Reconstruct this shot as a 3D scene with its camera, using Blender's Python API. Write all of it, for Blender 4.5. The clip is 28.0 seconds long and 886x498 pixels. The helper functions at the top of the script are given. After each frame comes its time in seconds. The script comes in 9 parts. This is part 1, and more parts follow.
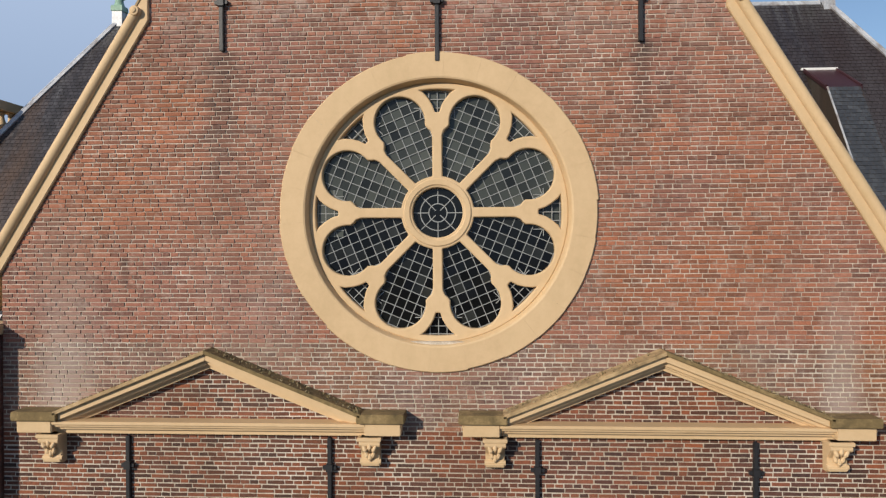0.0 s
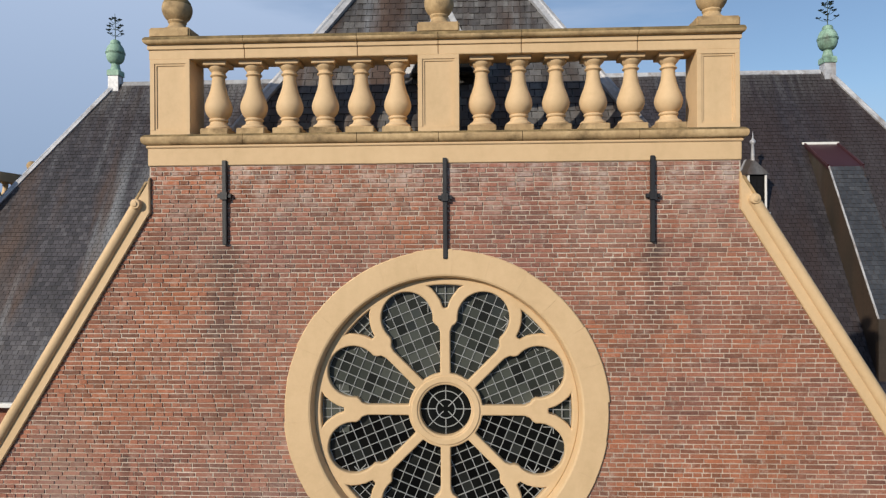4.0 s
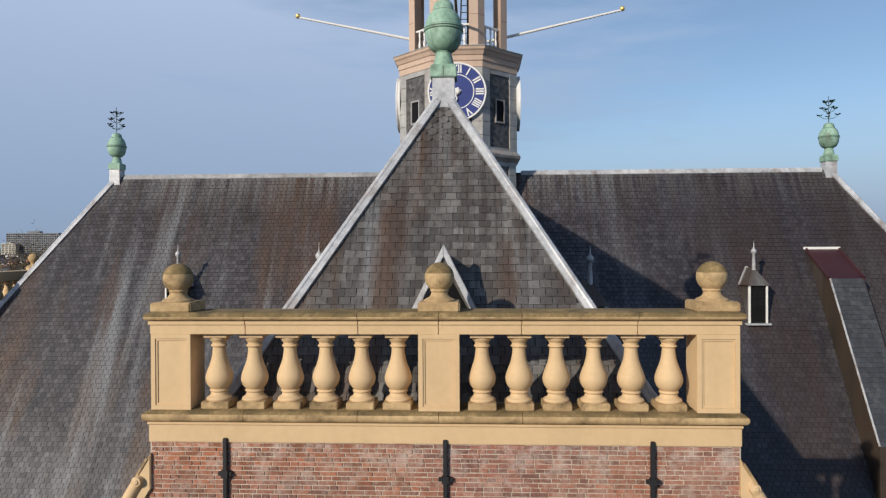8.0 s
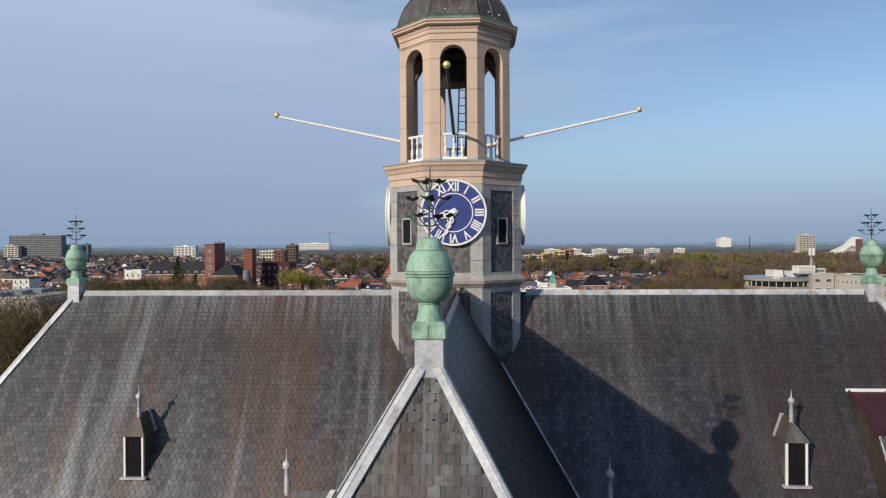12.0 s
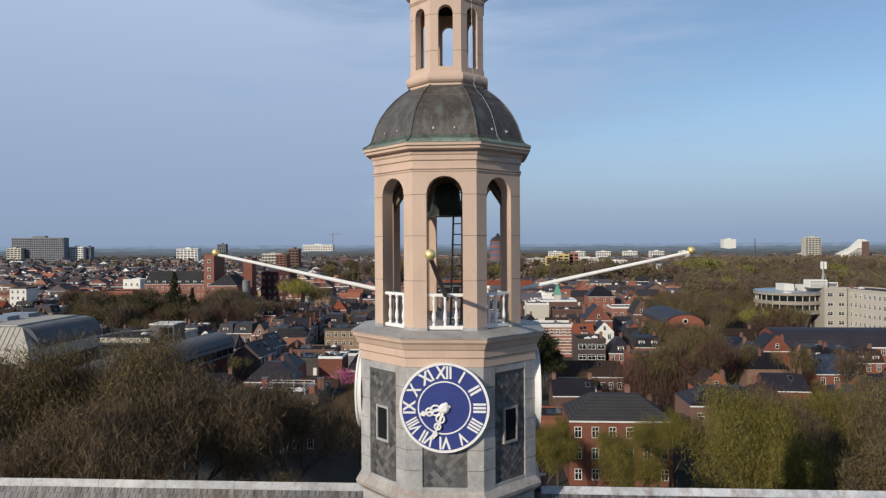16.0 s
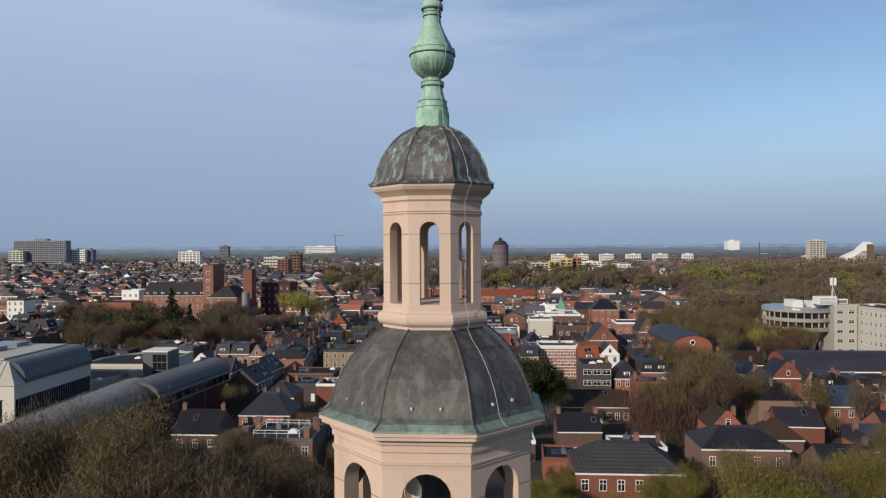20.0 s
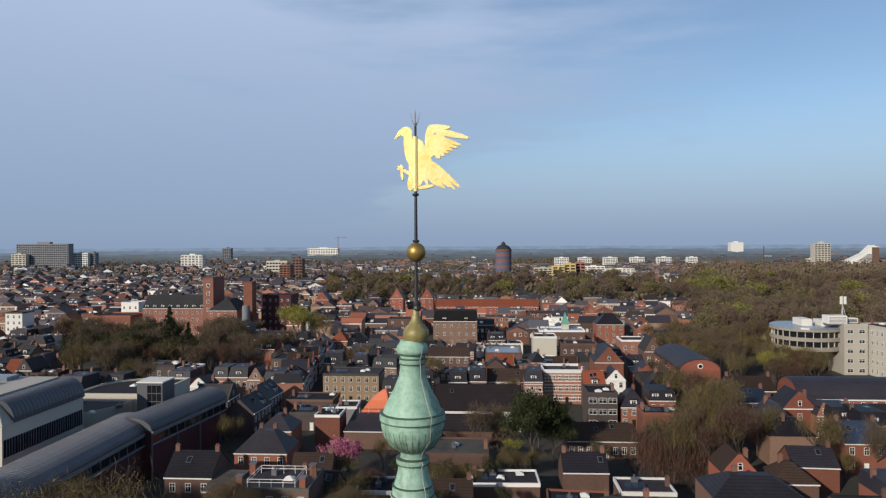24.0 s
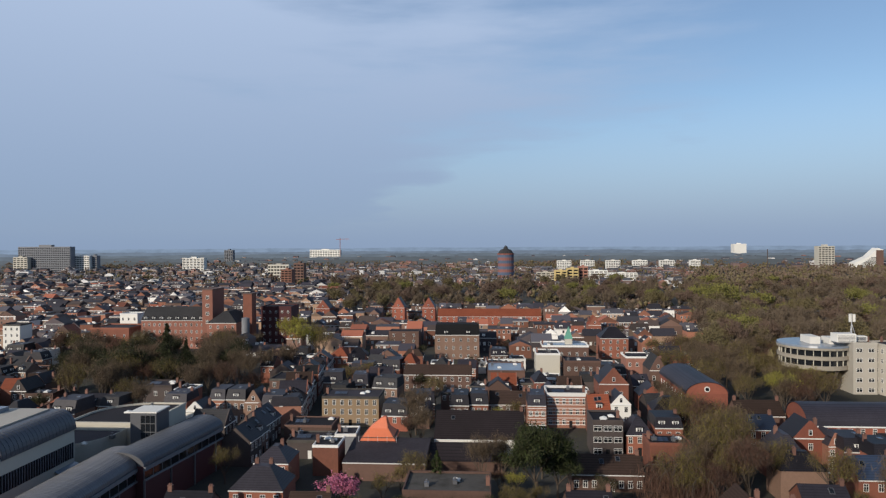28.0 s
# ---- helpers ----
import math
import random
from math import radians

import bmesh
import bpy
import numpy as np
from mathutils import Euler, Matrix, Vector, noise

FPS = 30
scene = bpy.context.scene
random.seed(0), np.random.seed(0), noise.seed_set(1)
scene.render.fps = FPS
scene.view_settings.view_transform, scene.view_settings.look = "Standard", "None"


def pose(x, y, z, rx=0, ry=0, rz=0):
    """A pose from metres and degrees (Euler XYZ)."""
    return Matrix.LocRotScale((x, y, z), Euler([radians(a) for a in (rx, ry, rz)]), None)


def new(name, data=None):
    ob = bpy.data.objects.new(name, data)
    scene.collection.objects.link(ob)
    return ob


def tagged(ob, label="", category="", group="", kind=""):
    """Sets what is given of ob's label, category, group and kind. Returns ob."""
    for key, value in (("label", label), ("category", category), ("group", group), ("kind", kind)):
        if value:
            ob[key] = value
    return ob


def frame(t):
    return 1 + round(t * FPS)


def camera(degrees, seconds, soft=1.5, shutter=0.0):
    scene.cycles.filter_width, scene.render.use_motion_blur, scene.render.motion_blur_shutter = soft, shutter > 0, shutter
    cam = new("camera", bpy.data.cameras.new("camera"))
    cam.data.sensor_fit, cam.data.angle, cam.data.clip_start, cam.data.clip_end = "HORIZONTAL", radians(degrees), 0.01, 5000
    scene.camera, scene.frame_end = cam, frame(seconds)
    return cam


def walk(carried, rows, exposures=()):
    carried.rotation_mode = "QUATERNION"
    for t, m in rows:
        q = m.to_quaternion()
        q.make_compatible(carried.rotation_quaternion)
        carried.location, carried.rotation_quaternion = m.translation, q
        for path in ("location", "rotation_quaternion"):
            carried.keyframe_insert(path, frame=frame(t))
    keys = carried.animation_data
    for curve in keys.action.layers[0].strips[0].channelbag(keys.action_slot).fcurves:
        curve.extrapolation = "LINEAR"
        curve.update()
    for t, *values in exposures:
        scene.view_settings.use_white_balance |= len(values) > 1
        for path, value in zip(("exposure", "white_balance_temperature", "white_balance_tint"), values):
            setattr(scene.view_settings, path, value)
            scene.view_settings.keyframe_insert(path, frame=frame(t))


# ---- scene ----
cam = camera(66.0, 28.0, soft=1.3)

# seconds, x, y, z, heading in degrees; the gimbal holds one tilt and one lean
EXPOSURE = 0.0
PATH = [
    (0, 0.732, -10.225, 17.796, 3.202),
    (0.5, 0.706, -10.156, 17.973, 3.114),
    (1, 0.673, -10.089, 18.196, 3.016),
    (1.5, 0.627, -10.041, 18.484, 2.909),
    (2, 0.584, -10.017, 18.848, 2.831),
    (2.5, 0.559, -10.010, 19.281, 2.798),
    (3, 0.545, -10.013, 19.758, 2.783),
    (3.5, 0.540, -10.022, 20.251, 2.778),
    (5.5, 0.556, -10.027, 22.243, 2.801),
    (6, 0.560, -10.011, 22.741, 2.813),
    (6.5, 0.561, -9.996, 23.244, 2.826),
    (7, 0.563, -9.998, 23.762, 2.838),
    (7.5, 0.568, -10.011, 24.307, 2.858),
    (8, 0.576, -10.011, 24.879, 2.882),
    (8.5, 0.584, -9.938, 25.464, 2.891),
    (9, 0.600, -9.746, 26.055, 2.899),
    (9.5, 0.618, -9.422, 26.654, 2.905),
    (10, 0.630, -9.005, 27.261, 2.918),
    (10.5, 0.648, -8.544, 27.877, 2.962),
    (11, 0.670, -8.045, 28.508, 3.016),
    (11.5, 0.697, -7.496, 29.154, 3.064),
    (12, 0.720, -6.887, 29.810, 3.102),
    (12.5, 0.740, -6.201, 30.474, 3.143),
    (14.5, 0.817, -3.071, 33.127, 3.337),
    (15, 0.813, -2.239, 33.798, 3.358),
    (15.5, 0.810, -1.382, 34.474, 3.373),
    (16, 0.828, -0.530, 35.147, 3.392),
    (16.5, 0.869, 0.295, 35.834, 3.405),
    (17, 0.916, 1.037, 36.543, 3.413),
    (17.5, 0.963, 1.688, 37.266, 3.426),
    (18, 0.990, 2.299, 38.025, 3.451),
    (18.5, 0.997, 2.896, 38.829, 3.491),
    (19, 0.990, 3.467, 39.667, 3.533),
    (19.5, 0.976, 4.021, 40.527, 3.572),
    (20, 0.966, 4.517, 41.388, 3.615),
    (20.5, 0.963, 4.997, 42.239, 3.664),
    (21, 0.963, 5.549, 43.101, 3.707),
    (21.5, 0.959, 6.178, 43.969, 3.737),
    (23.5, 0.984, 8.527, 47.396, 3.841),
    (24, 1.000, 9.071, 48.272, 3.863),
    (24.5, 0.986, 9.598, 49.079, 3.877),
    (25, 0.962, 10.126, 49.872, 3.893),
    (25.5, 0.980, 10.621, 50.699, 3.923),
    (26, 1.030, 11.130, 51.535, 3.957),
    (26.5, 1.058, 11.690, 52.331, 3.983),
    (27, 1.064, 12.265, 53.086, 4.003),
    (27.5, 1.045, 12.845, 53.830, 4.025),
    (28, 1.031, 13.433, 54.570, 4.051),
]
TILT, LEAN = -0.30, -0.32
walk(cam, [(t, pose(x, y, z, 90 + TILT, 0, a) @ pose(0, 0, 0, 0, 0, LEAN)) for t, x, y, z, a in PATH], [(0.0, EXPOSURE), (28.0, EXPOSURE)])
# ---- world and sun ----
SUN_DIR = Vector((-0.545, -0.755, 0.365)).normalized()      # towards the sun
sun_data = bpy.data.lights.new("sun", "SUN")
sun_data.energy, sun_data.angle, sun_data.color = 4.0, radians(0.6), (1.0, 0.9, 0.76)
sun = new("sun", sun_data)
sun.rotation_mode = "QUATERNION"
sun.rotation_quaternion = (-SUN_DIR).to_track_quat("-Z", "Y")

world = bpy.data.worlds.new("sky")
scene.world = world
world.use_nodes = True
wn, wl = world.node_tree.nodes, world.node_tree.links
sky = wn.new("ShaderNodeTexSky")
sky.sky_type, sky.sun_disc = "NISHITA", False
sky.sun_elevation = math.asin(SUN_DIR.z)
sky.sun_rotation = math.atan2(SUN_DIR.x, SUN_DIR.y)
sky.altitude, sky.air_density, sky.dust_density, sky.ozone_density = 50, 1.0, 0.1, 3.0
# thin high cloud and haze over the blue
tc = wn.new("ShaderNodeTexCoord")
sep = wn.new("ShaderNodeSeparateXYZ")
wl.new(tc.outputs["Generated"], sep.inputs[0])
flat_ = wn.new("ShaderNodeMapping")
flat_.inputs["Scale"].default_value = (1.6, 1.6, 5.0)
wl.new(tc.outputs["Generated"], flat_.inputs[0])
cl = wn.new("ShaderNodeTexNoise")
cl.inputs["Scale"].default_value, cl.inputs["Detail"].default_value, cl.inputs["Roughness"].default_value = 1.5, 6, 0.5
wl.new(flat_.outputs[0], cl.inputs["Vector"])
wisp = wn.new("ShaderNodeTexNoise")         # fine wisps drawn out along the horizon
wisp.inputs["Scale"].default_value, wisp.inputs["Detail"].default_value, wisp.inputs["Roughness"].default_value = 4.0, 7, 0.55
thin = wn.new("ShaderNodeMapping")
thin.inputs["Scale"].default_value = (1.0, 1.0, 7.0)
wl.new(tc.outputs["Generated"], thin.inputs[0])
wl.new(thin.outputs[0], wisp.inputs["Vector"])


def madd(a, k, c):
    """a * k + c"""
    q = wn.new("ShaderNodeMath")
    q.operation = "MULTIPLY_ADD"
    q.inputs[1].default_value = k
    wl.new(a, q.inputs[0])
    if isinstance(c, float):
        q.inputs[2].default_value = c
    else:
        wl.new(c, q.inputs[2])
    return q.outputs[0]


cover = madd(sep.outputs["X"], -1.0, -0.3)      # more cloud to the west, clearer overhead
cover = madd(sep.outputs["Z"], -0.5, cover)
cover = madd(cl.outputs["Fac"], 1.0, cover)
cover = madd(wisp.outputs["Fac"], 0.8, cover)
cr_ = wn.new("ShaderNodeValToRGB")
cr_.color_ramp.interpolation = "EASE"
cr_.color_ramp.elements[0].position, cr_.color_ramp.elements[0].color = 0.1, (0.14, 0.14, 0.14, 1)
cr_.color_ramp.elements[1].position, cr_.color_ramp.elements[1].color = 0.8, (0.95, 0.95, 0.95, 1)
wl.new(cover, cr_.inputs[0])
low = wn.new("ShaderNodeMapRange")
low.inputs["From Min"].default_value, low.inputs["From Max"].default_value = 0.0, 0.26
low.inputs["To Min"].default_value, low.inputs["To Max"].default_value = 0.97, 0.0
low.interpolation_type = "SMOOTHSTEP"
wl.new(sep.outputs["Z"], low.inputs["Value"])
big_ = wn.new("ShaderNodeMath")
big_.operation = "MAXIMUM"
wl.new(cr_.outputs[0], big_.inputs[0])
wl.new(low.outputs[0], big_.inputs[1])
hz_ = wn.new("ShaderNodeValToRGB")          # haze colour, from the horizon upwards
for e_, (p_, c_) in zip([hz_.color_ramp.elements[0], hz_.color_ramp.elements[1], hz_.color_ramp.elements.new(0.5)], ((0.0, (2.25, 3.1, 4.6, 1)), (0.14, (2.8, 3.78, 5.5, 1)), (0.5, (4.9, 6.0, 8.0, 1)))):
    e_.position, e_.color = p_, c_
wl.new(sep.outputs["Z"], hz_.inputs[0])
veil = wn.new("ShaderNodeMix")
veil.data_type = "RGBA"
wl.new(big_.outputs[0], veil.inputs[0])
wl.new(sky.outputs[0], veil.inputs[6])
wl.new(hz_.outputs[0], veil.inputs[7])
wn["Background"].inputs["Strength"].default_value = 0.11
wl.new(veil.outputs[2], wn["Background"].inputs["Color"])

# ---- ground level ----
GZ = -1.5
# ---- mesh building ----
class G:
    """A heap of faces."""
    def __init__(self):
        self.v, self.f = [], []

    def add(self, verts, faces, m=None):
        n = len(self.v)
        self.v += [tuple(m @ Vector(p)) for p in verts] if m else [tuple(p) for p in verts]
        self.f += [tuple(i + n for i in f) for f in faces]
        return self

    def box(self, x0, x1, y0, y1, z0, z1, m=None):
        p = [(x0, y0, z0), (x1, y0, z0), (x1, y1, z0), (x0, y1, z0), (x0, y0, z1), (x1, y0, z1), (x1, y1, z1), (x0, y1, z1)]
        return self.add(p, [(0, 3, 2, 1), (4, 5, 6, 7), (0, 1, 5, 4), (1, 2, 6, 5), (2, 3, 7, 6), (3, 0, 4, 7)], m)

    def frustum(self, r0, z0, r1, z1, n=4, turn=0.0, m=None, cx=0, cy=0):
        """A tapered prism of n sides; r is the apothem."""
        return self.lathe([(r0, z0), (r1, z1)], n, turn, True, m, cx, cy)

    def lathe(self, prof, n=16, turn=0.0, flat=False, m=None, cx=0, cy=0, caps=True):
        k = 1 / math.cos(math.pi / n) if flat else 1.0
        vs, fs = [], []
        for r, z in prof:
            for i in range(n):
                a = turn + (i + 0.5) * 2 * math.pi / n
                vs.append((cx + r * k * math.cos(a), cy + r * k * math.sin(a), z))
        for j in range(len(prof) - 1):
            for i in range(n):
                a, b = j * n + i, j * n + (i + 1) % n
                fs.append((a, b, b + n, a + n))
        if caps:
            fs.append(tuple(range(n - 1, -1, -1)))
            fs.append(tuple(range((len(prof) - 1) * n, len(prof) * n)))
        return self.add(vs, fs, m)

    def tube(self, pts, r, n=6, r1=None):
        """A round bar along points, tapering from r to r1."""
        pts = [Vector(p) for p in pts]
        r1 = r if r1 is None else r1
        vs, fs = [], []
        for k, p in enumerate(pts):
            d = (pts[min(k + 1, len(pts) - 1)] - pts[max(k - 1, 0)]).normalized()
            u = d.orthogonal().normalized() if k == 0 else (u - d * u.dot(d)).normalized()
            w = d.cross(u)
            rr = r + (r1 - r) * k / max(1, len(pts) - 1)
            vs += [p + (u * math.cos(a) + w * math.sin(a)) * rr for a in [i * 2 * math.pi / n for i in range(n)]]
        for j in range(len(pts) - 1):
            for i in range(n):
                a, b = j * n + i, j * n + (i + 1) % n
                fs.append((a, b, b + n, a + n))
        fs += [tuple(range(n - 1, -1, -1)), tuple(range((len(pts) - 1) * n, len(pts) * n))]
        return self.add(vs, fs)

    def extrude(self, poly, a, b, m):
        """A flat polygon (u, w), drawn from depth a to depth b; m maps (u, w, depth)."""
        n = len(poly)
        vs = [(u, w, a) for u, w in poly] + [(u, w, b) for u, w in poly]
        fs = [tuple(range(n - 1, -1, -1)), tuple(range(n, 2 * n))] + [(i, (i + 1) % n, n + (i + 1) % n, n + i) for i in range(n)]
        return self.add(vs, fs, m)


XZ = Matrix(((1, 0, 0, 0), (0, 0, 1, 0), (0, 1, 0, 0), (0, 0, 0, 1)))      # (u, w, depth) -> x, depth, z
YZ = Matrix(((0, 0, 1, 0), (1, 0, 0, 0), (0, 1, 0, 0), (0, 0, 0, 1)))      # (u, w, depth) -> depth, u, z


def mesh_of(name, g, material, smooth=False, bevel=0.0):
    me = bpy.data.meshes.new(name)
    me.from_pydata(g.v, [], g.f)
    if bevel or smooth:
        bm = bmesh.new()
        bm.from_mesh(me)
        bmesh.ops.recalc_face_normals(bm, faces=bm.faces)
        if bevel:
            es = [e for e in bm.edges if len(e.link_faces) == 2 and e.calc_face_angle(0) > 0.5]
            bmesh.ops.bevel(bm, geom=es, offset=bevel, segments=2, affect="EDGES", clamp_overlap=True)
        if smooth:
            for e in bm.edges:
                e.smooth = len(e.link_faces) == 2 and e.calc_face_angle(3) < 0.6
            for f in bm.faces:
                f.smooth = True
        bm.to_mesh(me)
        bm.free()
    me.materials.append(material)
    return me


def part(name, g, material, parent, label="", kind="", smooth=False, bevel=0.0, at=None):
    """Links g as one mesh object under a thing or a part. g is in the frame of its thing."""
    ob = new(name, g if isinstance(g, bpy.types.Mesh) else mesh_of(name, g, material, smooth, bevel))
    ob.parent = parent
    if at is not None:
        ob.matrix_basis = at
    return tagged(ob, label, kind=kind)


def thing(name, x, y, z, label, category, group="", rz=0.0, kind=""):
    ob = new(name)
    ob.empty_display_size = 0.5
    ob.matrix_basis = pose(x, y, z, 0, 0, rz)
    return tagged(ob, label, category, group, kind)


def solo(name, g, material, label, category="", kind="", group="", smooth=False, bevel=0.0, at=None):
    """A top-level thing of one mesh."""
    ob = new(name, mesh_of(name, g, material, smooth, bevel))
    if at is not None:
        ob.matrix_basis = at
    return tagged(ob, label, category, group, kind)


def plate(name, loops, depth, material, parent, m, bevel=0.0, label=""):
    """A flat plate with holes, from closed outlines in (u, w); m maps it into place."""
    cu = bpy.data.curves.new(name, "CURVE")
    cu.dimensions, cu.fill_mode, cu.extrude, cu.bevel_depth, cu.bevel_resolution = "2D", "BOTH", depth / 2 - bevel, bevel, 1
    for lp in loops:
        sp = cu.splines.new("POLY")
        sp.points.add(len(lp) - 1)
        for q, (a, b) in zip(sp.points, lp):
            q.co = (a, b, 0, 1)
        sp.use_cyclic_u = True
    tmp = bpy.data.objects.new(name, cu)
    scene.collection.objects.link(tmp)
    me = bpy.data.meshes.new_from_object(tmp.evaluated_get(bpy.context.evaluated_depsgraph_get()))
    bpy.data.objects.remove(tmp)
    bpy.data.curves.remove(cu)
    me.transform(m)
    me.materials.clear()
    me.materials.append(material)
    me.name = name
    return part(name, me, None, parent, label)


# ---- materials ----
def nodes_of(name):
    m = bpy.data.materials.new(name)
    m.use_nodes = True
    nt = m.node_tree
    return m, nt.nodes, nt.links, nt.nodes["Principled BSDF"]


def ramp(nn, stops):
    r = nn.new("ShaderNodeValToRGB")
    e = r.color_ramp.elements
    while len(e) < len(stops):
        e.new(0.5)
    for q, (pos, c) in zip(e, stops):
        q.position, q.color = pos, (*c, 1)
    return r


def mixc(nn, ll, fac, a, b, mode="MIX"):
    """Mix two colours; each may be a socket or a colour."""
    m = nn.new("ShaderNodeMix")
    m.data_type, m.blend_type = "RGBA", mode
    for sock, val in ((m.inputs[0], fac), (m.inputs[6], a), (m.inputs[7], b)):
        if isinstance(val, (int, float)):
            sock.default_value = val
        elif isinstance(val, tuple):
            sock.default_value = (*val, 1)
        else:
            ll.new(val, sock)
    return m.outputs[2]


def noise_out(nn, ll, scale, detail=5, rough=0.6, stretch=(1, 1, 1), where="world"):
    if where == "world":
        src = nn.new("ShaderNodeNewGeometry").outputs["Position"]
    else:
        src = nn.new("ShaderNodeTexCoord").outputs["Object"]
    mp = nn.new("ShaderNodeMapping")
    mp.inputs["Scale"].default_value = stretch
    ll.new(src, mp.inputs[0])
    t = nn.new("ShaderNodeTexNoise")
    t.inputs["Scale"].default_value, t.inputs["Detail"].default_value, t.inputs["Roughness"].default_value = scale, detail, rough
    ll.new(mp.outputs[0], t.inputs["Vector"])
    return t.outputs["Fac"]


def bump(nn, ll, bsdf, height, strength=0.3, dist=0.02):
    b = nn.new("ShaderNodeBump")
    b.inputs["Strength"].default_value, b.inputs["Distance"].default_value = strength, dist
    ll.new(height, b.inputs["Height"])
    ll.new(b.outputs[0], bsdf.inputs["Normal"])


def weathered(name, stops, big=0.6, small=14.0, rough=0.7, metal=0.0, relief=0.25, stain=None, stain_amount=0.6, stain_stretch=(1, 1, 0.25),
              stain_scale=1.2, pieces="", spread=0.35, where="world", dist=0.01, streak=None, rows=0.0):
    """A surface with broad and fine variation. pieces: 'object' or 'island' varies it from piece to piece; stain: a second colour in runs."""
    m, nn, ll, b = nodes_of(name)
    n1, n2 = noise_out(nn, ll, big, 4, where=where), noise_out(nn, ll, small, 6, 0.7, where=where)
    mixf = nn.new("ShaderNodeMath")
    mixf.operation = "MULTIPLY_ADD"
    mixf.inputs[1].default_value = 0.45
    ll.new(n2, mixf.inputs[0])
    half = nn.new("ShaderNodeMath")
    half.operation = "MULTIPLY"
    half.inputs[1].default_value = 0.55
    ll.new(n1, half.inputs[0])
    ll.new(half.outputs[0], mixf.inputs[2])
    fac = mixf.outputs[0]
    if pieces:
        rnd = nn.new("ShaderNodeObjectInfo").outputs["Random"] if pieces == "object" else nn.new("ShaderNodeNewGeometry").outputs["Random Per Island"]
        mm = nn.new("ShaderNodeMix")
        mm.inputs[0].default_value = spread
        ll.new(fac, mm.inputs[2])
        ll.new(rnd, mm.inputs[3])
        fac = mm.outputs[0]
    r = ramp(nn, stops)
    ll.new(fac, r.inputs[0])
    col = r.outputs[0]
    if stain:
        s = noise_out(nn, ll, stain_scale, 6, 0.65, stain_stretch, where)
        sr = ramp(nn, [(0.5, (0, 0, 0)), (0.68, (stain_amount,) * 3)])
        ll.new(s, sr.inputs[0])
        col = mixc(nn, ll, sr.outputs[0], col, stain)
    if streak:      # colour, amount, scale, stretch, threshold
        c2, am, sc, st, th = streak
        s = noise_out(nn, ll, sc, 5, 0.7, st, where)
        sr = ramp(nn, [(th, (0, 0, 0)), (th + 0.16, (am,) * 3)])
        ll.new(s, sr.inputs[0])
        col = mixc(nn, ll, sr.outputs[0], col, c2)
    if rows:        # courses of tiles, this many to the metre
        wv = nn.new("ShaderNodeTexWave")
        wv.bands_direction, wv.wave_profile = "Z", "SAW"
        wv.inputs["Scale"].default_value, wv.inputs["Distortion"].default_value, wv.inputs["Detail"].default_value = rows * 0.314, 0.8, 2.0
        ll.new(nn.new("ShaderNodeNewGeometry").outputs["Position"], wv.inputs["Vector"])
        rr = ramp(nn, [(0.0, (0.45, 0.45, 0.45)), (0.35, (0.95, 0.95, 0.95)), (1.0, (1.1, 1.1, 1.1))])
        ll.new(wv.outputs["Fac"], rr.inputs[0])
        col = mixc(nn, ll, 1.0, col, rr.outputs[0], "MULTIPLY")
    ll.new(col, b.inputs["Base Color"])
    b.inputs["Roughness"].default_value, b.inputs["Metallic"].default_value = rough, metal
    if relief:
        bump(nn, ll, b, n2, relief, dist)
    return m


def spread3(c, lo=0.75, hi=1.25):
    return [(0.3, tuple(v * lo for v in c)), (0.5, c), (0.7, tuple(min(1, v * hi) for v in c))]


M = {}
BR = [(0.1, (0.07, 0.0405, 0.035)), (0.3, (0.165, 0.0743, 0.0561)), (0.46, (0.25, 0.1033, 0.0727)), (0.6, (0.31, 0.1274, 0.0883)), (0.74, (0.39, 0.1467, 0.092)), (0.88, (0.46, 0.1689, 0.092))]
BL = [(0.1, (0.022, 0.014, 0.013)), (0.3, (0.058, 0.028, 0.022)), (0.47, (0.12, 0.046, 0.031)), (0.62, (0.205, 0.07, 0.04)), (0.78, (0.33, 0.1, 0.045)), (0.92, (0.46, 0.15, 0.055))]


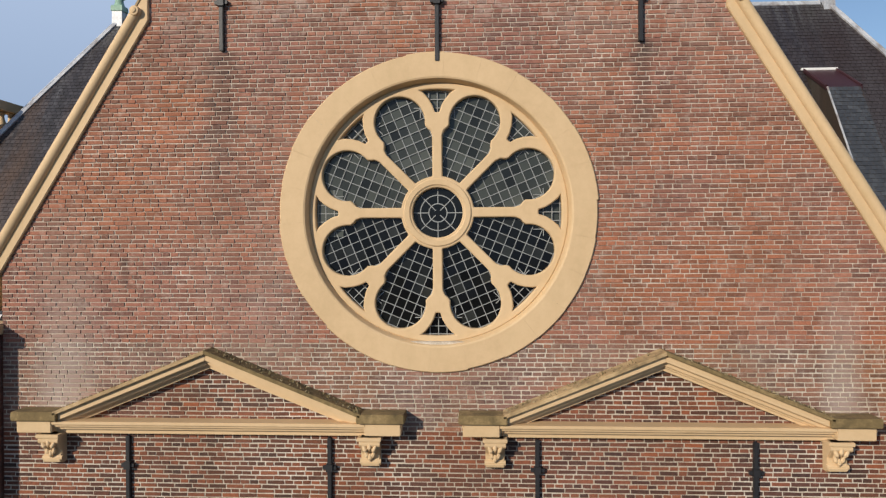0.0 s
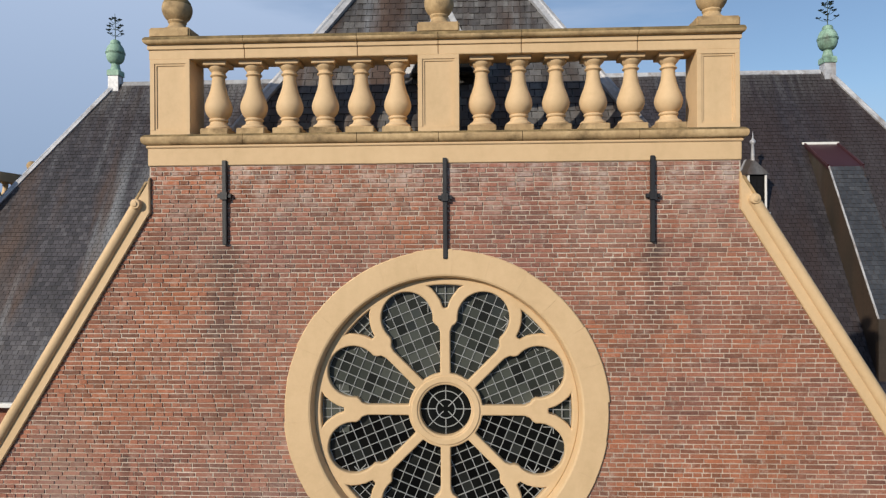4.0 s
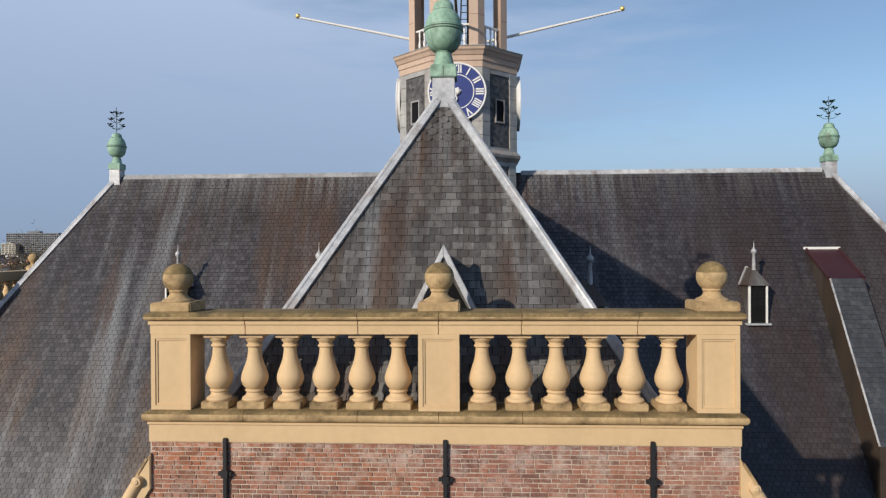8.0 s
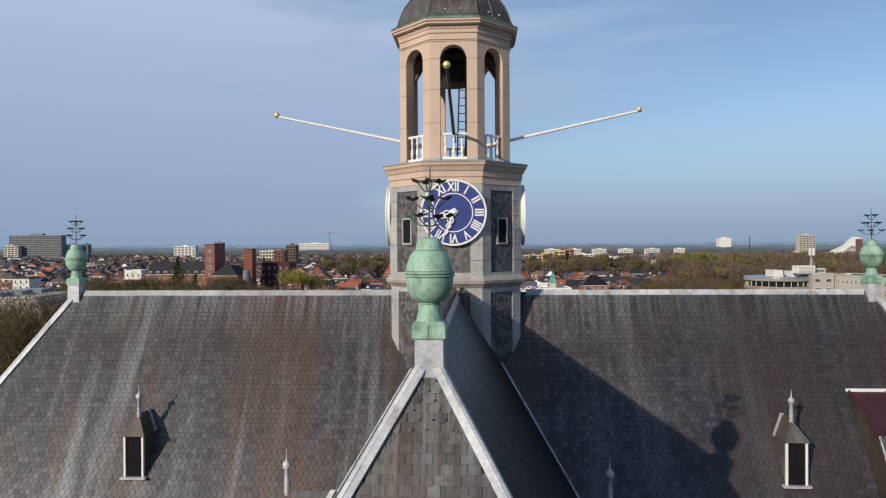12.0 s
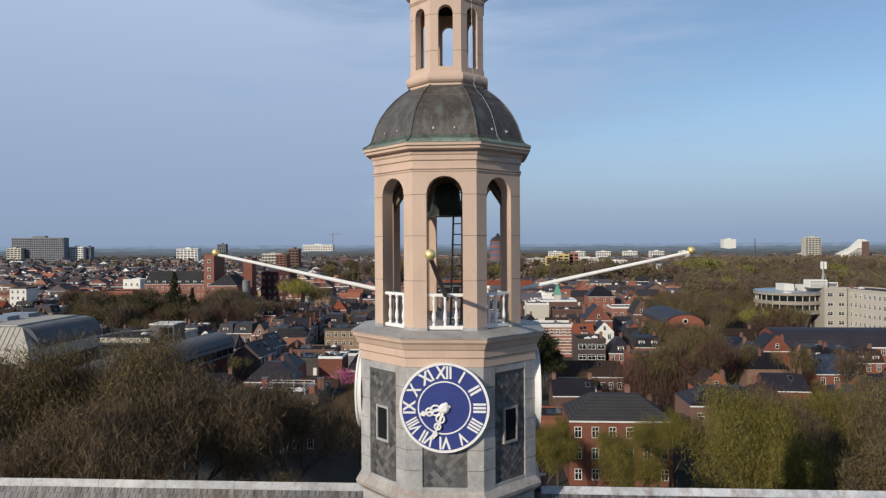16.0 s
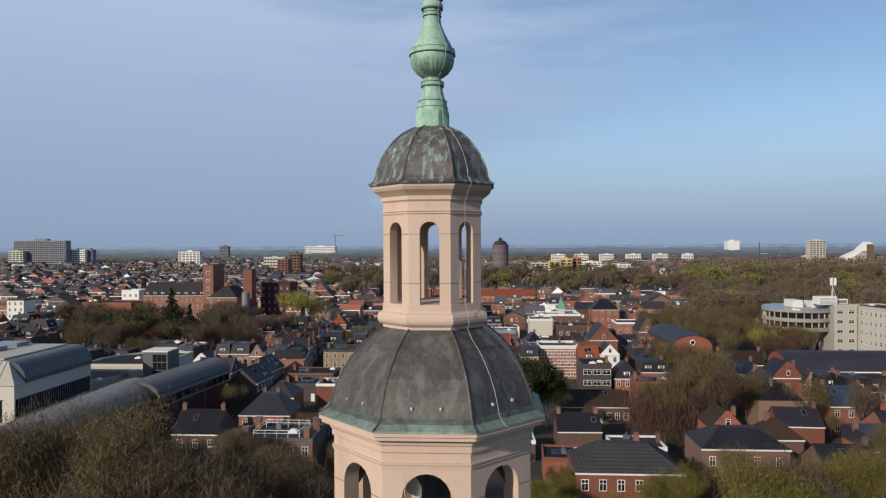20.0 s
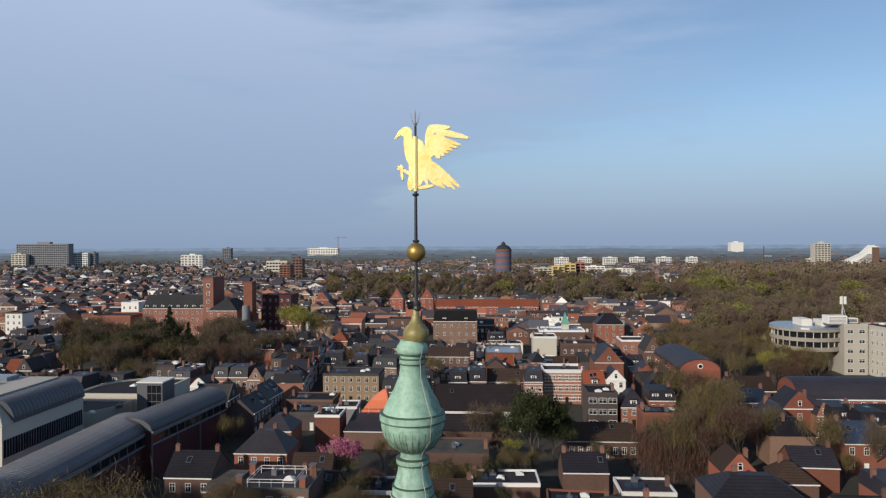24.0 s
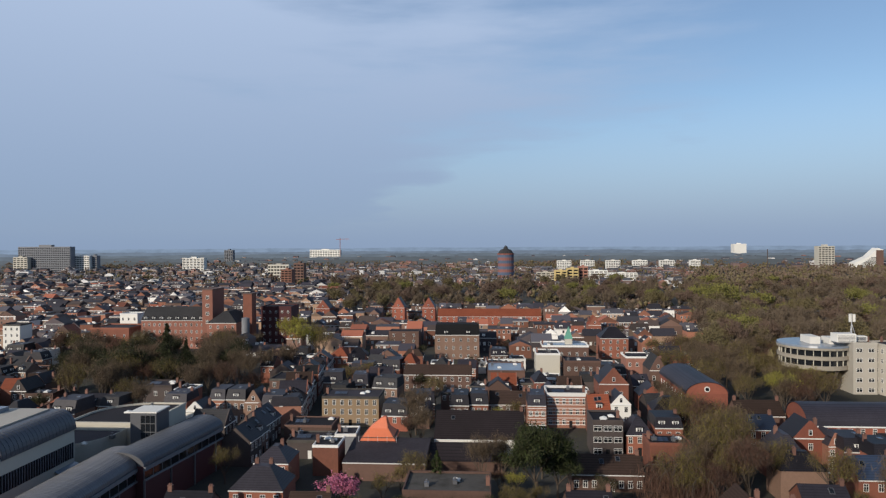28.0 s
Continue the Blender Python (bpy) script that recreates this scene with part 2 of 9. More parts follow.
def brickwork(name, stops, pieces, runs=(), bloom=0.5, salts=False):
    """Bricks, each of its own tone, with pale bloom and runs (x, top, bottom, half width, colour)."""
    m, nn, ll, b = nodes_of(name)
    rnd = nn.new("ShaderNodeObjectInfo").outputs["Random"] if pieces == "object" else nn.new("ShaderNodeNewGeometry").outputs["Random Per Island"]
    n1, n2, n3 = noise_out(nn, ll, 0.8, 4), noise_out(nn, ll, 28, 5, 0.7), noise_out(nn, ll, 0.55, 6, 0.65, (1, 1, 0.45))
    f = nn.new("ShaderNodeMix")
    f.inputs[0].default_value = 0.5
    ll.new(n1, f.inputs[2])
    ll.new(rnd, f.inputs[3])
    f2 = nn.new("ShaderNodeMix")
    f2.inputs[0].default_value = 0.26
    ll.new(f.outputs[0], f2.inputs[2])
    ll.new(n2, f2.inputs[3])
    r = ramp(nn, stops)
    ll.new(f2.outputs[0], r.inputs[0])
    fine = ramp(nn, [(0.53, (0, 0, 0)), (0.68, (bloom * 0.8,) * 3)])
    ll.new(noise_out(nn, ll, 7.0, 6, 0.75), fine.inputs[0])
    soot = ramp(nn, [(0.3, (0.62, 0.6, 0.6)), (0.5, (1, 1, 1)), (0.7, (1.12, 1.1, 1.1))])
    ll.new(noise_out(nn, ll, 45.0, 4, 0.7), soot.inputs[0])
    br = ramp(nn, [(0.5, (0, 0, 0)), (0.74, (bloom * 0.55,) * 3)])
    ll.new(n3, br.inputs[0])
    patch = ramp(nn, [(0.38, (0.92, 0.97, 1.02)), (0.5, (1.0, 1.0, 0.9)), (0.62, (1.12, 1.0, 0.72))])
    ll.new(noise_out(nn, ll, 0.33, 3, 0.6), patch.inputs[0])
    col = mixc(nn, ll, 1.0, r.outputs[0], soot.outputs[0], "MULTIPLY")
    col = mixc(nn, ll, 1.0, col, patch.outputs[0], "MULTIPLY")
    col = mixc(nn, ll, fine.outputs[0], col, (0.5, 0.41, 0.345))
    col = mixc(nn, ll, br.outputs[0], col, (0.46, 0.37, 0.32))
    if runs:
        pos = nn.new("ShaderNodeSeparateXYZ")
        ll.new(nn.new("ShaderNodeNewGeometry").outputs["Position"], pos.inputs[0])
        for x, top, bottom, hw, tint in runs:
            def rng(sock, a, c, lo, hi):
                q = nn.new("ShaderNodeMapRange")
                q.inputs["From Min"].default_value, q.inputs["From Max"].default_value = a, c
                q.inputs["To Min"].default_value, q.inputs["To Max"].default_value = lo, hi
                ll.new(sock, q.inputs["Value"])
                return q.outputs[0]
            d = nn.new("ShaderNodeMath")
            d.operation = "SUBTRACT"
            d.inputs[1].default_value = x
            ll.new(pos.outputs["X"], d.inputs[0])
            ab = nn.new("ShaderNodeMath")
            ab.operation = "ABSOLUTE"
            ll.new(d.outputs[0], ab.inputs[0])
            m1 = nn.new("ShaderNodeMath")
            m1.operation = "MULTIPLY"
            ll.new(rng(ab.outputs[0], hw * 0.3, hw, 1, 0), m1.inputs[0])
            ll.new(rng(pos.outputs["Z"], bottom, top, 0, 1.0), m1.inputs[1])
            m2 = nn.new("ShaderNodeMath")
            m2.operation = "MULTIPLY"
            ll.new(m1.outputs[0], m2.inputs[0])
            ll.new(rng(n1, 0.3, 0.6, 0.5, 0.95), m2.inputs[1])
            tp = nn.new("ShaderNodeMath")
            tp.operation = "MULTIPLY"
            ll.new(m2.outputs[0], tp.inputs[0])
            ll.new(rng(pos.outputs["Z"], top, top + 0.05, 1, 0 if top > bottom else 1), tp.inputs[1])
            col = mixc(nn, ll, tp.outputs[0], col, tint)
    if salts:       # white salts that break out under the stone band
        pos = nn.new("ShaderNodeSeparateXYZ")
        ll.new(nn.new("ShaderNodeNewGeometry").outputs["Position"], pos.inputs[0])
        up = nn.new("ShaderNodeMapRange")
        up.inputs["From Min"].default_value, up.inputs["From Max"].default_value = 20.75, 21.95
        up.inputs["To Min"].default_value, up.inputs["To Max"].default_value = 0.0, 1.0
        ll.new(pos.outputs["Z"], up.inputs["Value"])
        sp = ramp(nn, [(0.47, (0, 0, 0)), (0.62, (0.52,) * 3)])
        ll.new(noise_out(nn, ll, 3.2, 7, 0.8), sp.inputs[0])
        mu = nn.new("ShaderNodeMath")
        mu.operation = "MULTIPLY"
        ll.new(up.outputs[0], mu.inputs[0])
        ll.new(sp.outputs[0], mu.inputs[1])
        col = mixc(nn, ll, mu.outputs[0], col, (0.66, 0.6, 0.54))
    ll.new(col, b.inputs["Base Color"])
    b.inputs["Roughness"].default_value = 0.87
    bump(nn, ll, b, n2, 0.4, 0.008)
    return m


SOOT, LIME = (0.05, 0.034, 0.03), (0.35, 0.27, 0.235)
RUNS = ((-3.19, 20.75, 17.8, 0.34, SOOT), (0.12, 20.6, 20.4, 0.2, SOOT), (3.12, 20.8, 19.0, 0.18, SOOT), (-4.75, 17.6, 17.0, 0.1, SOOT), (-5.7, 15.2, 18.6, 0.62, LIME), (5.95, 15.2, 17.6, 0.36, LIME))
M["brick"] = brickwork("brick", BR, "object", RUNS, salts=True)
M["brick_wall"] = brickwork("brick_wall", BR, "island", RUNS, salts=True)
BM = [(0.1, (0.05, 0.034, 0.032)), (0.3, (0.13, 0.072, 0.06)), (0.5, (0.215, 0.115, 0.09)), (0.72, (0.3, 0.14, 0.1)), (0.92, (0.42, 0.16, 0.09))]
M["brick_mid"] = brickwork("brick_greyed", BM, "island", RUNS, bloom=0.6)
M["brick_low"] = brickwork("brick_repaired", BL, "island", bloom=0.1)
M["mortar"] = weathered("mortar", [(0.3, (0.32, 0.245, 0.19)), (0.5, (0.49, 0.4, 0.32)), (0.66, (0.7, 0.62, 0.52))], 0.9, 22, 0.95)
M["mortar_low"] = weathered("lime_mortar", [(0.32, (0.3, 0.23, 0.165)), (0.5, (0.5, 0.43, 0.34)), (0.68, (0.8, 0.75, 0.66))], 0.5, 30, 0.95, stain=(0.3, 0.24, 0.17), stain_amount=0.4)
M["stone"] = weathered("cream_painted_stone", [(0.3, (0.55, 0.385, 0.21)), (0.5, (0.625, 0.443, 0.25)), (0.7, (0.675, 0.487, 0.28))], 0.5, 9, 0.75, relief=0.12, stain=(0.42, 0.30, 0.15), stain_amount=0.25)
M["stone_moss"] = weathered("mossy_stone", [(0.3, (0.29, 0.19, 0.095)), (0.5, (0.44, 0.305, 0.155)), (0.66, (0.62, 0.45, 0.245))], 1.4, 11, 0.85, relief=0.3, stain=(0.105, 0.072, 0.032), stain_amount=0.85, stain_scale=2.2, stain_stretch=(1, 1, 1))
M["stone_algae"] = weathered("algae_covered_stone", [(0.3, (0.10, 0.072, 0.03)), (0.5, (0.2, 0.14, 0.06)), (0.68, (0.4, 0.285, 0.135))], 1.6, 14, 0.9, relief=0.4, stain=(0.05, 0.04, 0.018), stain_amount=0.7, stain_scale=3.0, stain_stretch=(1, 1, 1))
M["iron"] = weathered("black_iron", spread3((0.018, 0.018, 0.02)), 2, 30, 0.5, relief=0.3)
SL = [(0.2, (0.0155, 0.0145, 0.0175)), (0.42, (0.0395, 0.036, 0.042)), (0.6, (0.066, 0.061, 0.069)), (0.85, (0.13, 0.127, 0.135))]
SLH = [(0.2, (0.034, 0.032, 0.031)), (0.42, (0.074, 0.069, 0.066)), (0.6, (0.121, 0.115, 0.11)), (0.85, (0.245, 0.242, 0.235))]


def slate_mat(name, stops, pieces, axis, ridge=28.0, reach=1.8, brown=0.85, pale=0.5, fine=5.0, mult=1.0, each=0.42, dark_span=None):
    """Slates with runs that follow the slope: pale wash below the ridge, broad brown and pale streaks. axis: the level direction along the slope."""
    m, nn, ll, b = nodes_of(name)
    along = (1, 0.02, 0.02) if axis == "x" else (0.02, 1, 0.02)
    st = lambda k: tuple(v if v == 1 else v * k for v in along)
    rnd = nn.new("ShaderNodeObjectInfo").outputs["Random"] if pieces == "object" else nn.new("ShaderNodeNewGeometry").outputs["Random Per Island"]
    n1, n2 = noise_out(nn, ll, 0.5, 4), noise_out(nn, ll, 14, 5, 0.7)
    f = nn.new("ShaderNodeMix")
    f.inputs[0].default_value = each
    ll.new(n1, f.inputs[2])
    ll.new(rnd, f.inputs[3])
    f2 = nn.new("ShaderNodeMix")
    f2.inputs[0].default_value = 0.25
    ll.new(f.outputs[0], f2.inputs[2])
    ll.new(n2, f2.inputs[3])
    r = ramp(nn, stops)
    ll.new(f2.outputs[0], r.inputs[0])
    col = r.outputs[0]

    def streaks(scale, k, lo, hi, amount, colour, col, near=None):
        sn = noise_out(nn, ll, scale, 5, 0.65, st(k))
        rr = ramp(nn, [(lo, (0, 0, 0)), (hi, (amount,) * 3)])
        ll.new(sn, rr.inputs[0])
        fac = rr.outputs[0]
        if near:
            pos = nn.new("ShaderNodeSeparateXYZ")
            ll.new(nn.new("ShaderNodeNewGeometry").outputs["Position"], pos.inputs[0])
            q = nn.new("ShaderNodeMapRange")
            q.inputs["From Min"].default_value, q.inputs["From Max"].default_value = ridge - near, ridge
            ll.new(pos.outputs["Z"], q.inputs["Value"])
            mu = nn.new("ShaderNodeMath")
            mu.operation = "MULTIPLY"
            ll.new(fac, mu.inputs[0])
            ll.new(q.outputs[0], mu.inputs[1])
            fac = mu.outputs[0]
        return mixc(nn, ll, fac, col, colour)
    col = streaks(0.42 * mult, 8.0, 0.46, 0.57, brown, (0.088, 0.052, 0.034), col)          # broad rusty zones
    col = streaks(0.75 * mult, 4.0, 0.52, 0.68, min(1.0, pale * 1.35), (0.18, 0.188, 0.2), col)             # pale runs
    col = streaks(2.6 * mult, 3.0, 0.54, 0.68, 0.55, (0.022, 0.019, 0.018), col)             # dark runs
    col = streaks(3.2, 2.5, 0.42, 0.56, min(0.9, 0.55 + 0.4 * brown), (0.04, 0.026, 0.02), col, reach * 2.4)   # brown drips
    col = streaks(fine, 2.2, 0.42, 0.6, 0.72, (0.2, 0.2, 0.2), col, reach)      # wash below the ridge
    if dark_span:       # a stretch of darker, purplish slates between two places along x
        pos = nn.new("ShaderNodeSeparateXYZ")
        ll.new(nn.new("ShaderNodeNewGeometry").outputs["Position"], pos.inputs[0])
        q = nn.new("ShaderNodeMapRange")
        q.inputs["From Min"].default_value, q.inputs["From Max"].default_value = dark_span
        q.inputs["To Min"].default_value, q.inputs["To Max"].default_value = 0.0, 0.5
        wob = nn.new("ShaderNodeMath")
        wob.operation = "MULTIPLY_ADD"
        wob.inputs[1].default_value = 5.0
        ll.new(noise_out(nn, ll, 0.5, 5, 0.65, st(12)), wob.inputs[0])
        ll.new(pos.outputs["X"], wob.inputs[2])
        ll.new(wob.outputs[0], q.inputs["Value"])
        col = mixc(nn, ll, q.outputs[0], col, (0.018, 0.014, 0.017))
    lichen = ramp(nn, [(0.3, (0.6, 0.58, 0.56)), (0.48, (0.97, 0.97, 0.96)), (0.62, (1.12, 1.12, 1.1)), (0.74, (1.75, 1.75, 1.68))])
    ll.new(noise_out(nn, ll, 9.0, 6, 0.8), lichen.inputs[0])
    col = mixc(nn, ll, 1.0, col, lichen.outputs[0], "MULTIPLY")
    ll.new(col, b.inputs["Base Color"])
    b.inputs["Roughness"].default_value, b.inputs["Specular IOR Level"].default_value = 0.43, 0.6
    bump(nn, ll, b, n2, 0.3, 0.008)
    return m


M["slate"] = slate_mat("slate_roof", [(p, (v[0] * 1.1, v[1] * 1.14, v[2] * 1.2)) for p, v in SL], "island", "x", brown=0.5, pale=0.3, dark_span=(7.5, 11.5))
M["slate_west"] = slate_mat("slate_roof_west", SL, "island", "x", pale=0.75)
# shade of the slope turned from the sun, put into a darker copy
M["slate_east_shade"] = slate_mat("slate_roof_shaded", [(p, tuple(v * 0.4 for v in c)) for p, c in SL], "island", "y", brown=0.2, pale=0.05)
M["slate_east_shade"].node_tree.nodes["Principled BSDF"].inputs["Specular IOR Level"].default_value = 0.22
M["slate_y"] = slate_mat("slate_roof_side", SL, "island", "y")
M["slate_piece"] = slate_mat("slate_pieces", SLH, "object", "x", 27.6, 2.2, 0.8, 0.6, 8.0, 2.6, 0.5)
M["slate_hip"] = slate_mat("slate_hip", SLH, "island", "x", 27.6, 2.2, 0.8, 0.6, 8.0, 2.6, 0.5)
M["slate_hung"] = weathered("hung_slates", [(0.2, (0.035, 0.034, 0.036)), (0.5, (0.075, 0.072, 0.072)), (0.8, (0.14, 0.135, 0.13))], 0.6, 9, 0.6, relief=0.4, pieces="island", spread=0.7, stain=(0.13, 0.115, 0.1), stain_amount=0.5, stain_scale=1.5, stain_stretch=(1, 1, 0.4))
M["slate_edge"] = weathered("slate_edges", spread3((0.008, 0.0075, 0.0075)), 2, 20, 0.8)
M["lead"] = weathered("lead_sheet", [(0.3, (0.26, 0.27, 0.29)), (0.5, (0.48, 0.49, 0.51)), (0.7, (0.7, 0.7, 0.7))], 1.2, 10, 0.5, metal=0.15, relief=0.4, stain=(0.2, 0.15, 0.12), stain_amount=0.7, stain_scale=2.2, stain_stretch=(1, 1, 0.5))
M["lead_dark"] = weathered("lead_cladding", [(0.3, (0.22, 0.22, 0.215)), (0.5, (0.36, 0.355, 0.345)), (0.7, (0.5, 0.49, 0.47))], 1.5, 10, 0.55, metal=0.1, relief=0.3, stain=(0.25, 0.16, 0.09), stain_amount=0.5, stain_scale=1.0)
M["lead_rust"] = weathered("rust_stained_lead", [(0.3, (0.2, 0.17, 0.14)), (0.5, (0.34, 0.31, 0.28)), (0.7, (0.5, 0.48, 0.45))], 1.5, 10, 0.6, relief=0.35, stain=(0.26, 0.14, 0.07), stain_amount=0.75, stain_scale=0.9, stain_stretch=(1, 1, 1.5))
M["verdigris"] = weathered("verdigris_copper", [(0.3, (0.14, 0.235, 0.17)), (0.5, (0.26, 0.42, 0.315)), (0.7, (0.39, 0.56, 0.45))], 1.5, 12, 0.6, relief=0.2, stain=(0.05, 0.07, 0.05), stain_amount=0.75, stain_scale=2.0, stain_stretch=(1, 1, 0.5))
M["verdigris_dark"] = weathered("grimy_copper", [(0.3, (0.05, 0.075, 0.055)), (0.5, (0.1, 0.15, 0.11)), (0.7, (0.19, 0.3, 0.22))], 2.5, 16, 0.65, relief=0.3, stain=(0.03, 0.035, 0.028), stain_amount=0.7, stain_scale=4.0)
M["iron_green"] = weathered("patinated_iron", spread3((0.055, 0.088, 0.066)), 2, 20, 0.6)
M["slate_cheek"] = slate_mat("dark_brown_slates", [(0.2, (0.018, 0.014, 0.01)), (0.5, (0.038, 0.03, 0.022)), (0.85, (0.075, 0.062, 0.045))], "island", "y", 28, 1.0, 0.4, 0.1)
M["slate_blue"] = slate_mat("blue_grey_slates", [(0.2, (0.03, 0.032, 0.037)), (0.5, (0.052, 0.057, 0.066)), (0.85, (0.095, 0.1, 0.11))], "island", "x", 28, 1.0, 0.1, 0.3)
M["dome"] = weathered("weathered_copper_dome", [(0.3, (0.036, 0.03, 0.027)), (0.5, (0.064, 0.053, 0.046)), (0.7, (0.125, 0.11, 0.096))], 1.0, 9, 0.5, metal=0.1, relief=0.15, stain=(0.17, 0.2, 0.175), stain_amount=0.5, stain_stretch=(2.2, 2.2, 0.3), stain_scale=1.6, streak=((0.2, 0.19, 0.17), 0.5, 3.0, (3.0, 3.0, 0.3), 0.56))
M["dome_green"] = weathered("streaked_copper_dome", [(0.3, (0.05, 0.037, 0.035)), (0.5, (0.088, 0.073, 0.066)), (0.7, (0.15, 0.15, 0.132))], 1.4, 9, 0.5, metal=0.1, relief=0.15, stain=(0.3, 0.43, 0.38), stain_amount=0.85, stain_stretch=(3.5, 3.5, 0.3), stain_scale=2.2, streak=((0.055, 0.04, 0.037), 0.75, 1.5, (2.5, 2.5, 0.35), 0.52))
M["copper_rim"] = weathered("green_copper_rim", [(0.3, (0.075, 0.09, 0.075)), (0.5, (0.15, 0.2, 0.165)), (0.7, (0.26, 0.34, 0.285))], 2.0, 12, 0.6, relief=0.2, stain=(0.07, 0.06, 0.05), stain_amount=0.8, stain_scale=3.0)
M["lead_old"] = weathered("old_lead_capping", [(0.3, (0.17, 0.175, 0.185)), (0.5, (0.3, 0.305, 0.315)), (0.7, (0.46, 0.46, 0.46))], 1.2, 10, 0.55, metal=0.1, relief=0.4, stain=(0.16, 0.13, 0.11), stain_amount=0.6, stain_scale=2.0)
M["tower_paint"] = weathered("pinkish_beige_paint", spread3((0.53, 0.39, 0.30), 0.9, 1.07), 0.6, 8, 0.7, relief=0.08, stain=(0.36, 0.25, 0.18), stain_amount=0.35)
M["white"] = weathered("white_paint", spread3((0.76, 0.75, 0.72), 0.9, 1.05), 1.5, 12, 0.5, relief=0.1)
M["blue"] = weathered("blue_enamel", spread3((0.035, 0.05, 0.20), 0.85, 1.2), 1.2, 8, 0.35, relief=0.05)
M["gold"] = weathered("gilding", [(0.3, (0.9, 0.56, 0.12)), (0.5, (1.0, 0.76, 0.30)), (0.7, (1.0, 0.86, 0.46))], 4, 22, 0.4, metal=0.65, relief=0.5)
M["green_gold"] = weathered("green_stained_gilding", [(0.3, (0.12, 0.15, 0.07)), (0.5, (0.26, 0.21, 0.07)), (0.7, (0.34, 0.36, 0.22))], 3, 14, 0.5, metal=0.2, relief=0.2, stain=(0.2, 0.12, 0.04), stain_amount=0.7, stain_scale=4.0, stain_stretch=(2, 2, 0.4))
M["old_gold"] = weathered("worn_gilding", spread3((0.42, 0.26, 0.07), 0.7, 1.2), 3, 14, 0.45, metal=0.7, relief=0.2, stain=(0.2, 0.24, 0.12), stain_amount=0.5)
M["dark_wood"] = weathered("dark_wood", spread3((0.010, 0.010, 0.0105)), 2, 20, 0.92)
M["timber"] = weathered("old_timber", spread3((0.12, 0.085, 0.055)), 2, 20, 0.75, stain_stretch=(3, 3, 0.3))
# near-black colour stands in for the unlit inside behind windows
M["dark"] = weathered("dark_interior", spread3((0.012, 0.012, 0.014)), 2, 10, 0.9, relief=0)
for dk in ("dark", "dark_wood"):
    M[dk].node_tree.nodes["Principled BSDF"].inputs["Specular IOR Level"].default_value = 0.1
M["red_lead"] = weathered("red_brown_sheet", spread3((0.05, 0.017, 0.02), 0.8, 1.3), 1, 10, 0.4, relief=0.1)
M["bronze"] = weathered("bell_bronze", spread3((0.045, 0.05, 0.04)), 3, 20, 0.45, metal=0.6)


def glass(name, tint, rough=0.08):
    m, nn, ll, b = nodes_of(name)
    n = noise_out(nn, ll, 6, 3)
    r = ramp(nn, [(0.3, tuple(v * 0.7 for v in tint)), (0.7, tuple(v * 1.4 for v in tint))])
    ll.new(n, r.inputs[0])
    ll.new(r.outputs[0], b.inputs["Base Color"])
    b.inputs["Roughness"].default_value = rough
    b.inputs["IOR"].default_value = 1.5
    return m


M["pane"] = glass("window_glass", (0.012, 0.014, 0.017))


def leaded(name, stops):
    """Old glass, each pane of its own tone."""
    m, nn, ll, b = nodes_of(name)
    f = nn.new("ShaderNodeMix")
    f.inputs[0].default_value = 0.65
    ll.new(noise_out(nn, ll, 1.2, 4), f.inputs[2])
    ll.new(nn.new("ShaderNodeObjectInfo").outputs["Random"], f.inputs[3])
    r = ramp(nn, stops)
    ll.new(f.outputs[0], r.inputs[0])
    ll.new(r.outputs[0], b.inputs["Base Color"])
    b.inputs["Roughness"].default_value, b.inputs["IOR"].default_value = 0.14, 1.42
    return m


# grey of the upper lights is sky reflection put into the colour
M["sky_pane"] = leaded("old_glass_sky_tone", [(0.2, (0.0144, 0.0158, 0.0144)), (0.5, (0.0446, 0.0497, 0.0432)), (0.8, (0.0792, 0.0864, 0.0749))])
M["dark_pane"] = leaded("old_glass_dark_tone", [(0.3, (0.002, 0.002, 0.002)), (0.65, (0.006, 0.0065, 0.006)), (0.92, (0.04, 0.043, 0.04))])
M["came"] = weathered("grey_lead_came", spread3((0.27, 0.28, 0.275)), 3, 20, 0.6)
# ---- the ground ----
g = G()
g.add([(-4900, -400, 0), (4900, -400, 0), (4900, 4950, 0), (-4900, 4950, 0)], [(0, 1, 2, 3)])
ground_mat = weathered("town_ground", [(0.3, (0.02, 0.02, 0.019)), (0.5, (0.034, 0.032, 0.026)), (0.7, (0.05, 0.052, 0.026))], 0.04, 0.6, 0.95, relief=0.1)
solo("ground", g, ground_mat, "dark paved and green town ground reaching the horizon", kind="structure", at=pose(0, 0, GZ))

# ---- the church ----
YC, ZR, SLOPE, ARM, HALF, NOSE = 19.56, 28.0, 1.72, 19.56, 6.95, 15.4
church = thing("church", 0, YC, GZ, "red brick church with steep slate roof and cream stone trim", "church")
TO = Matrix.Translation((0, -YC, -GZ))      # world to the church's own frame


def cpart(name, g, material, parent=None, label="", **kw):
    g.v = [tuple(TO @ Vector(p)) for p in g.v]
    return part(name, g, material, parent or church, label, **kw)


# walls of the four arms, one closed body under the eaves
EAVE = ZR - SLOPE * HALF
W0 = 6.72
for name, box_ in (("wall", (-W0, W0, 0.5, 2 * YC - 0.5)), ("wall", (-ARM + 0.5, -W0, YC - W0, YC + W0)), ("wall", (W0, ARM - 0.5, YC - W0, YC + W0))):
    cpart(name, G().box(*box_, GZ, EAVE), M["brick_wall"], label="red brick church wall")

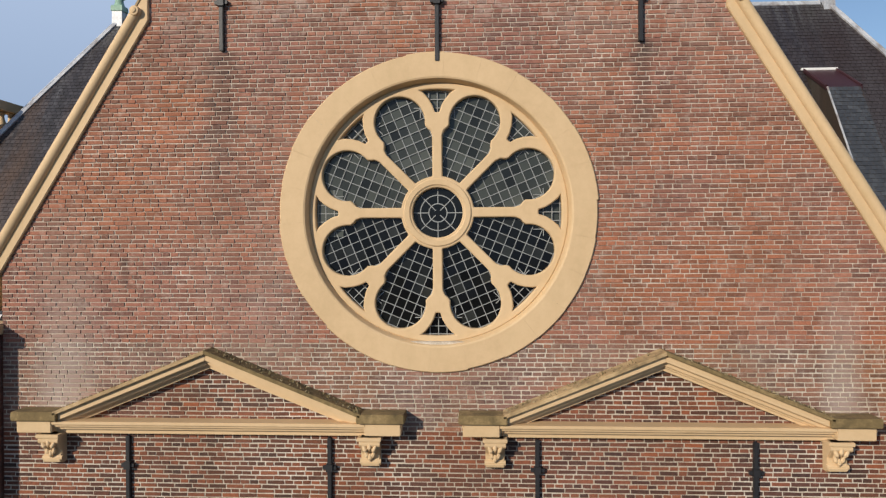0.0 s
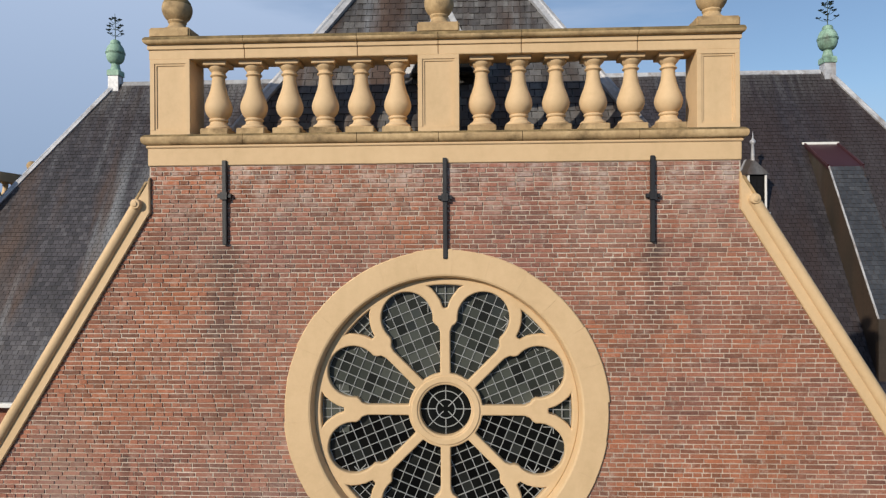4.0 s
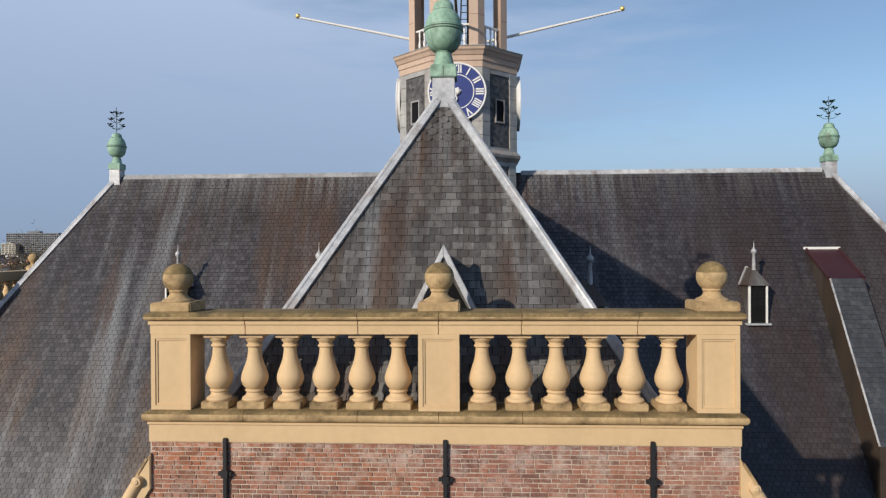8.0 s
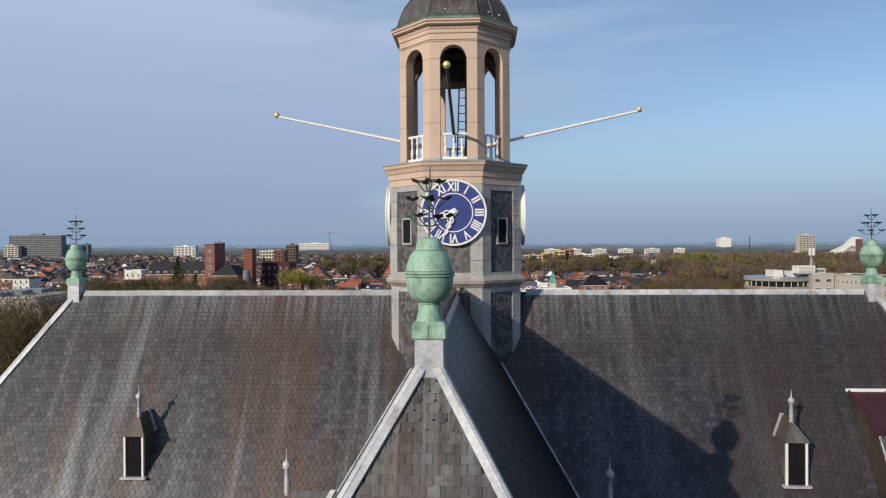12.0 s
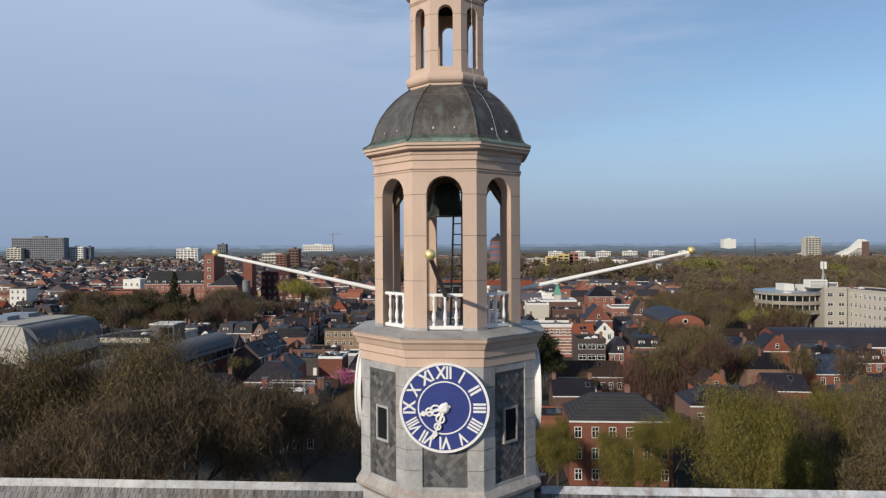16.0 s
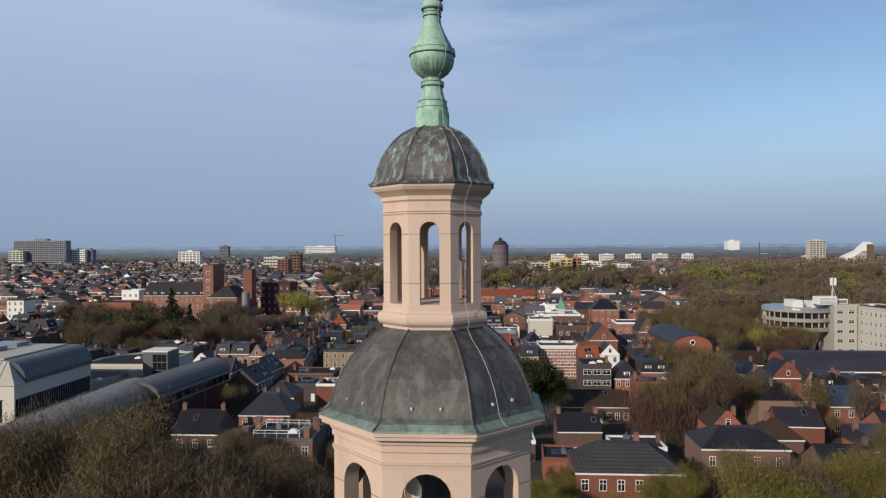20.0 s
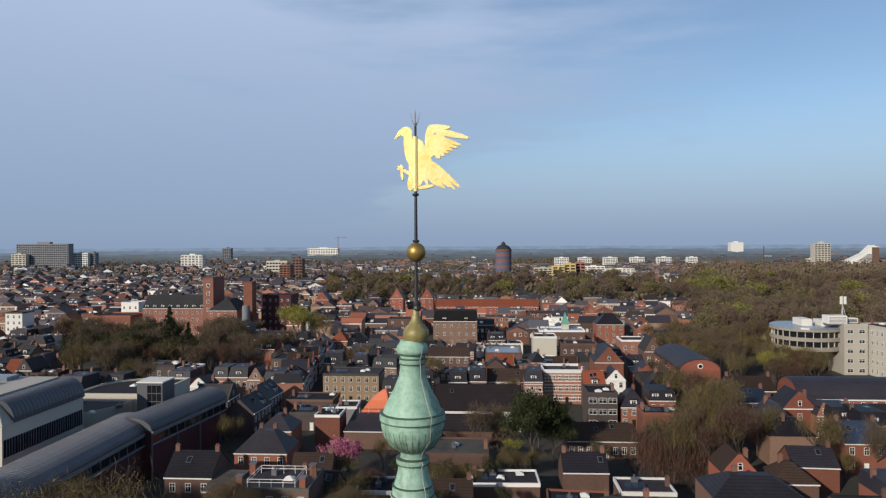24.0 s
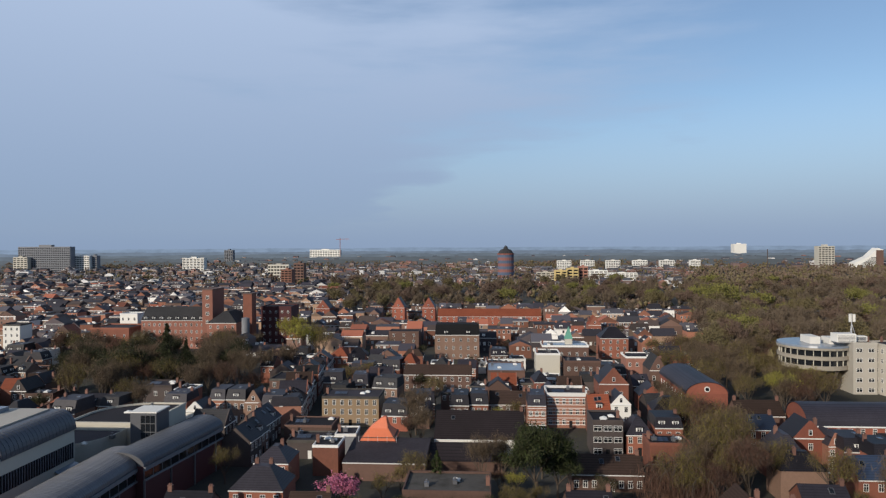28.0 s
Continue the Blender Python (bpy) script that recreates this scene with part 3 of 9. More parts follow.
# the front gable: mortar body, outline in x and z
GAB = [(-W0, GZ), (W0, GZ), (W0, 17.68), (4.51, 21.3), (4.35, 21.45), (4.35, 21.97), (-4.35, 21.97), (-4.35, 21.45), (-4.51, 21.3), (-W0, 17.68)]
CX, CZ, R_OUT, R_IN = 0.075, 18.295, 2.395, 2.0


def circle(r, n=64, cx=0.0, cz=0.0, a0=0.0):
    return [(cx + r * math.cos(a0 + i * 2 * math.pi / n), cz + r * math.sin(a0 + i * 2 * math.pi / n)) for i in range(n)]


PLACE = TO @ XZ
gable = plate("gable_wall", [GAB, circle(2.1, 64, CX, CZ)], 0.5, M["mortar"], church, PLACE @ Matrix.Translation((0, 0, 0.253)), label="red brick gable wall with pale mortar joints")
for sgn in (-1, 1):
    g = G().box(*sorted((sgn * 6.77, sgn * 7.6)), -0.42, 0.5, GZ, 16.45)
    cpart("corner_buttress", g, M["brick_wall"], label="brick corner buttress")
    g = G().box(*sorted((sgn * 6.70, sgn * 7.7)), -0.5, 0.5, 16.45, 16.62)
    cpart("buttress_cap", g, M["stone"], bevel=0.02, label="cream stone cap")
# other gables, closed and plain
for k in (1, 2, 3):
    g = G().extrude(GAB, 0.0, 0.5, Matrix.Translation((0, YC, 0)) @ Matrix.Rotation(k * math.pi / 2, 4, "Z") @ Matrix.Translation((0, -YC, 0)) @ XZ)
    cpart("gable_wall", g, M["brick_wall"])

# stone band, mouldings and balustrade
def roll(x0, x1, y0, y1, z0, z1, n=6, e0=1, e1=1):
    """A moulding with a rounded nose in front, and at the ends where e0, e1 are 1."""
    r = (z1 - z0) / 2
    ring = lambda o, z: [(x0 - o * e0, y0 - o, z), (x1 + o * e1, y0 - o, z), (x1 + o * e1, y1, z), (x0 - o * e0, y1, z)]
    rings = [ring(r * math.cos(a), (z0 + z1) / 2 + r * math.sin(a)) for a in [-math.pi / 2 + math.pi * i / n for i in range(n + 1)]]
    fs = [(4 * j + i, 4 * j + (i + 1) % 4, 4 * j + 4 + (i + 1) % 4, 4 * j + 4 + i) for j in range(n) for i in range(4)]
    return G().add([p for q in rings for p in q], fs + [(3, 2, 1, 0), (4 * n, 4 * n + 1, 4 * n + 2, 4 * n + 3)])


def algae(ob, zmin):
    """Algae on the faces of a moulding that lie above zmin."""
    ob.data.materials.append(M["stone_algae"])
    for f in ob.data.polygons:
        f.material_index = int(f.center.z > zmin)


bal = part("balustrade", G().box(-4.34, 4.34, 0, 0.61, 22.25, 22.415), M["stone"], church, "cream stone balustrade with turned balusters", at=TO.copy())
bands = [("fascia", G().box(-4.36, 4.36, -0.03, 0.62, 21.96, 22.225)), ("fillet", G().box(-4.38, 4.38, -0.05, 0.64, 22.225, 22.262)),
         ("rail_core", G().box(-4.33, 4.33, 0.06, 0.54, 23.58, 23.8))]
for nm, g in bands:
    part(nm, g, M["stone"], bal, bevel=0.008)
STOPS = (-4.36, -2.9, -1.2, 0.0, 1.22, 2.9, 4.36)
for a, b in zip(STOPS, STOPS[1:]):
    e0, e1 = (0.0 if a == STOPS[0] else 0.075), (0.0 if b == STOPS[-1] else 0.075)
    j0, j1 = a + 0.004 * (e0 > 0), b - 0.004 * (e1 > 0)
    n0, n1 = int(e0 == 0), int(e1 == 0)
    part("rail_beam", G().box(j0, j1, 0.03, 0.57, 23.565, 23.705), M["stone"], bal, bevel=0.006)
    part("rail_fillet", G().box(j0 - 0.02 * n0, j1 + 0.02 * n1, 0.005, 0.595, 23.708, 23.775), M["stone"], bal, bevel=0.006)
    mo = part("moulding", roll(j0, j1, -0.02, 0.66, 22.262, 22.43, 6, n0, n1), M["stone_moss"], bal, "weathered rounded moulding", smooth=True)
    ha = part("handrail", roll(j0, j1, -0.01, 0.62, 23.775, 23.895, 6, n0, n1), M["stone_moss"], bal, "weathered mossy handrail", smooth=True)
    algae(mo, 22.39)
    algae(ha, 23.835)
for x in (-4.04, 0.0, 4.05):
    g = G().box(x - 0.3, x + 0.3, 0.052, 0.58, 22.43, 23.57)
    ped = part("pedestal", g, M["stone"], bal, bevel=0.012)
    for nm, o, w, y in (("panel_frame", 0.305, 0.068, 0.02), ("panel_moulding", 0.237, 0.03, 0.036)):
        z0, z1 = 22.43 + (0.305 - o), 23.567 - (0.305 - o)
        for u0, u1, w0, w1 in ((-o, o, z0, z0 + w), (-o, o, z1 - w, z1), (-o, -o + w, z0 + w, z1 - w), (o - w, o, z0 + w, z1 - w)):
            part(nm, G().box(x + u0, x + u1, y, 0.06, w0, w1), M["stone"], ped, bevel=0.003)
    part("ball_base", G().box(x - 0.31, x + 0.31, 0.0, 0.6, 23.89, 24.04), M["stone_moss"], bal, bevel=0.02)
    bl = part("ball", G().lathe([(0.235, 24.03), (0.235, 24.06), (0.215, 24.075), (0.16, 24.1), (0.13, 24.14), (0.122, 24.17), (0.14, 24.2)] + [(0.225 * math.sin(a), 24.40 - 0.225 * math.cos(a)) for a in [0.65 + 0.2 * i for i in range(13)]], 24, cx=x, cy=0.3), M["stone_moss"], bal, "weathered stone ball with green algae on top", smooth=True)
    algae(bl, 24.47)
PROF = [(0.18, 0.095), (0.192, 0.11), (0.195, 0.13), (0.185, 0.15), (0.155, 0.165), (0.132, 0.19), (0.122, 0.225), (0.14, 0.238), (0.145, 0.252), (0.14, 0.266), (0.124, 0.276), (0.15, 0.3), (0.183, 0.345), (0.202, 0.4), (0.207, 0.45), (0.198, 0.5), (0.175, 0.57), (0.143, 0.65), (0.118, 0.73), (0.104, 0.81), (0.098, 0.875), (0.097, 0.91), (0.12, 0.922), (0.126, 0.933), (0.12, 0.945), (0.105, 0.955), (0.104, 0.985), (0.125, 1.01), (0.15, 1.04), (0.155, 1.062), (0.15, 1.08)]
b_shaft = mesh_of("baluster", G().lathe([(r, 22.43 + h) for r, h in PROF], 22), M["stone"], smooth=True)
b_base = mesh_of("plinth", G().box(-0.212, 0.212, -0.212, 0.212, 22.43, 22.535), M["stone_moss"], bevel=0.01)
b_cap = mesh_of("cap", G().box(-0.178, 0.178, -0.178, 0.178, 23.5, 23.568), M["stone"], bevel=0.006)
for i in range(6):
    for x in (-3.4 + i * 0.553, 0.638 + i * 0.555):
        shaft = part("baluster", b_shaft, None, bal, at=Matrix.Translation((x, 0.3, 0)) @ pose(0, 0, 0, 0, 0, i * 17))
        for nm, me in (("plinth", b_base), ("cap", b_cap)):
            part(nm, me, None, shaft, at=pose(0, 0, 0, 0, 0, -i * 17))

# sloping copings of the gable, with a roll along them
for sgn in (-1, 1):
    a, b = Vector((sgn * 4.36, 0, 21.72)), Vector((sgn * 7.35, 0, 16.9))
    d = (b - a).normalized()
    n = Vector((sgn * -d.z, 0, sgn * d.x)) * (-1 if sgn * -d.z * sgn < 0 else 1)
    n = n if n.z > 0 else -n
    def strip(u0, u1, y0, y1):
        p = [a + n * u0, b + n * u0, b + n * u1, a + n * u1]
        g = G().add([(q.x, y0, q.z) for q in p] + [(q.x, y1, q.z) for q in p], [(0, 1, 2, 3), (7, 6, 5, 4), (0, 4, 5, 1), (1, 5, 6, 2), (2, 6, 7, 3), (3, 7, 4, 0)])
        return g
    bi = b - n * 0.27
    cpart("coping", G().extrude([(a.x, a.z), (b.x, b.z), (bi.x, bi.z), (sgn * 4.33, 21.256), (sgn * 4.33, 21.8)], -0.06, 0.6, XZ), M["stone"], label="cream stone coping along the gable", bevel=0.01)
    cpart("coping_fillet", strip(-0.015, 0.03, -0.075, 0.62), M["stone_moss"], bevel=0.01)
    c0, c1 = a + d * 0.36 - n * 0.05, b - n * 0.05
    cpart("coping_roll", G().tube([(c0.x, -0.055, c0.z), (c1.x, -0.055, c1.z)], 0.085, 12), M["stone"], smooth=True)
    cpart("coping_scroll", G().lathe([(0.02, -0.175), (0.035, -0.17), (0.045, -0.155), (0.07, -0.15), (0.078, -0.135), (0.078, 0.0)], 18, m=Matrix.Translation((c0.x, 0, c0.z)) @ Matrix.Rotation(-math.pi / 2, 4, "X")), M["stone"], label="round stone scroll", smooth=True)

# iron wall anchors
def anchor(x, z0, z1, zc):
    g = G().box(x - 0.032, x + 0.032, -0.07, 0.01, z0, z1)
    an = cpart("wall_anchor", g, M["iron"], label="black iron wall anchor bar", bevel=0.008)
    part("anchor_boss", mesh_of("anchor_boss", G().box(x - 0.05, x + 0.05, -0.1, -0.02, zc - 0.055, zc + 0.055).box(x - 0.1, x + 0.1, -0.075, -0.025, zc - 0.025, zc + 0.03), M["iron"]), None, an, at=TO.copy())


anchor(-3.19, 20.77, 22.03, 21.5)
anchor(0.09, 20.55, 22.03, 21.45)
anchor(3.09, 20.78, 22.03, 21.45)
for x in (-4.7, -1.57, 1.55, 4.72):
    anchor(x, 12.6, 14.9, 14.45)

# ---- rose window ----
ROSE_Y = 0.155
rose = part("rose_window", G().lathe([(0.415, -0.02), (0.415, 0.078), (0.43, 0.09), (0.5, 0.09), (0.515, 0.078), (0.515, -0.02), (0.415, -0.02)], 48, caps=False, m=Matrix.Rotation(math.pi / 2, 4, "X")), M["stone"], church,
            "round rose window with cream stone tracery and leaded panes", at=TO @ Matrix.Translation((CX, ROSE_Y, CZ)), smooth=True)
# outer ring of separate stones
NST = 26
for i in range(NST):
    a0, a1 = i * 2 * math.pi / NST + 0.07, (i + 1) * 2 * math.pi / NST + 0.0696
    cols = [a0 + (a1 - a0) * k / 5 for k in range(6)]
    g = G()
    out = R_OUT + random.uniform(-0.015, 0.015)
    rings = [(out, 0.1), (out, -0.032), (out - 0.015, -0.047), (R_IN + 0.03, -0.053), (R_IN + 0.005, -0.042), (R_IN - 0.008, -0.01), (1.965, 0.1), (1.935, 0.17)]
    vs = [(r * math.cos(a), y, r * math.sin(a)) for a in cols for r, y in rings]
    k = len(rings)
    fs = [(c * k + j, c * k + j + 1, c * k + k + j + 1, c * k + k + j) for c in range(5) for j in range(k - 1)]
    fs += [tuple(range(k)), tuple(range(6 * k - 1, 5 * k - 1, -1))]
    g.add(vs, fs)
    part("ring_stone", g, M["stone"], rose, at=Matrix.Translation((0, -ROSE_Y, 0)))
# tracery plate: eight lobed lights, eight spandrels, one eye
def light(axis):
    pts = []
    half, rh, lobe_c, lobe_r = 0.056, 0.535, 1.49, 0.405
    sa, ca = math.sin(math.pi / 8), math.cos(math.pi / 8)
    edge = lambda r: (r * ca + half * sa, r * sa - half * ca)   # along the bar: (out, across)
    side = []
    for k in range(4):
        w = 0.14 * k / 3
        side.append((math.sqrt(rh * rh - w * w), w))
    side += [edge(rh + 0.02), edge(1.0), edge(1.1)]
    e = edge(1.2)
    side += [(e[0] - 0.02, e[1] - 0.01), (1.2, 0.4), (1.25, 0.37)]
    start = math.atan2(0.36, 1.3 - lobe_c)
    for k in range(13):
        t = start * (1 - k / 12)
        side.append((lobe_c + lobe_r * math.cos(t), lobe_r * math.sin(t)))
    loop = side + [(u, -w) for u, w in reversed(side[1:-1])]
    c, s = math.cos(axis), math.sin(axis)
    return [(u * c - w * s, u * s + w * c) for u, w in loop]


def spandrel(axis):
    half = [(1.50, 0.0), (1.51, 0.05), (1.62, 0.085), (1.71, 0.14), (1.8, 0.215), (1.855, 0.305)]
    arc = [(1.89 * math.cos(t), 1.89 * math.sin(t)) for t in (0.145, 0.09, 0.0)]
    side = half + arc
    loop = side + [(u, -w) for u, w in reversed(side[1:-1])]
    c, s = math.cos(axis), math.sin(axis)
    return [(u * c - w * s, u * s + w * c) for u, w in loop]


plate("tracery", [circle(1.95, 72), circle(0.4, 40)] + [light(math.pi / 8 + i * math.pi / 4) for i in range(8)] + [spandrel(i * math.pi / 4) for i in range(8)],
      0.14, M["stone"], rose, XZ, bevel=0.02, label="cream stone tracery with eight lobed lights")
# leaded lights: cames and panes
PS = 0.148
quad = G().box(-PS / 2 + 0.003, PS / 2 - 0.003, 0, 0.006, -PS / 2 + 0.003, PS / 2 - 0.003)
pane_sky, pane_dark = mesh_of("pane", quad, M["sky_pane"]), mesh_of("pane", quad, M["dark_pane"])
def came(m, *b):
    part("came", G().box(*b), M["came"], rose, at=m)


for i in range(8):
    ax = math.pi / 8 + i * math.pi / 4
    rot = Matrix.Rotation(-(ax - math.pi / 2), 4, "Y")
    for k in range(-4, 5):
        xc = (k - 0.5) * PS
        if abs(xc) < 0.44:
            came(rot, xc - 0.0055, xc + 0.0055, 0.028, 0.05, max(0.5, (abs(xc) + 0.06) / 0.414), 1.9)
    for k in range(10):
        zc = 0.53 + k * PS
        hw_ = min(0.44, 0.414 * zc - 0.03)
        if zc < 1.89:
            came(rot, -hw_, hw_, 0.027, 0.051, zc - 0.0055, zc + 0.0055)
    for r in range(10):
        zc = 0.53 + (r + 0.5) * PS
        for k in range(-3, 4):
            xc = k * PS
            if abs(xc) > min(0.5, 0.06 + zc * 0.42) or (zc > 1.5 and math.hypot(xc, zc - 1.5) > 0.48):
                continue
            part("pane", pane_sky if i < 4 else pane_dark, None, rose, at=rot @ Matrix.Translation((xc, 0.045, zc)) @ pose(0, 0, 0, random.uniform(-2.2, 2.2) * (1 if i < 4 else 0.4), 0, random.uniform(-2.2, 2.2) * (1 if i < 4 else 0.4)))
    # spandrel lights
    rs = Matrix.Rotation(-(i * math.pi / 4 - math.pi / 2), 4, "Y")
    for k in (-2, -1, 0, 1, 2):
        came(rs, k * 0.13 - 0.006, k * 0.13 + 0.006, 0.022, 0.05, 1.45, 1.91)
    for z in (1.6, 1.73, 1.85):
        came(rs, -0.36, 0.36, 0.021, 0.051, z - 0.006, z + 0.006)
    part("glass", G().box(-0.36, 0.36, 0.045, 0.05, 1.46, 1.9), M["sky_pane"] if i < 5 else M["dark_pane"], rose, at=rs @ pose(0, 0, 0, random.uniform(-1, 1), 0, 0))
for r in (0.14, 0.27):
    part("came_ring", G().lathe([(r - 0.007, 0.035), (r - 0.007, 0.05), (r + 0.007, 0.05), (r + 0.007, 0.035), (r - 0.007, 0.035)], 32, caps=False, m=Matrix.Rotation(-math.pi / 2, 4, "X")), M["came"], rose)
for k in range(8):
    came(Matrix.Rotation(k * math.pi / 4, 4, "Y"), -0.0065, 0.0065, 0.034, 0.052, 0.05 if k % 2 else 0.14, 0.41)
part("glass", G().lathe([(0.42, -0.05), (0.42, -0.045)], 32, m=Matrix.Rotation(math.pi / 2, 4, "X")), M["dark_pane"], rose)
# near-black disc painted as the unlit church behind the glass
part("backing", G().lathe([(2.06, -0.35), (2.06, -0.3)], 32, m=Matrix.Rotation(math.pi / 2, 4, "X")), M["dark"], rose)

# ---- pediments over the blind windows ----
def pediment(cx):
    half, foot, k, zz = 2.98, 0.65, 0.4, 15.02      # half length, end blocks, slope, springing of the rakes
    x0, x1 = cx - half, cx + half
    p = part("pediment", G().box(x0 + 0.42, x1 - 0.42, -0.12, 0, 14.95, 15.03), M["stone"], church, "cream stone pediment with raking mouldings", at=TO.copy(), bevel=0.01)
    for (o, y, z0, z1) in ((0.09, -0.19, 15.03, 15.08), (0.07, -0.25, 15.08, 15.12), (0.05, -0.29, 15.12, 15.17)):
        part("cornice", G().box(x0 + o, x1 - o, y, 0, z0, z1), M["stone"], p, bevel=0.008)
    for s, xe in ((1, x0), (-1, x1)):
        part("end_block", G().box(*sorted((xe, xe + s * (foot + 0.06))), -0.36, 0, 15.19, 15.325), M["stone_algae"], p, bevel=0.012, label="mossy stone end block")
        part("end_bed", G().box(*sorted((xe + s * 0.06, xe + s * 0.6)), -0.3, 0, 15.0, 15.19), M["stone"], p, bevel=0.01)
        # raking mouldings, lowest first
        for (t0, t1, y) in ((0.0, 0.05, -0.12), (0.05, 0.085, -0.16), (0.085, 0.15, -0.22), (0.15, 0.25, -0.30), (0.25, 0.31, -0.36)):
            ax, bx = xe + s * foot, cx
            rise = abs(bx - ax) * k
            g = G().extrude([(ax, zz + t0), (bx, zz + t0 + rise), (bx, zz + t1 + rise), (ax, zz + t1)], y, 0.0, XZ)
            part("raking_moulding", g, M["stone"] if t1 < 0.3 else M["stone_algae"] if s < 0 else M["stone_moss"], p, bevel=0.006)
        # console with a carved leaf
        bx = xe + s * 0.53
        prof = [(0, 14.9), (-0.27, 14.9), (-0.28, 14.84), (-0.27, 14.76), (-0.21, 14.68), (-0.15, 14.6), (-0.15, 14.5), (-0.19, 14.45), (-0.18, 14.39), (-0.1, 14.36), (0, 14.36)]
        prof = [(y, 14.97 - (14.9 - z) * 0.87) for y, z in prof]
        con = part("console", G().extrude(prof, bx - 0.14, bx + 0.14, YZ), M["stone"], p, "carved stone console", bevel=0.012)
        for z, r, y in ((14.875, 0.055, -0.225), (14.58, 0.04, -0.14)):
            part("scroll", G().lathe([(r, -0.155), (r, 0.155)], 12, m=Matrix.Translation((bx, y, z)) @ Matrix.Rotation(math.pi / 2, 4, "Y")), M["stone"], con)
        for j, (u, w) in enumerate(((0.0, 14.83), (-0.07, 14.8), (0.07, 14.8), (-0.05, 14.7), (0.05, 14.7), (0.0, 14.66))):
            yy = -0.262 if w > 14.75 else -0.2
            lf = G().lathe([(0.008, -0.06), (0.034, -0.02), (0.03, 0.03), (0.006, 0.07)], 8, m=Matrix.Translation((bx + u, yy, w)) @ Matrix.Rotation(u * 7, 4, "Y"))
            part("carved_leaf", lf, M["stone"], con, smooth=True)
        part("abacus", G().box(bx - 0.18, bx + 0.18, -0.3, 0, 14.915, 14.97), M["stone"], con, bevel=0.008)


def tufts(cx, seed):
    """Dry grass and moss on the raking tops."""
    rg = random.Random(seed)
    g = G()
    for i in range(520):
        s = rg.choice((-1, 1, 1))
        u = rg.random() ** 0.8 * 2.3
        x, z, y = cx + s * u, 15.33 + (2.33 - u) * 0.4, rg.uniform(-0.33, -0.02)
        h, a = rg.uniform(0.008, 0.03) * (1.0 if rg.random() < 0.9 else 1.8), rg.uniform(0, 6.28)
        dx, dy = math.cos(a) * 0.018, math.sin(a) * 0.018
        g.add([(x - dx, y - dy, z - 0.01), (x + dx, y + dy, z - 0.01), (x + rg.uniform(-0.04, 0.04), y + rg.uniform(-0.03, 0.03), z + h)], [(0, 1, 2)])
    return g


DRY = weathered("dry_moss", [(0.2, (0.10, 0.08, 0.03)), (0.5, (0.22, 0.17, 0.08)), (0.8, (0.38, 0.32, 0.2))], 3, 30, 0.9, relief=0, pieces="island", spread=0.6)
for px, sd in ((-3.38, 5), (3.37, 6)):
    pediment(px)
    part("moss", tufts(px, sd), DRY, church, "dry moss on the pediment", kind="stuff", at=TO.copy())

# ---- roofs ----
def slates(parent, origin, along, up, normal, height, span, wide, tall, material, skip=None, scallop=False):
    """Rows of overlapping slates on a slope. span(h) gives the start and end along the row at slope height h."""
    g = G()
    n = int(height / tall)
    for r in range(n):
        h = r * tall
        a, b = span(h + tall * 0.5)
        off = (wide / 2 if r % 2 else 0.0) + random.uniform(-0.02, 0.02)
        k0, k1 = math.floor((a - off) / wide), math.ceil((b - off) / wide)
        for k in range(k0, k1):
            x0, x1 = max(a, off + k * wide + 0.008), min(b, off + (k + 1) * wide - 0.008)
            if x1 - x0 < 0.03 or (skip and skip((x0 + x1) / 2, h)):
                continue
            lift = random.uniform(0.017, 0.03)
            dy = random.uniform(-0.008, 0.008)
            p = [origin + along * x + up * hh + normal * nn_ for x, hh, nn_ in
                 ((x0, h + dy, lift), (x1, h + dy, lift), (x1, h + tall * 1.25, 0.004), (x0, h + tall * 1.25, 0.004), (x0, h + dy, 0.0), (x1, h + dy, 0.0))]
            g.add(p, [(0, 1, 2, 3), (4, 5, 1, 0)])
    me = mesh_of("slates", g, material)
    me.materials.append(M["slate_edge"])
    me.polygons.foreach_set("material_index", [i % 2 for i in range(len(me.polygons))])
    return part("slates", me, None, parent, "overlapping grey brown slates", kind="stuff")


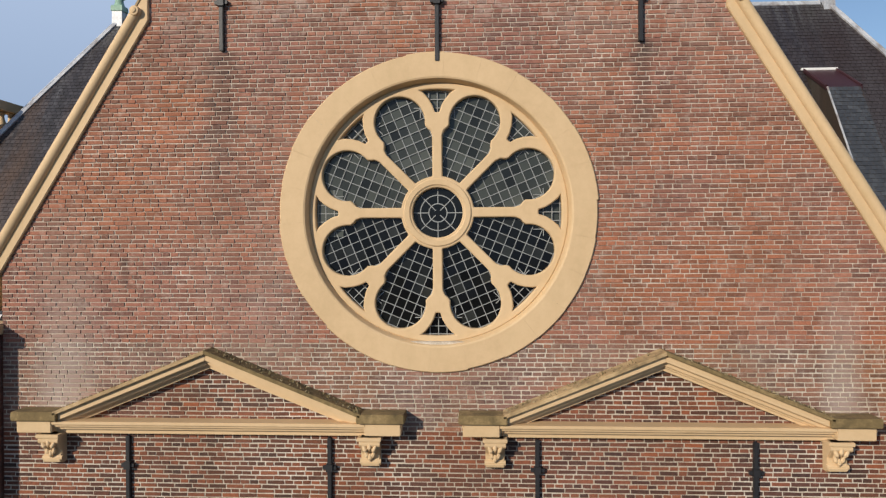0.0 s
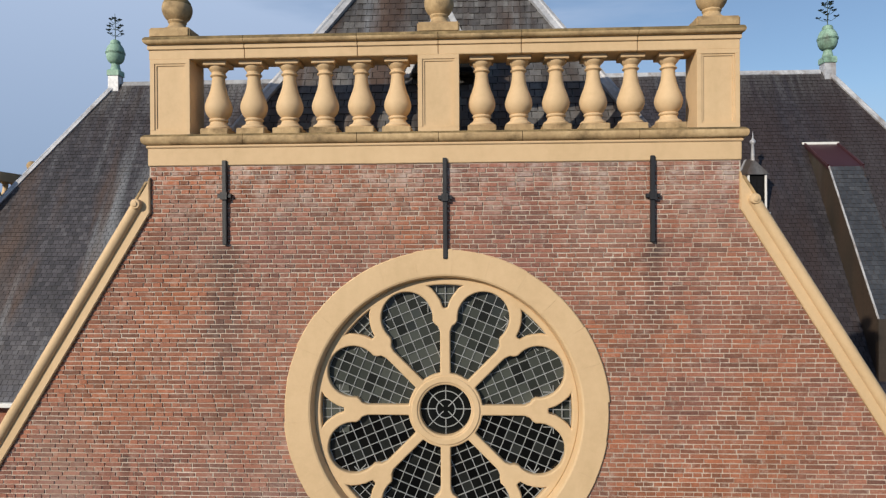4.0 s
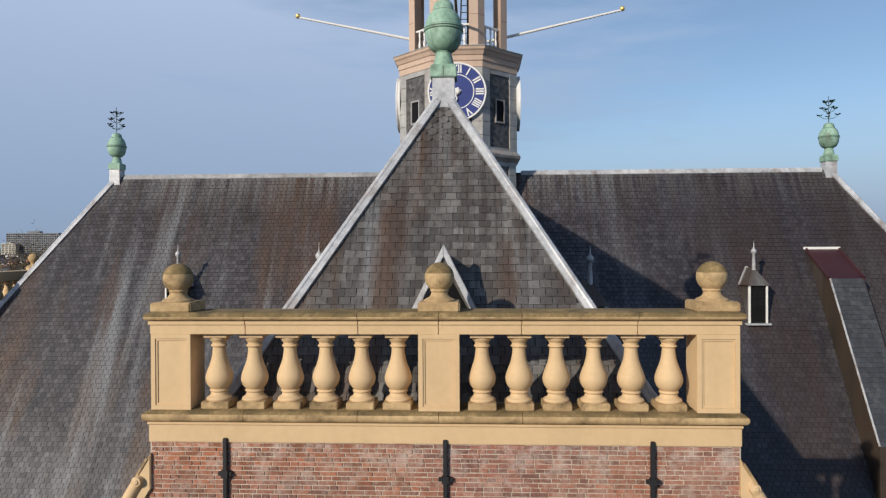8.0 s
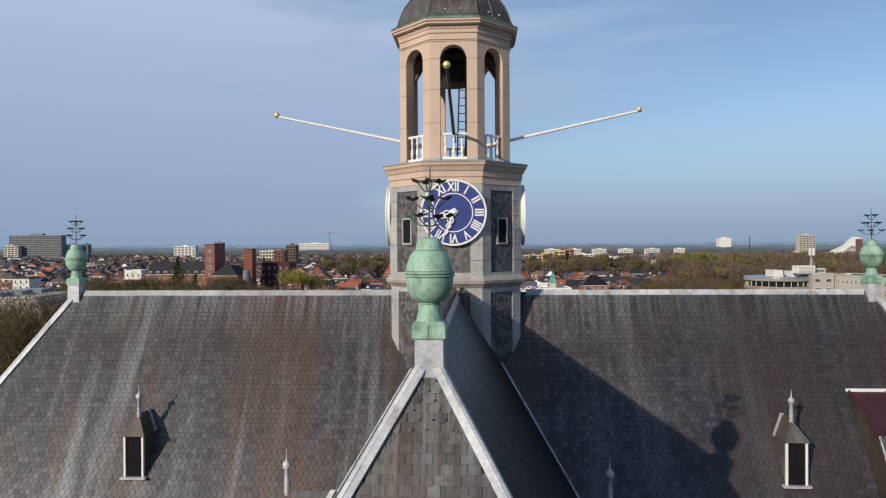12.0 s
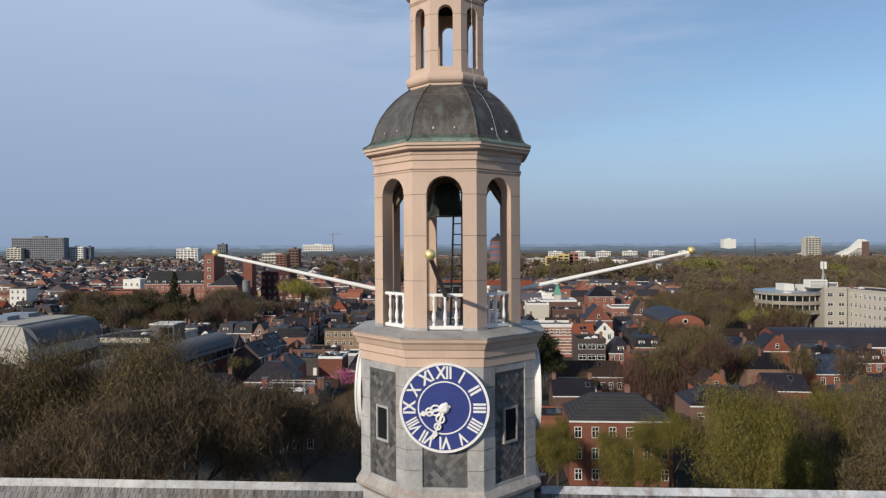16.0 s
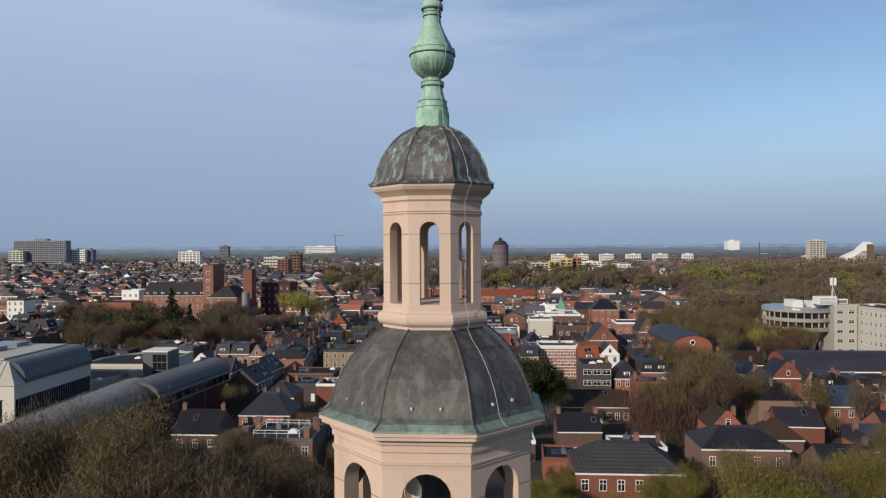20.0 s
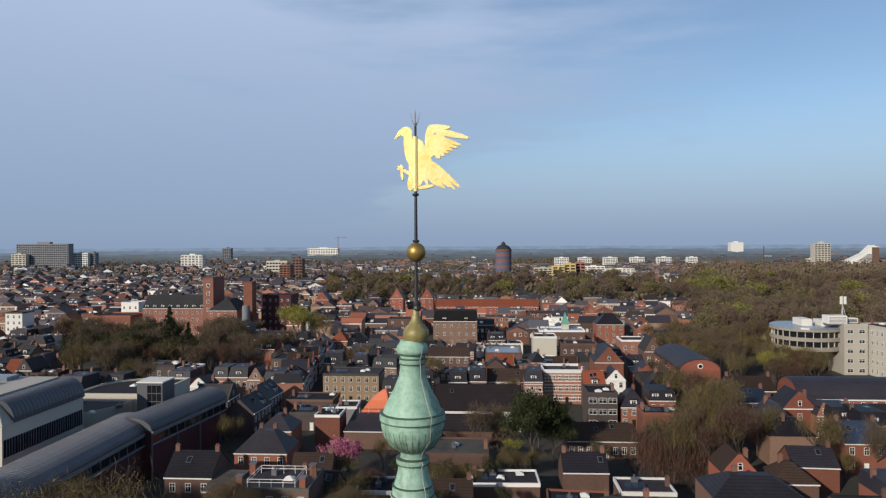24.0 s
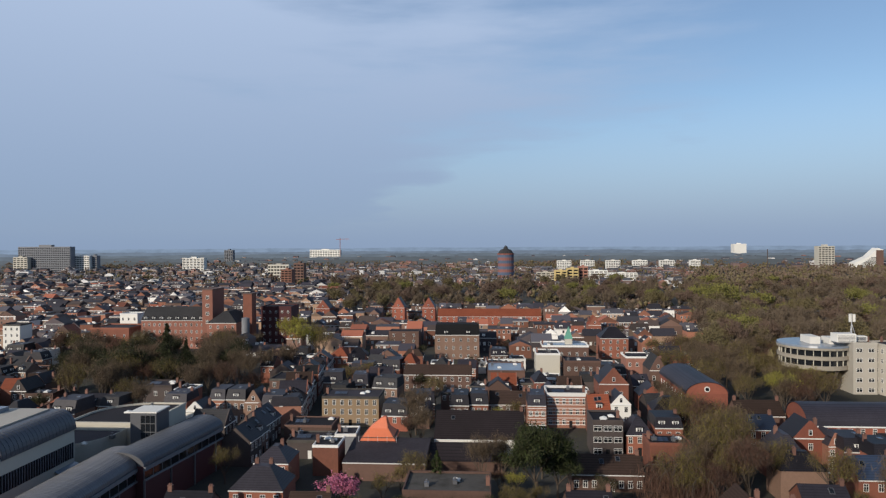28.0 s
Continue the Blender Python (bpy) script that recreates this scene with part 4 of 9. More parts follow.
LEN = HALF * math.sqrt(1 + SLOPE * SLOPE)
for k in range(4):
    rot = Matrix.Rotation(k * math.pi / 2, 4, "Z")
    SK = 1.65 if k == 0 else SLOPE          # the front arm is a little flatter
    if k == 0:
        rot = Matrix.Translation((-0.1, 0, 0.08)) @ rot
    HB = 3.78 * SLOPE / SK
    # three slopes of one arm; in the church's own frame the arm points to -y
    for side in (-1, 1):
        v = [Vector((0, 0, ZR)), Vector((0, -NOSE, ZR)), Vector((side * HALF, -NOSE - 3.7, ZR - HALF * SK)), Vector((side * HALF, -HALF, ZR - HALF * SK))]
        v[2] = Vector((side * HB, -NOSE - 3.78, ZR - 3.78 * SLOPE))
        v.insert(3, Vector((side * HALF, -NOSE - 3.78, ZR - HALF * SK)))
        top = [rot @ (p - Vector((0, 0, GZ))) for p in v]
        low = [p - Vector((0, 0, 0.25)) for p in top]
        m_ = len(v)
        g = G().add(top + low, [tuple(range(m_)) if side > 0 else tuple(range(m_ - 1, -1, -1)), tuple(range(2 * m_ - 1, m_ - 1, -1)) if side > 0 else tuple(range(m_, 2 * m_))] + [(i, (i + 1) % m_, m_ + (i + 1) % m_, m_ + i) for i in range(m_)])
        slm = (M["slate_east_shade"] if side > 0 else M["slate_y"]) if k % 2 == 0 else M["slate"] if k == 1 else M["slate_west"]
        # body painted near-black, for the dark in the gaps between slates
        rf = part("roof_slope", g, M["slate_edge"], church, "steep slate roof slope with brown streaks")
        seen = (k == 0) or (k == 1 and side == -1) or (k == 3 and side == 1)
        if seen:
            down = Vector((side, 0, -SK)).normalized()
            nrm = Vector((side * SK, 0, 1)).normalized()
            org = Vector((side * HALF, 0, ZR - GZ - HALF * SK))
            KS = SK / SLOPE
            sp = lambda h: (-min(NOSE + (LEN - h) / LEN * HALF * KS - 0.13, NOSE + 3.78), -(LEN - h) / LEN * HALF)
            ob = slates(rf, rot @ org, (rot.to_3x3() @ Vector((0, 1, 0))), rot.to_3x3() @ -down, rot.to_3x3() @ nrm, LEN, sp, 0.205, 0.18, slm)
    # hip slope
    v = [Vector((0, -NOSE, ZR)), Vector((-HB, -NOSE - 3.78, ZR - 3.78 * SLOPE)), Vector((HB, -NOSE - 3.78, ZR - 3.78 * SLOPE))]
    top = [rot @ (p - Vector((0, 0, GZ))) for p in v]
    low = [p - Vector((0, 0, 0.25)) for p in top]
    g = G().add(top + low, [(0, 1, 2), (5, 4, 3), (0, 3, 4, 1), (1, 4, 5, 2), (2, 5, 3, 0)])
    hip = part("hip_slope", g, M["slate_edge"], church, "triangular slate hip slope")
    # lead rolls on the hips and the ridge
    for side in (-1, 1):
        a, b = Vector((0, -NOSE, ZR - GZ + 0.02)), Vector((side * HB * 0.99, -NOSE - 3.75, ZR - GZ - 3.75 * SLOPE + 0.02))
        part("hip_roll", G().tube([rot @ (a + Vector((0, 0, 0.03))), rot @ (b + Vector((0, 0, 0.03)))], 0.075, 8), M["lead"], church, "grey lead hip roll", smooth=True)
        # lead sheets dressed over both slopes, lapped
        for s_ in range(4):
            p0, p1 = a.lerp(b, s_ / 4 - (0.004 if s_ else 0)), a.lerp(b, (s_ + 1) / 4)
            for flap, off in ((Vector((-side * 0.125, 0, 0)), Vector((0, -1, 0.55))), (Vector((0, 0.17, 0)), Vector((side, 0, 0.55)))):
                o = off.normalized() * (0.07 + 0.005 * (3 - s_))
                tip = off.normalized() * -0.012
                ps = [p0 + o, p1 + o, p1 + flap + o + tip, p0 + flap + o + tip]
                g = G().add([rot @ p for p in ps] + [rot @ (p - off.normalized() * 0.08) for p in ps],
                            [(0, 1, 2, 3), (7, 6, 5, 4), (0, 4, 5, 1), (1, 5, 6, 2), (2, 6, 7, 3), (3, 7, 4, 0)])
                part("lead_flashing", g, M["lead"], church)
    # lead valleys beside the crossing
    for side in (-1, 1):
        a, b = Vector((side * 0.3, -0.3, ZR - GZ - 0.3 * SK)), Vector((side * HALF, -HALF, ZR - GZ - HALF * SK))
        if k == 0:
            up = Vector((side, -1, 1.2)).normalized() * 0.06
            across = Vector((side, 1, 0)).normalized() * 0.17
            ps = [a + up - across, b + up - across, b + up + across * 0.2, a + up + across * 0.2]
            ps = [rot @ p for p in ps]
            part("valley_lead", G().add(ps + [p - up for p in ps], [(0, 1, 2, 3), (7, 6, 5, 4), (0, 4, 5, 1), (1, 5, 6, 2), (2, 6, 7, 3), (3, 7, 4, 0)]), M["lead"], church, "pale lead valley gutter")
    for s_ in range(6):
        y0, y1 = -NOSE + 0.3 + s_ * 2.1, -NOSE + 0.3 + (s_ + 1) * 2.1 + 0.03
        z = ZR - GZ + 0.004 * (s_ % 2)
        g = G().add([rot @ Vector(p) for p in ((-0.11, y0, z - 0.12), (0, y0, z + 0.1), (0.11, y0, z - 0.13), (-0.11, y1, z - 0.12), (0, y1, z + 0.1), (0.11, y1, z - 0.13))],
                    [(0, 1, 4, 3), (1, 2, 5, 4), (0, 2, 1), (3, 4, 5), (0, 3, 5, 2)])
        part("ridge_lead", g, M["lead_old"] if k == 3 else M["lead"], church, "pale lead ridge capping", bevel=0.02)
    if k == 0:
        hip_obj = hip
# slates of the front hip: the upper ones one by one
HL = 3.78 * math.sqrt(1 + SLOPE * SLOPE)
hup = Vector((0, 1, SLOPE)).normalized()
hn = Vector((0, -SLOPE, 1)).normalized()
horg = Vector((-0.1, -NOSE - 3.78, ZR - GZ - 3.78 * SLOPE + 0.08))
HB0 = 3.78 * SLOPE / 1.65
HW_, HT_ = 0.205, 0.155
sl_me = {}
rest = G()
count = 0
for r in range(int(HL / HT_) - 1, -1, -1):
    h = r * HT_
    lim = HB0 * (HL - h - HT_ * 0.5) / HL - 0.1
    off = (HW_ / 2 if r % 2 else 0.0) + random.uniform(-0.02, 0.02)
    for k in range(math.floor((-lim - off) / HW_), math.ceil((lim - off) / HW_)):
        x0, x1 = max(-lim, off + k * HW_ + 0.006), min(lim, off + (k + 1) * HW_ - 0.006)
        if x1 - x0 < 0.05:
            continue
        full = x1 - x0 > HW_ - 0.02
        round_ = h > HL - 1.35          # the topmost rows have rounded tails
        shape = random.randrange(4) + 4 * round_
        ch = random.uniform(0.004, 0.012)
        def one(a, b, base, lift, ch):
            up_ = HT_ * 0.42 if round_ else ch
            c_ = (b - a) * 0.27 if round_ else ch
            o = [(a + c_, 0, lift), (b - c_, 0, lift), (b, up_, lift), (b, HT_ * 1.25, 0.004), (a, HT_ * 1.25, 0.004), (a, up_, lift), (a + c_ * 0.5, 0, 0), (b - c_ * 0.5, 0, 0)]
            return [base + Vector((1, 0, 0)) * u + hup * w + hn * q for u, w, q in o], [(0, 1, 2, 3, 4, 5), (6, 7, 1, 0)]
        if count < 296 and full:
            if shape not in sl_me:
                vv, ff = one(-HW_ / 2 + 0.004, HW_ / 2 - 0.004, Vector((0, 0, 0)), 0.014 + shape % 4 * 0.003, 0.004 + 0.004 * (shape % 4))
                sl_me[shape] = mesh_of("slate", G().add(vv, ff), M["slate_piece"])
                sl_me[shape].materials.append(M["slate_edge"])
                sl_me[shape].polygons[1].material_index = 1
            base = horg + Vector(((x0 + x1) / 2, 0, 0)) + hup * (h + random.uniform(-0.008, 0.008))
            part("slate", sl_me[shape], None, hip_obj, at=Matrix.Translation(base))
            count += 1
        else:
            rest.add(*one(x0, x1, horg + hup * (h + random.uniform(-0.008, 0.008)), random.uniform(0.012, 0.022), ch))
me = mesh_of("slates", rest, M["slate_hip"])
me.materials.append(M["slate_edge"])
me.polygons.foreach_set("material_index", [i % 2 for i in range(len(me.polygons))])
part("slates", me, None, hip_obj, kind="stuff")


# ---- finials on the ends of the ridges ----
def urn(m):
    """m takes the arm end (apex at 0, 0, 0) into the church's frame."""
    base = part("roof_finial", G().lathe([(0.235, -0.5), (0.225, 0.34)], 4, 0.0, True), M["lead"], church, "green copper urn finial with iron flowers on a lead base", at=m)
    g = G().lathe([(0.27, 0.32), (0.27, 0.54), (0.24, 0.58), (0.2, 0.6)], 4, 0.0, True)
    part("foot", g, M["verdigris"], base, bevel=0.015)
    g = G().lathe([(0.235, 0.57), (0.225, 0.6), (0.205, 0.68), (0.175, 0.8), (0.165, 0.86), (0.18, 0.875), (0.165, 0.89), (0.24, 0.92), (0.315, 1.0), (0.365, 1.12), (0.385, 1.25), (0.388, 1.31), (0.41, 1.315), (0.412, 1.335), (0.395, 1.345), (0.395, 1.355), (0.412, 1.365), (0.41, 1.39), (0.385, 1.395), (0.37, 1.5), (0.32, 1.63), (0.26, 1.71), (0.225, 1.735), (0.215, 1.76), (0.21, 1.84), (0.17, 1.91), (0.08, 1.95)], 28)
    part("urn", g, M["verdigris"], base, smooth=True)
    for r_, z_ in ((0.394, 1.35), (0.39, 1.308), (0.388, 1.397), (0.17, 0.893), (0.23, 1.733)):
        part("seam_ring", G().lathe([(r_ - 0.02, z_ - 0.008), (r_ + 0.003, z_ - 0.006), (r_ + 0.003, z_ + 0.006), (r_ - 0.02, z_ + 0.008)], 28), M["iron_green"], base, smooth=True)
    part("plinth_seam", G().box(-0.008, 0.008, -0.2715, -0.262, 0.34, 0.54), M["iron_green"], base)
    st = G().tube([(0, 0, 1.95), (0, 0, 2.6), (0.02, 0, 3.1)], 0.02, 6, 0.011)
    rng = random.Random(4)
    for lvl, reach in ((2.12, 0.34), (2.4, 0.27), (2.68, 0.18)):
        for j in range(4):
            a = j * math.pi / 2 + lvl * 1.3
            c, s = math.cos(a), math.sin(a)
            st.tube([(0, 0, lvl), (c * reach * 0.5, s * reach * 0.5, lvl + 0.02), (c * reach, s * reach, lvl + 0.13)], 0.011, 5)
            # leaf and flower at the tip
            for q in range(6):
                b = rng.uniform(0, 6.28)
                p = Vector((c * reach, s * reach, lvl + 0.13))
                u, w = Vector((math.cos(b), math.sin(b), 0.6)).normalized() * 0.155, Vector((-math.sin(b), math.cos(b), 0.1)) * 0.068
                st.add([p, p + u * 0.5 + w, p + u, p + u * 0.5 - w, p + u * 0.5 + Vector((0, 0, 0.018))], [(0, 1, 4), (1, 2, 4), (2, 3, 4), (3, 0, 4)])
    part("iron_flowers", st, M["iron_green"], base, "iron flower stem with green patina")


for k in (0, 1, 3, 2):
    urn(Matrix.Rotation(k * math.pi / 2, 4, "Z") @ Matrix.Translation((-0.1 if k == 0 else 0, -NOSE, ZR - GZ)))


# ---- dormers ----
def dormer(m, tall=1.42, wide=0.84):
    """Front face at y = 0 looking to -y, sill at z = 0, running back into the slope."""
    hw = wide / 2
    z1 = tall + 0.66
    yb = z1 / SLOPE + 0.05                 # where the little ridge meets the slope
    body = part("dormer", G().extrude([(0.05, -0.1), (0.05, tall), (tall / SLOPE + 0.3, tall), (0.12, -0.1)], -hw + 0.02, hw - 0.02, YZ), M["slate_hip"], church, "small slate dormer with a dark shuttered window", at=m)
    ov = 0.07
    r = [(-hw - ov, -0.08, tall), (hw + ov, -0.08, tall), (hw + ov, tall / SLOPE + 0.1, tall), (-hw - ov, tall / SLOPE + 0.1, tall), (0, 0.40, z1), (0, yb, z1)]
    part("dormer_roof", G().add(r, [(0, 1, 4), (1, 2, 5, 4), (3, 0, 4, 5), (0, 3, 2, 1), (2, 3, 5)]), M["slate_hip"], body, "slate hipped dormer roof")
    for sgn in (-1, 1):
        a, b = Vector((sgn * (hw + ov), tall / SLOPE, tall)), Vector((0, yb - 0.05, z1))
        w = Vector((0, -0.13, 0.0))
        o = Vector((sgn * 0.02, -0.02, 0.03))
        ps = [a + o, b + o, b + o + w, a + o + w]
        part("verge_flashing", G().add(ps + [p - Vector((sgn * 0.02, 0, 0.05)) for p in ps], [(0, 1, 2, 3), (7, 6, 5, 4), (0, 4, 5, 1), (1, 5, 6, 2), (2, 6, 7, 3), (3, 7, 4, 0)]), M["lead"], body, "pale lead verge")
        part("jamb", G().box(*sorted((sgn * hw, sgn * (hw - 0.07))), -0.02, 0.08, 0.02, tall), M["white"], body, bevel=0.008)
        for zz in (0.78, 1.1):
            part("shutter_pane", G().box(*sorted((sgn * 0.035, sgn * (hw - 0.16))), 0.024, 0.034, zz - 0.13, zz + 0.13), M["dark"], body)
    part("sill", G().box(-hw - 0.1, hw + 0.1, -0.12, 0.1, -0.05, 0.02), M["lead"], body, bevel=0.01)
    part("shutter", G().box(-hw + 0.07, hw - 0.07, 0.034, 0.07, 0.02, tall), M["dark_wood"], body)
    part("shutter_rail", G().box(-hw + 0.12, hw - 0.12, 0.01, 0.034, 0.5, 0.56), M["dark_wood"], body)
    g = G().lathe([(0.075, z1 - 0.14), (0.06, z1 + 0.25), (0.05, z1 + 0.5), (0.055, z1 + 0.51), (0.095, z1 + 0.55), (0.11, z1 + 0.61), (0.095, z1 + 0.67), (0.04, z1 + 0.72), (0.02, z1 + 0.78), (0.006, z1 + 1.0)], 10, cy=0.40)
    part("spike", g, M["lead"], body, "lead spike finial", smooth=True)
    return body


s0 = 3.66
for x in (-11.2, 11.0):
    dormer(Matrix.Translation((x, -s0, 21.9 - GZ)), wide=0.7)
for sgn, xf, zf in ((-1, -4.3, 21.25), (1, 4.1, 21.12)):
    dormer(Matrix.Translation((xf, 9.1 - YC, zf - GZ)) @ Matrix.Rotation(sgn * math.pi / 2, 4, "Z"), tall=2.08)
# low dormer behind the balustrade
d = part("hip_dormer", G().extrude([(-0.58, 0), (0.58, 0), (0, 1.13)], 0.0, 1.7, XZ), M["slate_hip"], church, "low slate dormer behind the balustrade", at=Matrix.Translation((0.02, 1.3 - YC, 23.62 - GZ)))
for sgn in (-1, 1):
    part("verge", G().extrude([(sgn * 0.69, -0.1), (sgn * 0.58, -0.1), (0, 1.08), (0, 1.28)], -0.06, 0.12, XZ), M["lead"], d, "pale lead verge", bevel=0.01)
    part("flashing", G().tube([(sgn * 0.7, 0.95, 0.1), (0, 1.6, 1.27)], 0.05, 6), M["lead"], d)
part("shutter", G().extrude([(-0.5, 0.0), (0.5, 0.0), (0, 0.93)], -0.012, 0.0, XZ), M["dark_wood"], d)

# long catslide dormer with a red-brown sheet top on the side arm
x0, x1 = 13.55, 14.75
ytop = -(ZR - 24.64) / SLOPE
def sl(y):
    return ZR + SLOPE * y - GZ
p = [(ytop, sl(ytop)), (ytop - 1.82, sl(ytop) - 1.07), (ytop - 4.9, sl(ytop) - 1.07 - 3.08 * SLOPE), (ytop - 4.9, sl(ytop) - 8.6), (ytop - 3.4, sl(ytop) - 8.6), (ytop, sl(ytop) - 0.3)]
cs = part("catslide_dormer", G().extrude(p, x0, x1, YZ), M["slate_cheek"], church, "long sloping dormer with a red-brown sheet top")
a, b, c = Vector((0, *p[0])), Vector((0, *p[1])), Vector((0, *p[2]))
part("sheet_top", G().add([(x0 - 0.06, a.y, a.z + 0.03), (x1 + 0.06, a.y, a.z + 0.03), (x1 + 0.06, b.y, b.z + 0.03), (x0 - 0.06, b.y, b.z + 0.03), (x0 - 0.06, a.y, a.z - 0.05), (x1 + 0.06, a.y, a.z - 0.05), (x1 + 0.06, b.y, b.z - 0.08), (x0 - 0.06, b.y, b.z - 0.08)],
     [(0, 3, 2, 1), (4, 5, 6, 7), (0, 4, 7, 3), (1, 2, 6, 5), (3, 7, 6, 2), (0, 1, 5, 4)]), M["red_lead"], cs, "red-brown metal sheet")
for xx in (x0 - 0.03, x1 + 0.03):
    part("sheet_edge", G().tube([(xx, a.y, a.z + 0.05), (xx, b.y, b.z + 0.05)], 0.05, 6), M["red_lead"], cs)
part("top_flashing", G().box(x0 - 0.12, x1 + 0.08, a.y - 0.06, a.y + 0.14, a.z + 0.0, a.z + 0.1), M["white"], cs, bevel=0.01)
part("verge_lead", G().tube([(x0, b.y, b.z + 0.01), (x0, c.y, c.z + 0.01)], 0.035, 6), M["lead"], cs)
slates(cs, Vector((x0 + 0.03, c.y, c.z)), Vector((1, 0, 0)), (b - c).normalized(), Vector((0, -(b - c).z, (b - c).y)).normalized(), (b - c).length, lambda h: (0, x1 - x0 - 0.06), 0.2, 0.18, M["slate_blue"])
# gutters along the eaves
for sgn in (-1, 1):
    ye, ze = -HALF - 0.3, sl(-HALF - 0.3)
    xa, xb = sorted((sgn * 7.0, sgn * 19.0))
    ev = part("eaves_board", G().extrude([(ye, ze), (-HALF + 0.02, sl(-HALF + 0.02)), (-HALF + 0.02, sl(-HALF) - 0.3), (ye, ze - 0.1)], xa, xb, YZ), M["slate_edge"], church)
    upv = Vector((0, 1, SLOPE)).normalized()
    slates(ev, Vector((xa, ye, ze)), Vector((1, 0, 0)), upv, Vector((0, -SLOPE, 1)).normalized(), 0.3 * math.sqrt(1 + SLOPE * SLOPE) + 0.01, lambda h: (0, xb - xa), 0.205, 0.18, M["slate"])
    part("gutter", G().box(xa, xb, ye - 0.2, ye + 0.02, ze - 0.16, ze - 0.01), M["white"] if sgn < 0 else M["lead_dark"], church, "white eaves gutter" if sgn < 0 else "grey lead eaves gutter", bevel=0.02)
# balustrades of the side gables, seen past the hips
for k in (1, 3):
    rm = Matrix.Rotation(k * math.pi / 2, 4, "Z")
    part("balustrade", G().box(-4.36, 4.36, -YC, -YC + 0.6, 21.97 - GZ, 22.39 - GZ).box(-4.36, 4.36, -YC, -YC + 0.6, 23.5 - GZ, 23.89 - GZ), M["stone"], church, at=rm)
    for x in (-4.04, 0, 4.04):
        part("pedestal", G().box(x - 0.3, x + 0.3, -YC, -YC + 0.58, 22.39 - GZ, 23.5 - GZ), M["stone"], church, at=rm)
        part("ball", G().lathe([(0.3, 23.89 - GZ), (0.3, 24.03 - GZ), (0.12, 24.12 - GZ), (0.13, 24.21 - GZ)] + [(0.225 * math.sin(q), 24.40 - GZ - 0.225 * math.cos(q)) for q in [0.65 + 0.3 * i for i in range(9)]], 16, cx=x, cy=-YC + 0.3), M["stone_moss"], church, at=rm, smooth=True)
    for i in range(6):
        for x in (-3.4 + i * 0.553, 0.638 + i * 0.555):
            part("baluster", b_shaft, None, church, at=rm @ Matrix.Translation((x, -YC + 0.3, -GZ)))

# ---- bricks of the gable ----
def reach_at(z):
    """Half the width that the bricks fill at height z."""
    return 4.33 if z > 21.42 else min(W0, 4.36 + (21.72 - z) * 0.6203 - 0.15)


part("lime_joints", G().box(-W0 + 0.01, W0 - 0.01, 0.0, 0.1, GZ, 16.35), M["mortar_low"], gable, "whiter lime mortar joints", at=TO.copy())
COURSE, LONG = 0.0695, 0.27
bricks = []
for r in range(int((21.95 - GZ) / COURSE)):
    z = 21.95 - (r + 0.5) * COURSE
    x = -W0 - (0.0 if r % 2 else LONG * (0.25 if r % 4 else 0.75)) - random.uniform(0, 0.03)      # courses of stretchers and of headers by turns
    while x < W0:
        short = (r % 2 == 1) != (random.random() < 0.07)
        w = (LONG / 2 if short else LONG) * random.uniform(0.96, 1.04)
        if math.hypot(x + w / 2 - CX, z - CZ) > R_OUT - 0.17 and abs(x + w / 2) - w / 2 < reach_at(z) - 0.02:
            j = (0.005, 0.008) if z > 16.35 else (0.005, 0.0095)
            bricks.append((x + w / 2, z, w / 2 - random.uniform(*j), COURSE / 2 - random.uniform(*j), random.uniform(-0.003, 0.004)))
        x += w
NEARB = [b for b in bricks if abs(b[0] + 2.2) < 1.6 and 20.55 < b[1] < 21.75][:290]
picked = set(id(b) for b in NEARB)
heaps = {"high": G(), "band": G(), "low": G()}


def zone(x, z):
    """Upper wall, greyed band, or the richer bricks inside and below the pediments."""
    if z > 16.35:
        return "high"
    gap = 2.33 - min(abs(x + 3.38), abs(x - 3.37))
    return "low" if z < 14.97 or (gap > 0 and z < 15.07 + gap * 0.4) else "band"



for b in bricks:
    if id(b) in picked:
        continue
    x, z, hw, hh, d = b
    y = -0.009 - d
    e = 0.0035
    c = []
    for sx, sz in ((-1, -1), (1, -1), (1, 1), (-1, 1)):      # cut to the slope
        lim = reach_at(z + sz * hh)
        c.append((max(-lim, min(lim, x + sx * hw + random.uniform(-0.004, 0.004))), z + sz * hh + random.uniform(-0.0038, 0.0038)))
    if c[1][0] - c[0][0] < 0.01 and c[2][0] - c[3][0] < 0.01:
        continue
    tl, tr = random.uniform(-0.0015, 0.0015), random.uniform(-0.0015, 0.0015)
    (x0, z0), (x1, z1), (x2, z2), (x3, z3) = c
    heaps[zone(x, z)].add([(x0, 0.006, z0), (x1, 0.006, z1), (x2, 0.006, z2), (x3, 0.006, z3),
                          (x0 + e, y + tl, z0 + e), (x1 - e, y + tr, z1 + e), (x2 - e, y + tr, z2 - e), (x3 + e, y + tl, z3 - e)],
                         [(4, 5, 6, 7), (0, 1, 5, 4), (1, 2, 6, 5), (2, 3, 7, 6), (3, 0, 4, 7)])
part("bricks", heaps["high"], M["brick_wall"], gable, "weathered red brown bricks", kind="stuff", at=TO.copy())
part("bricks", heaps["band"], M["brick_mid"], gable, "greyed brown bricks with pale joints", kind="stuff", at=TO.copy())
part("bricks", heaps["low"], M["brick_low"], gable, "dark mixed bricks with white joints", kind="stuff", at=TO.copy())
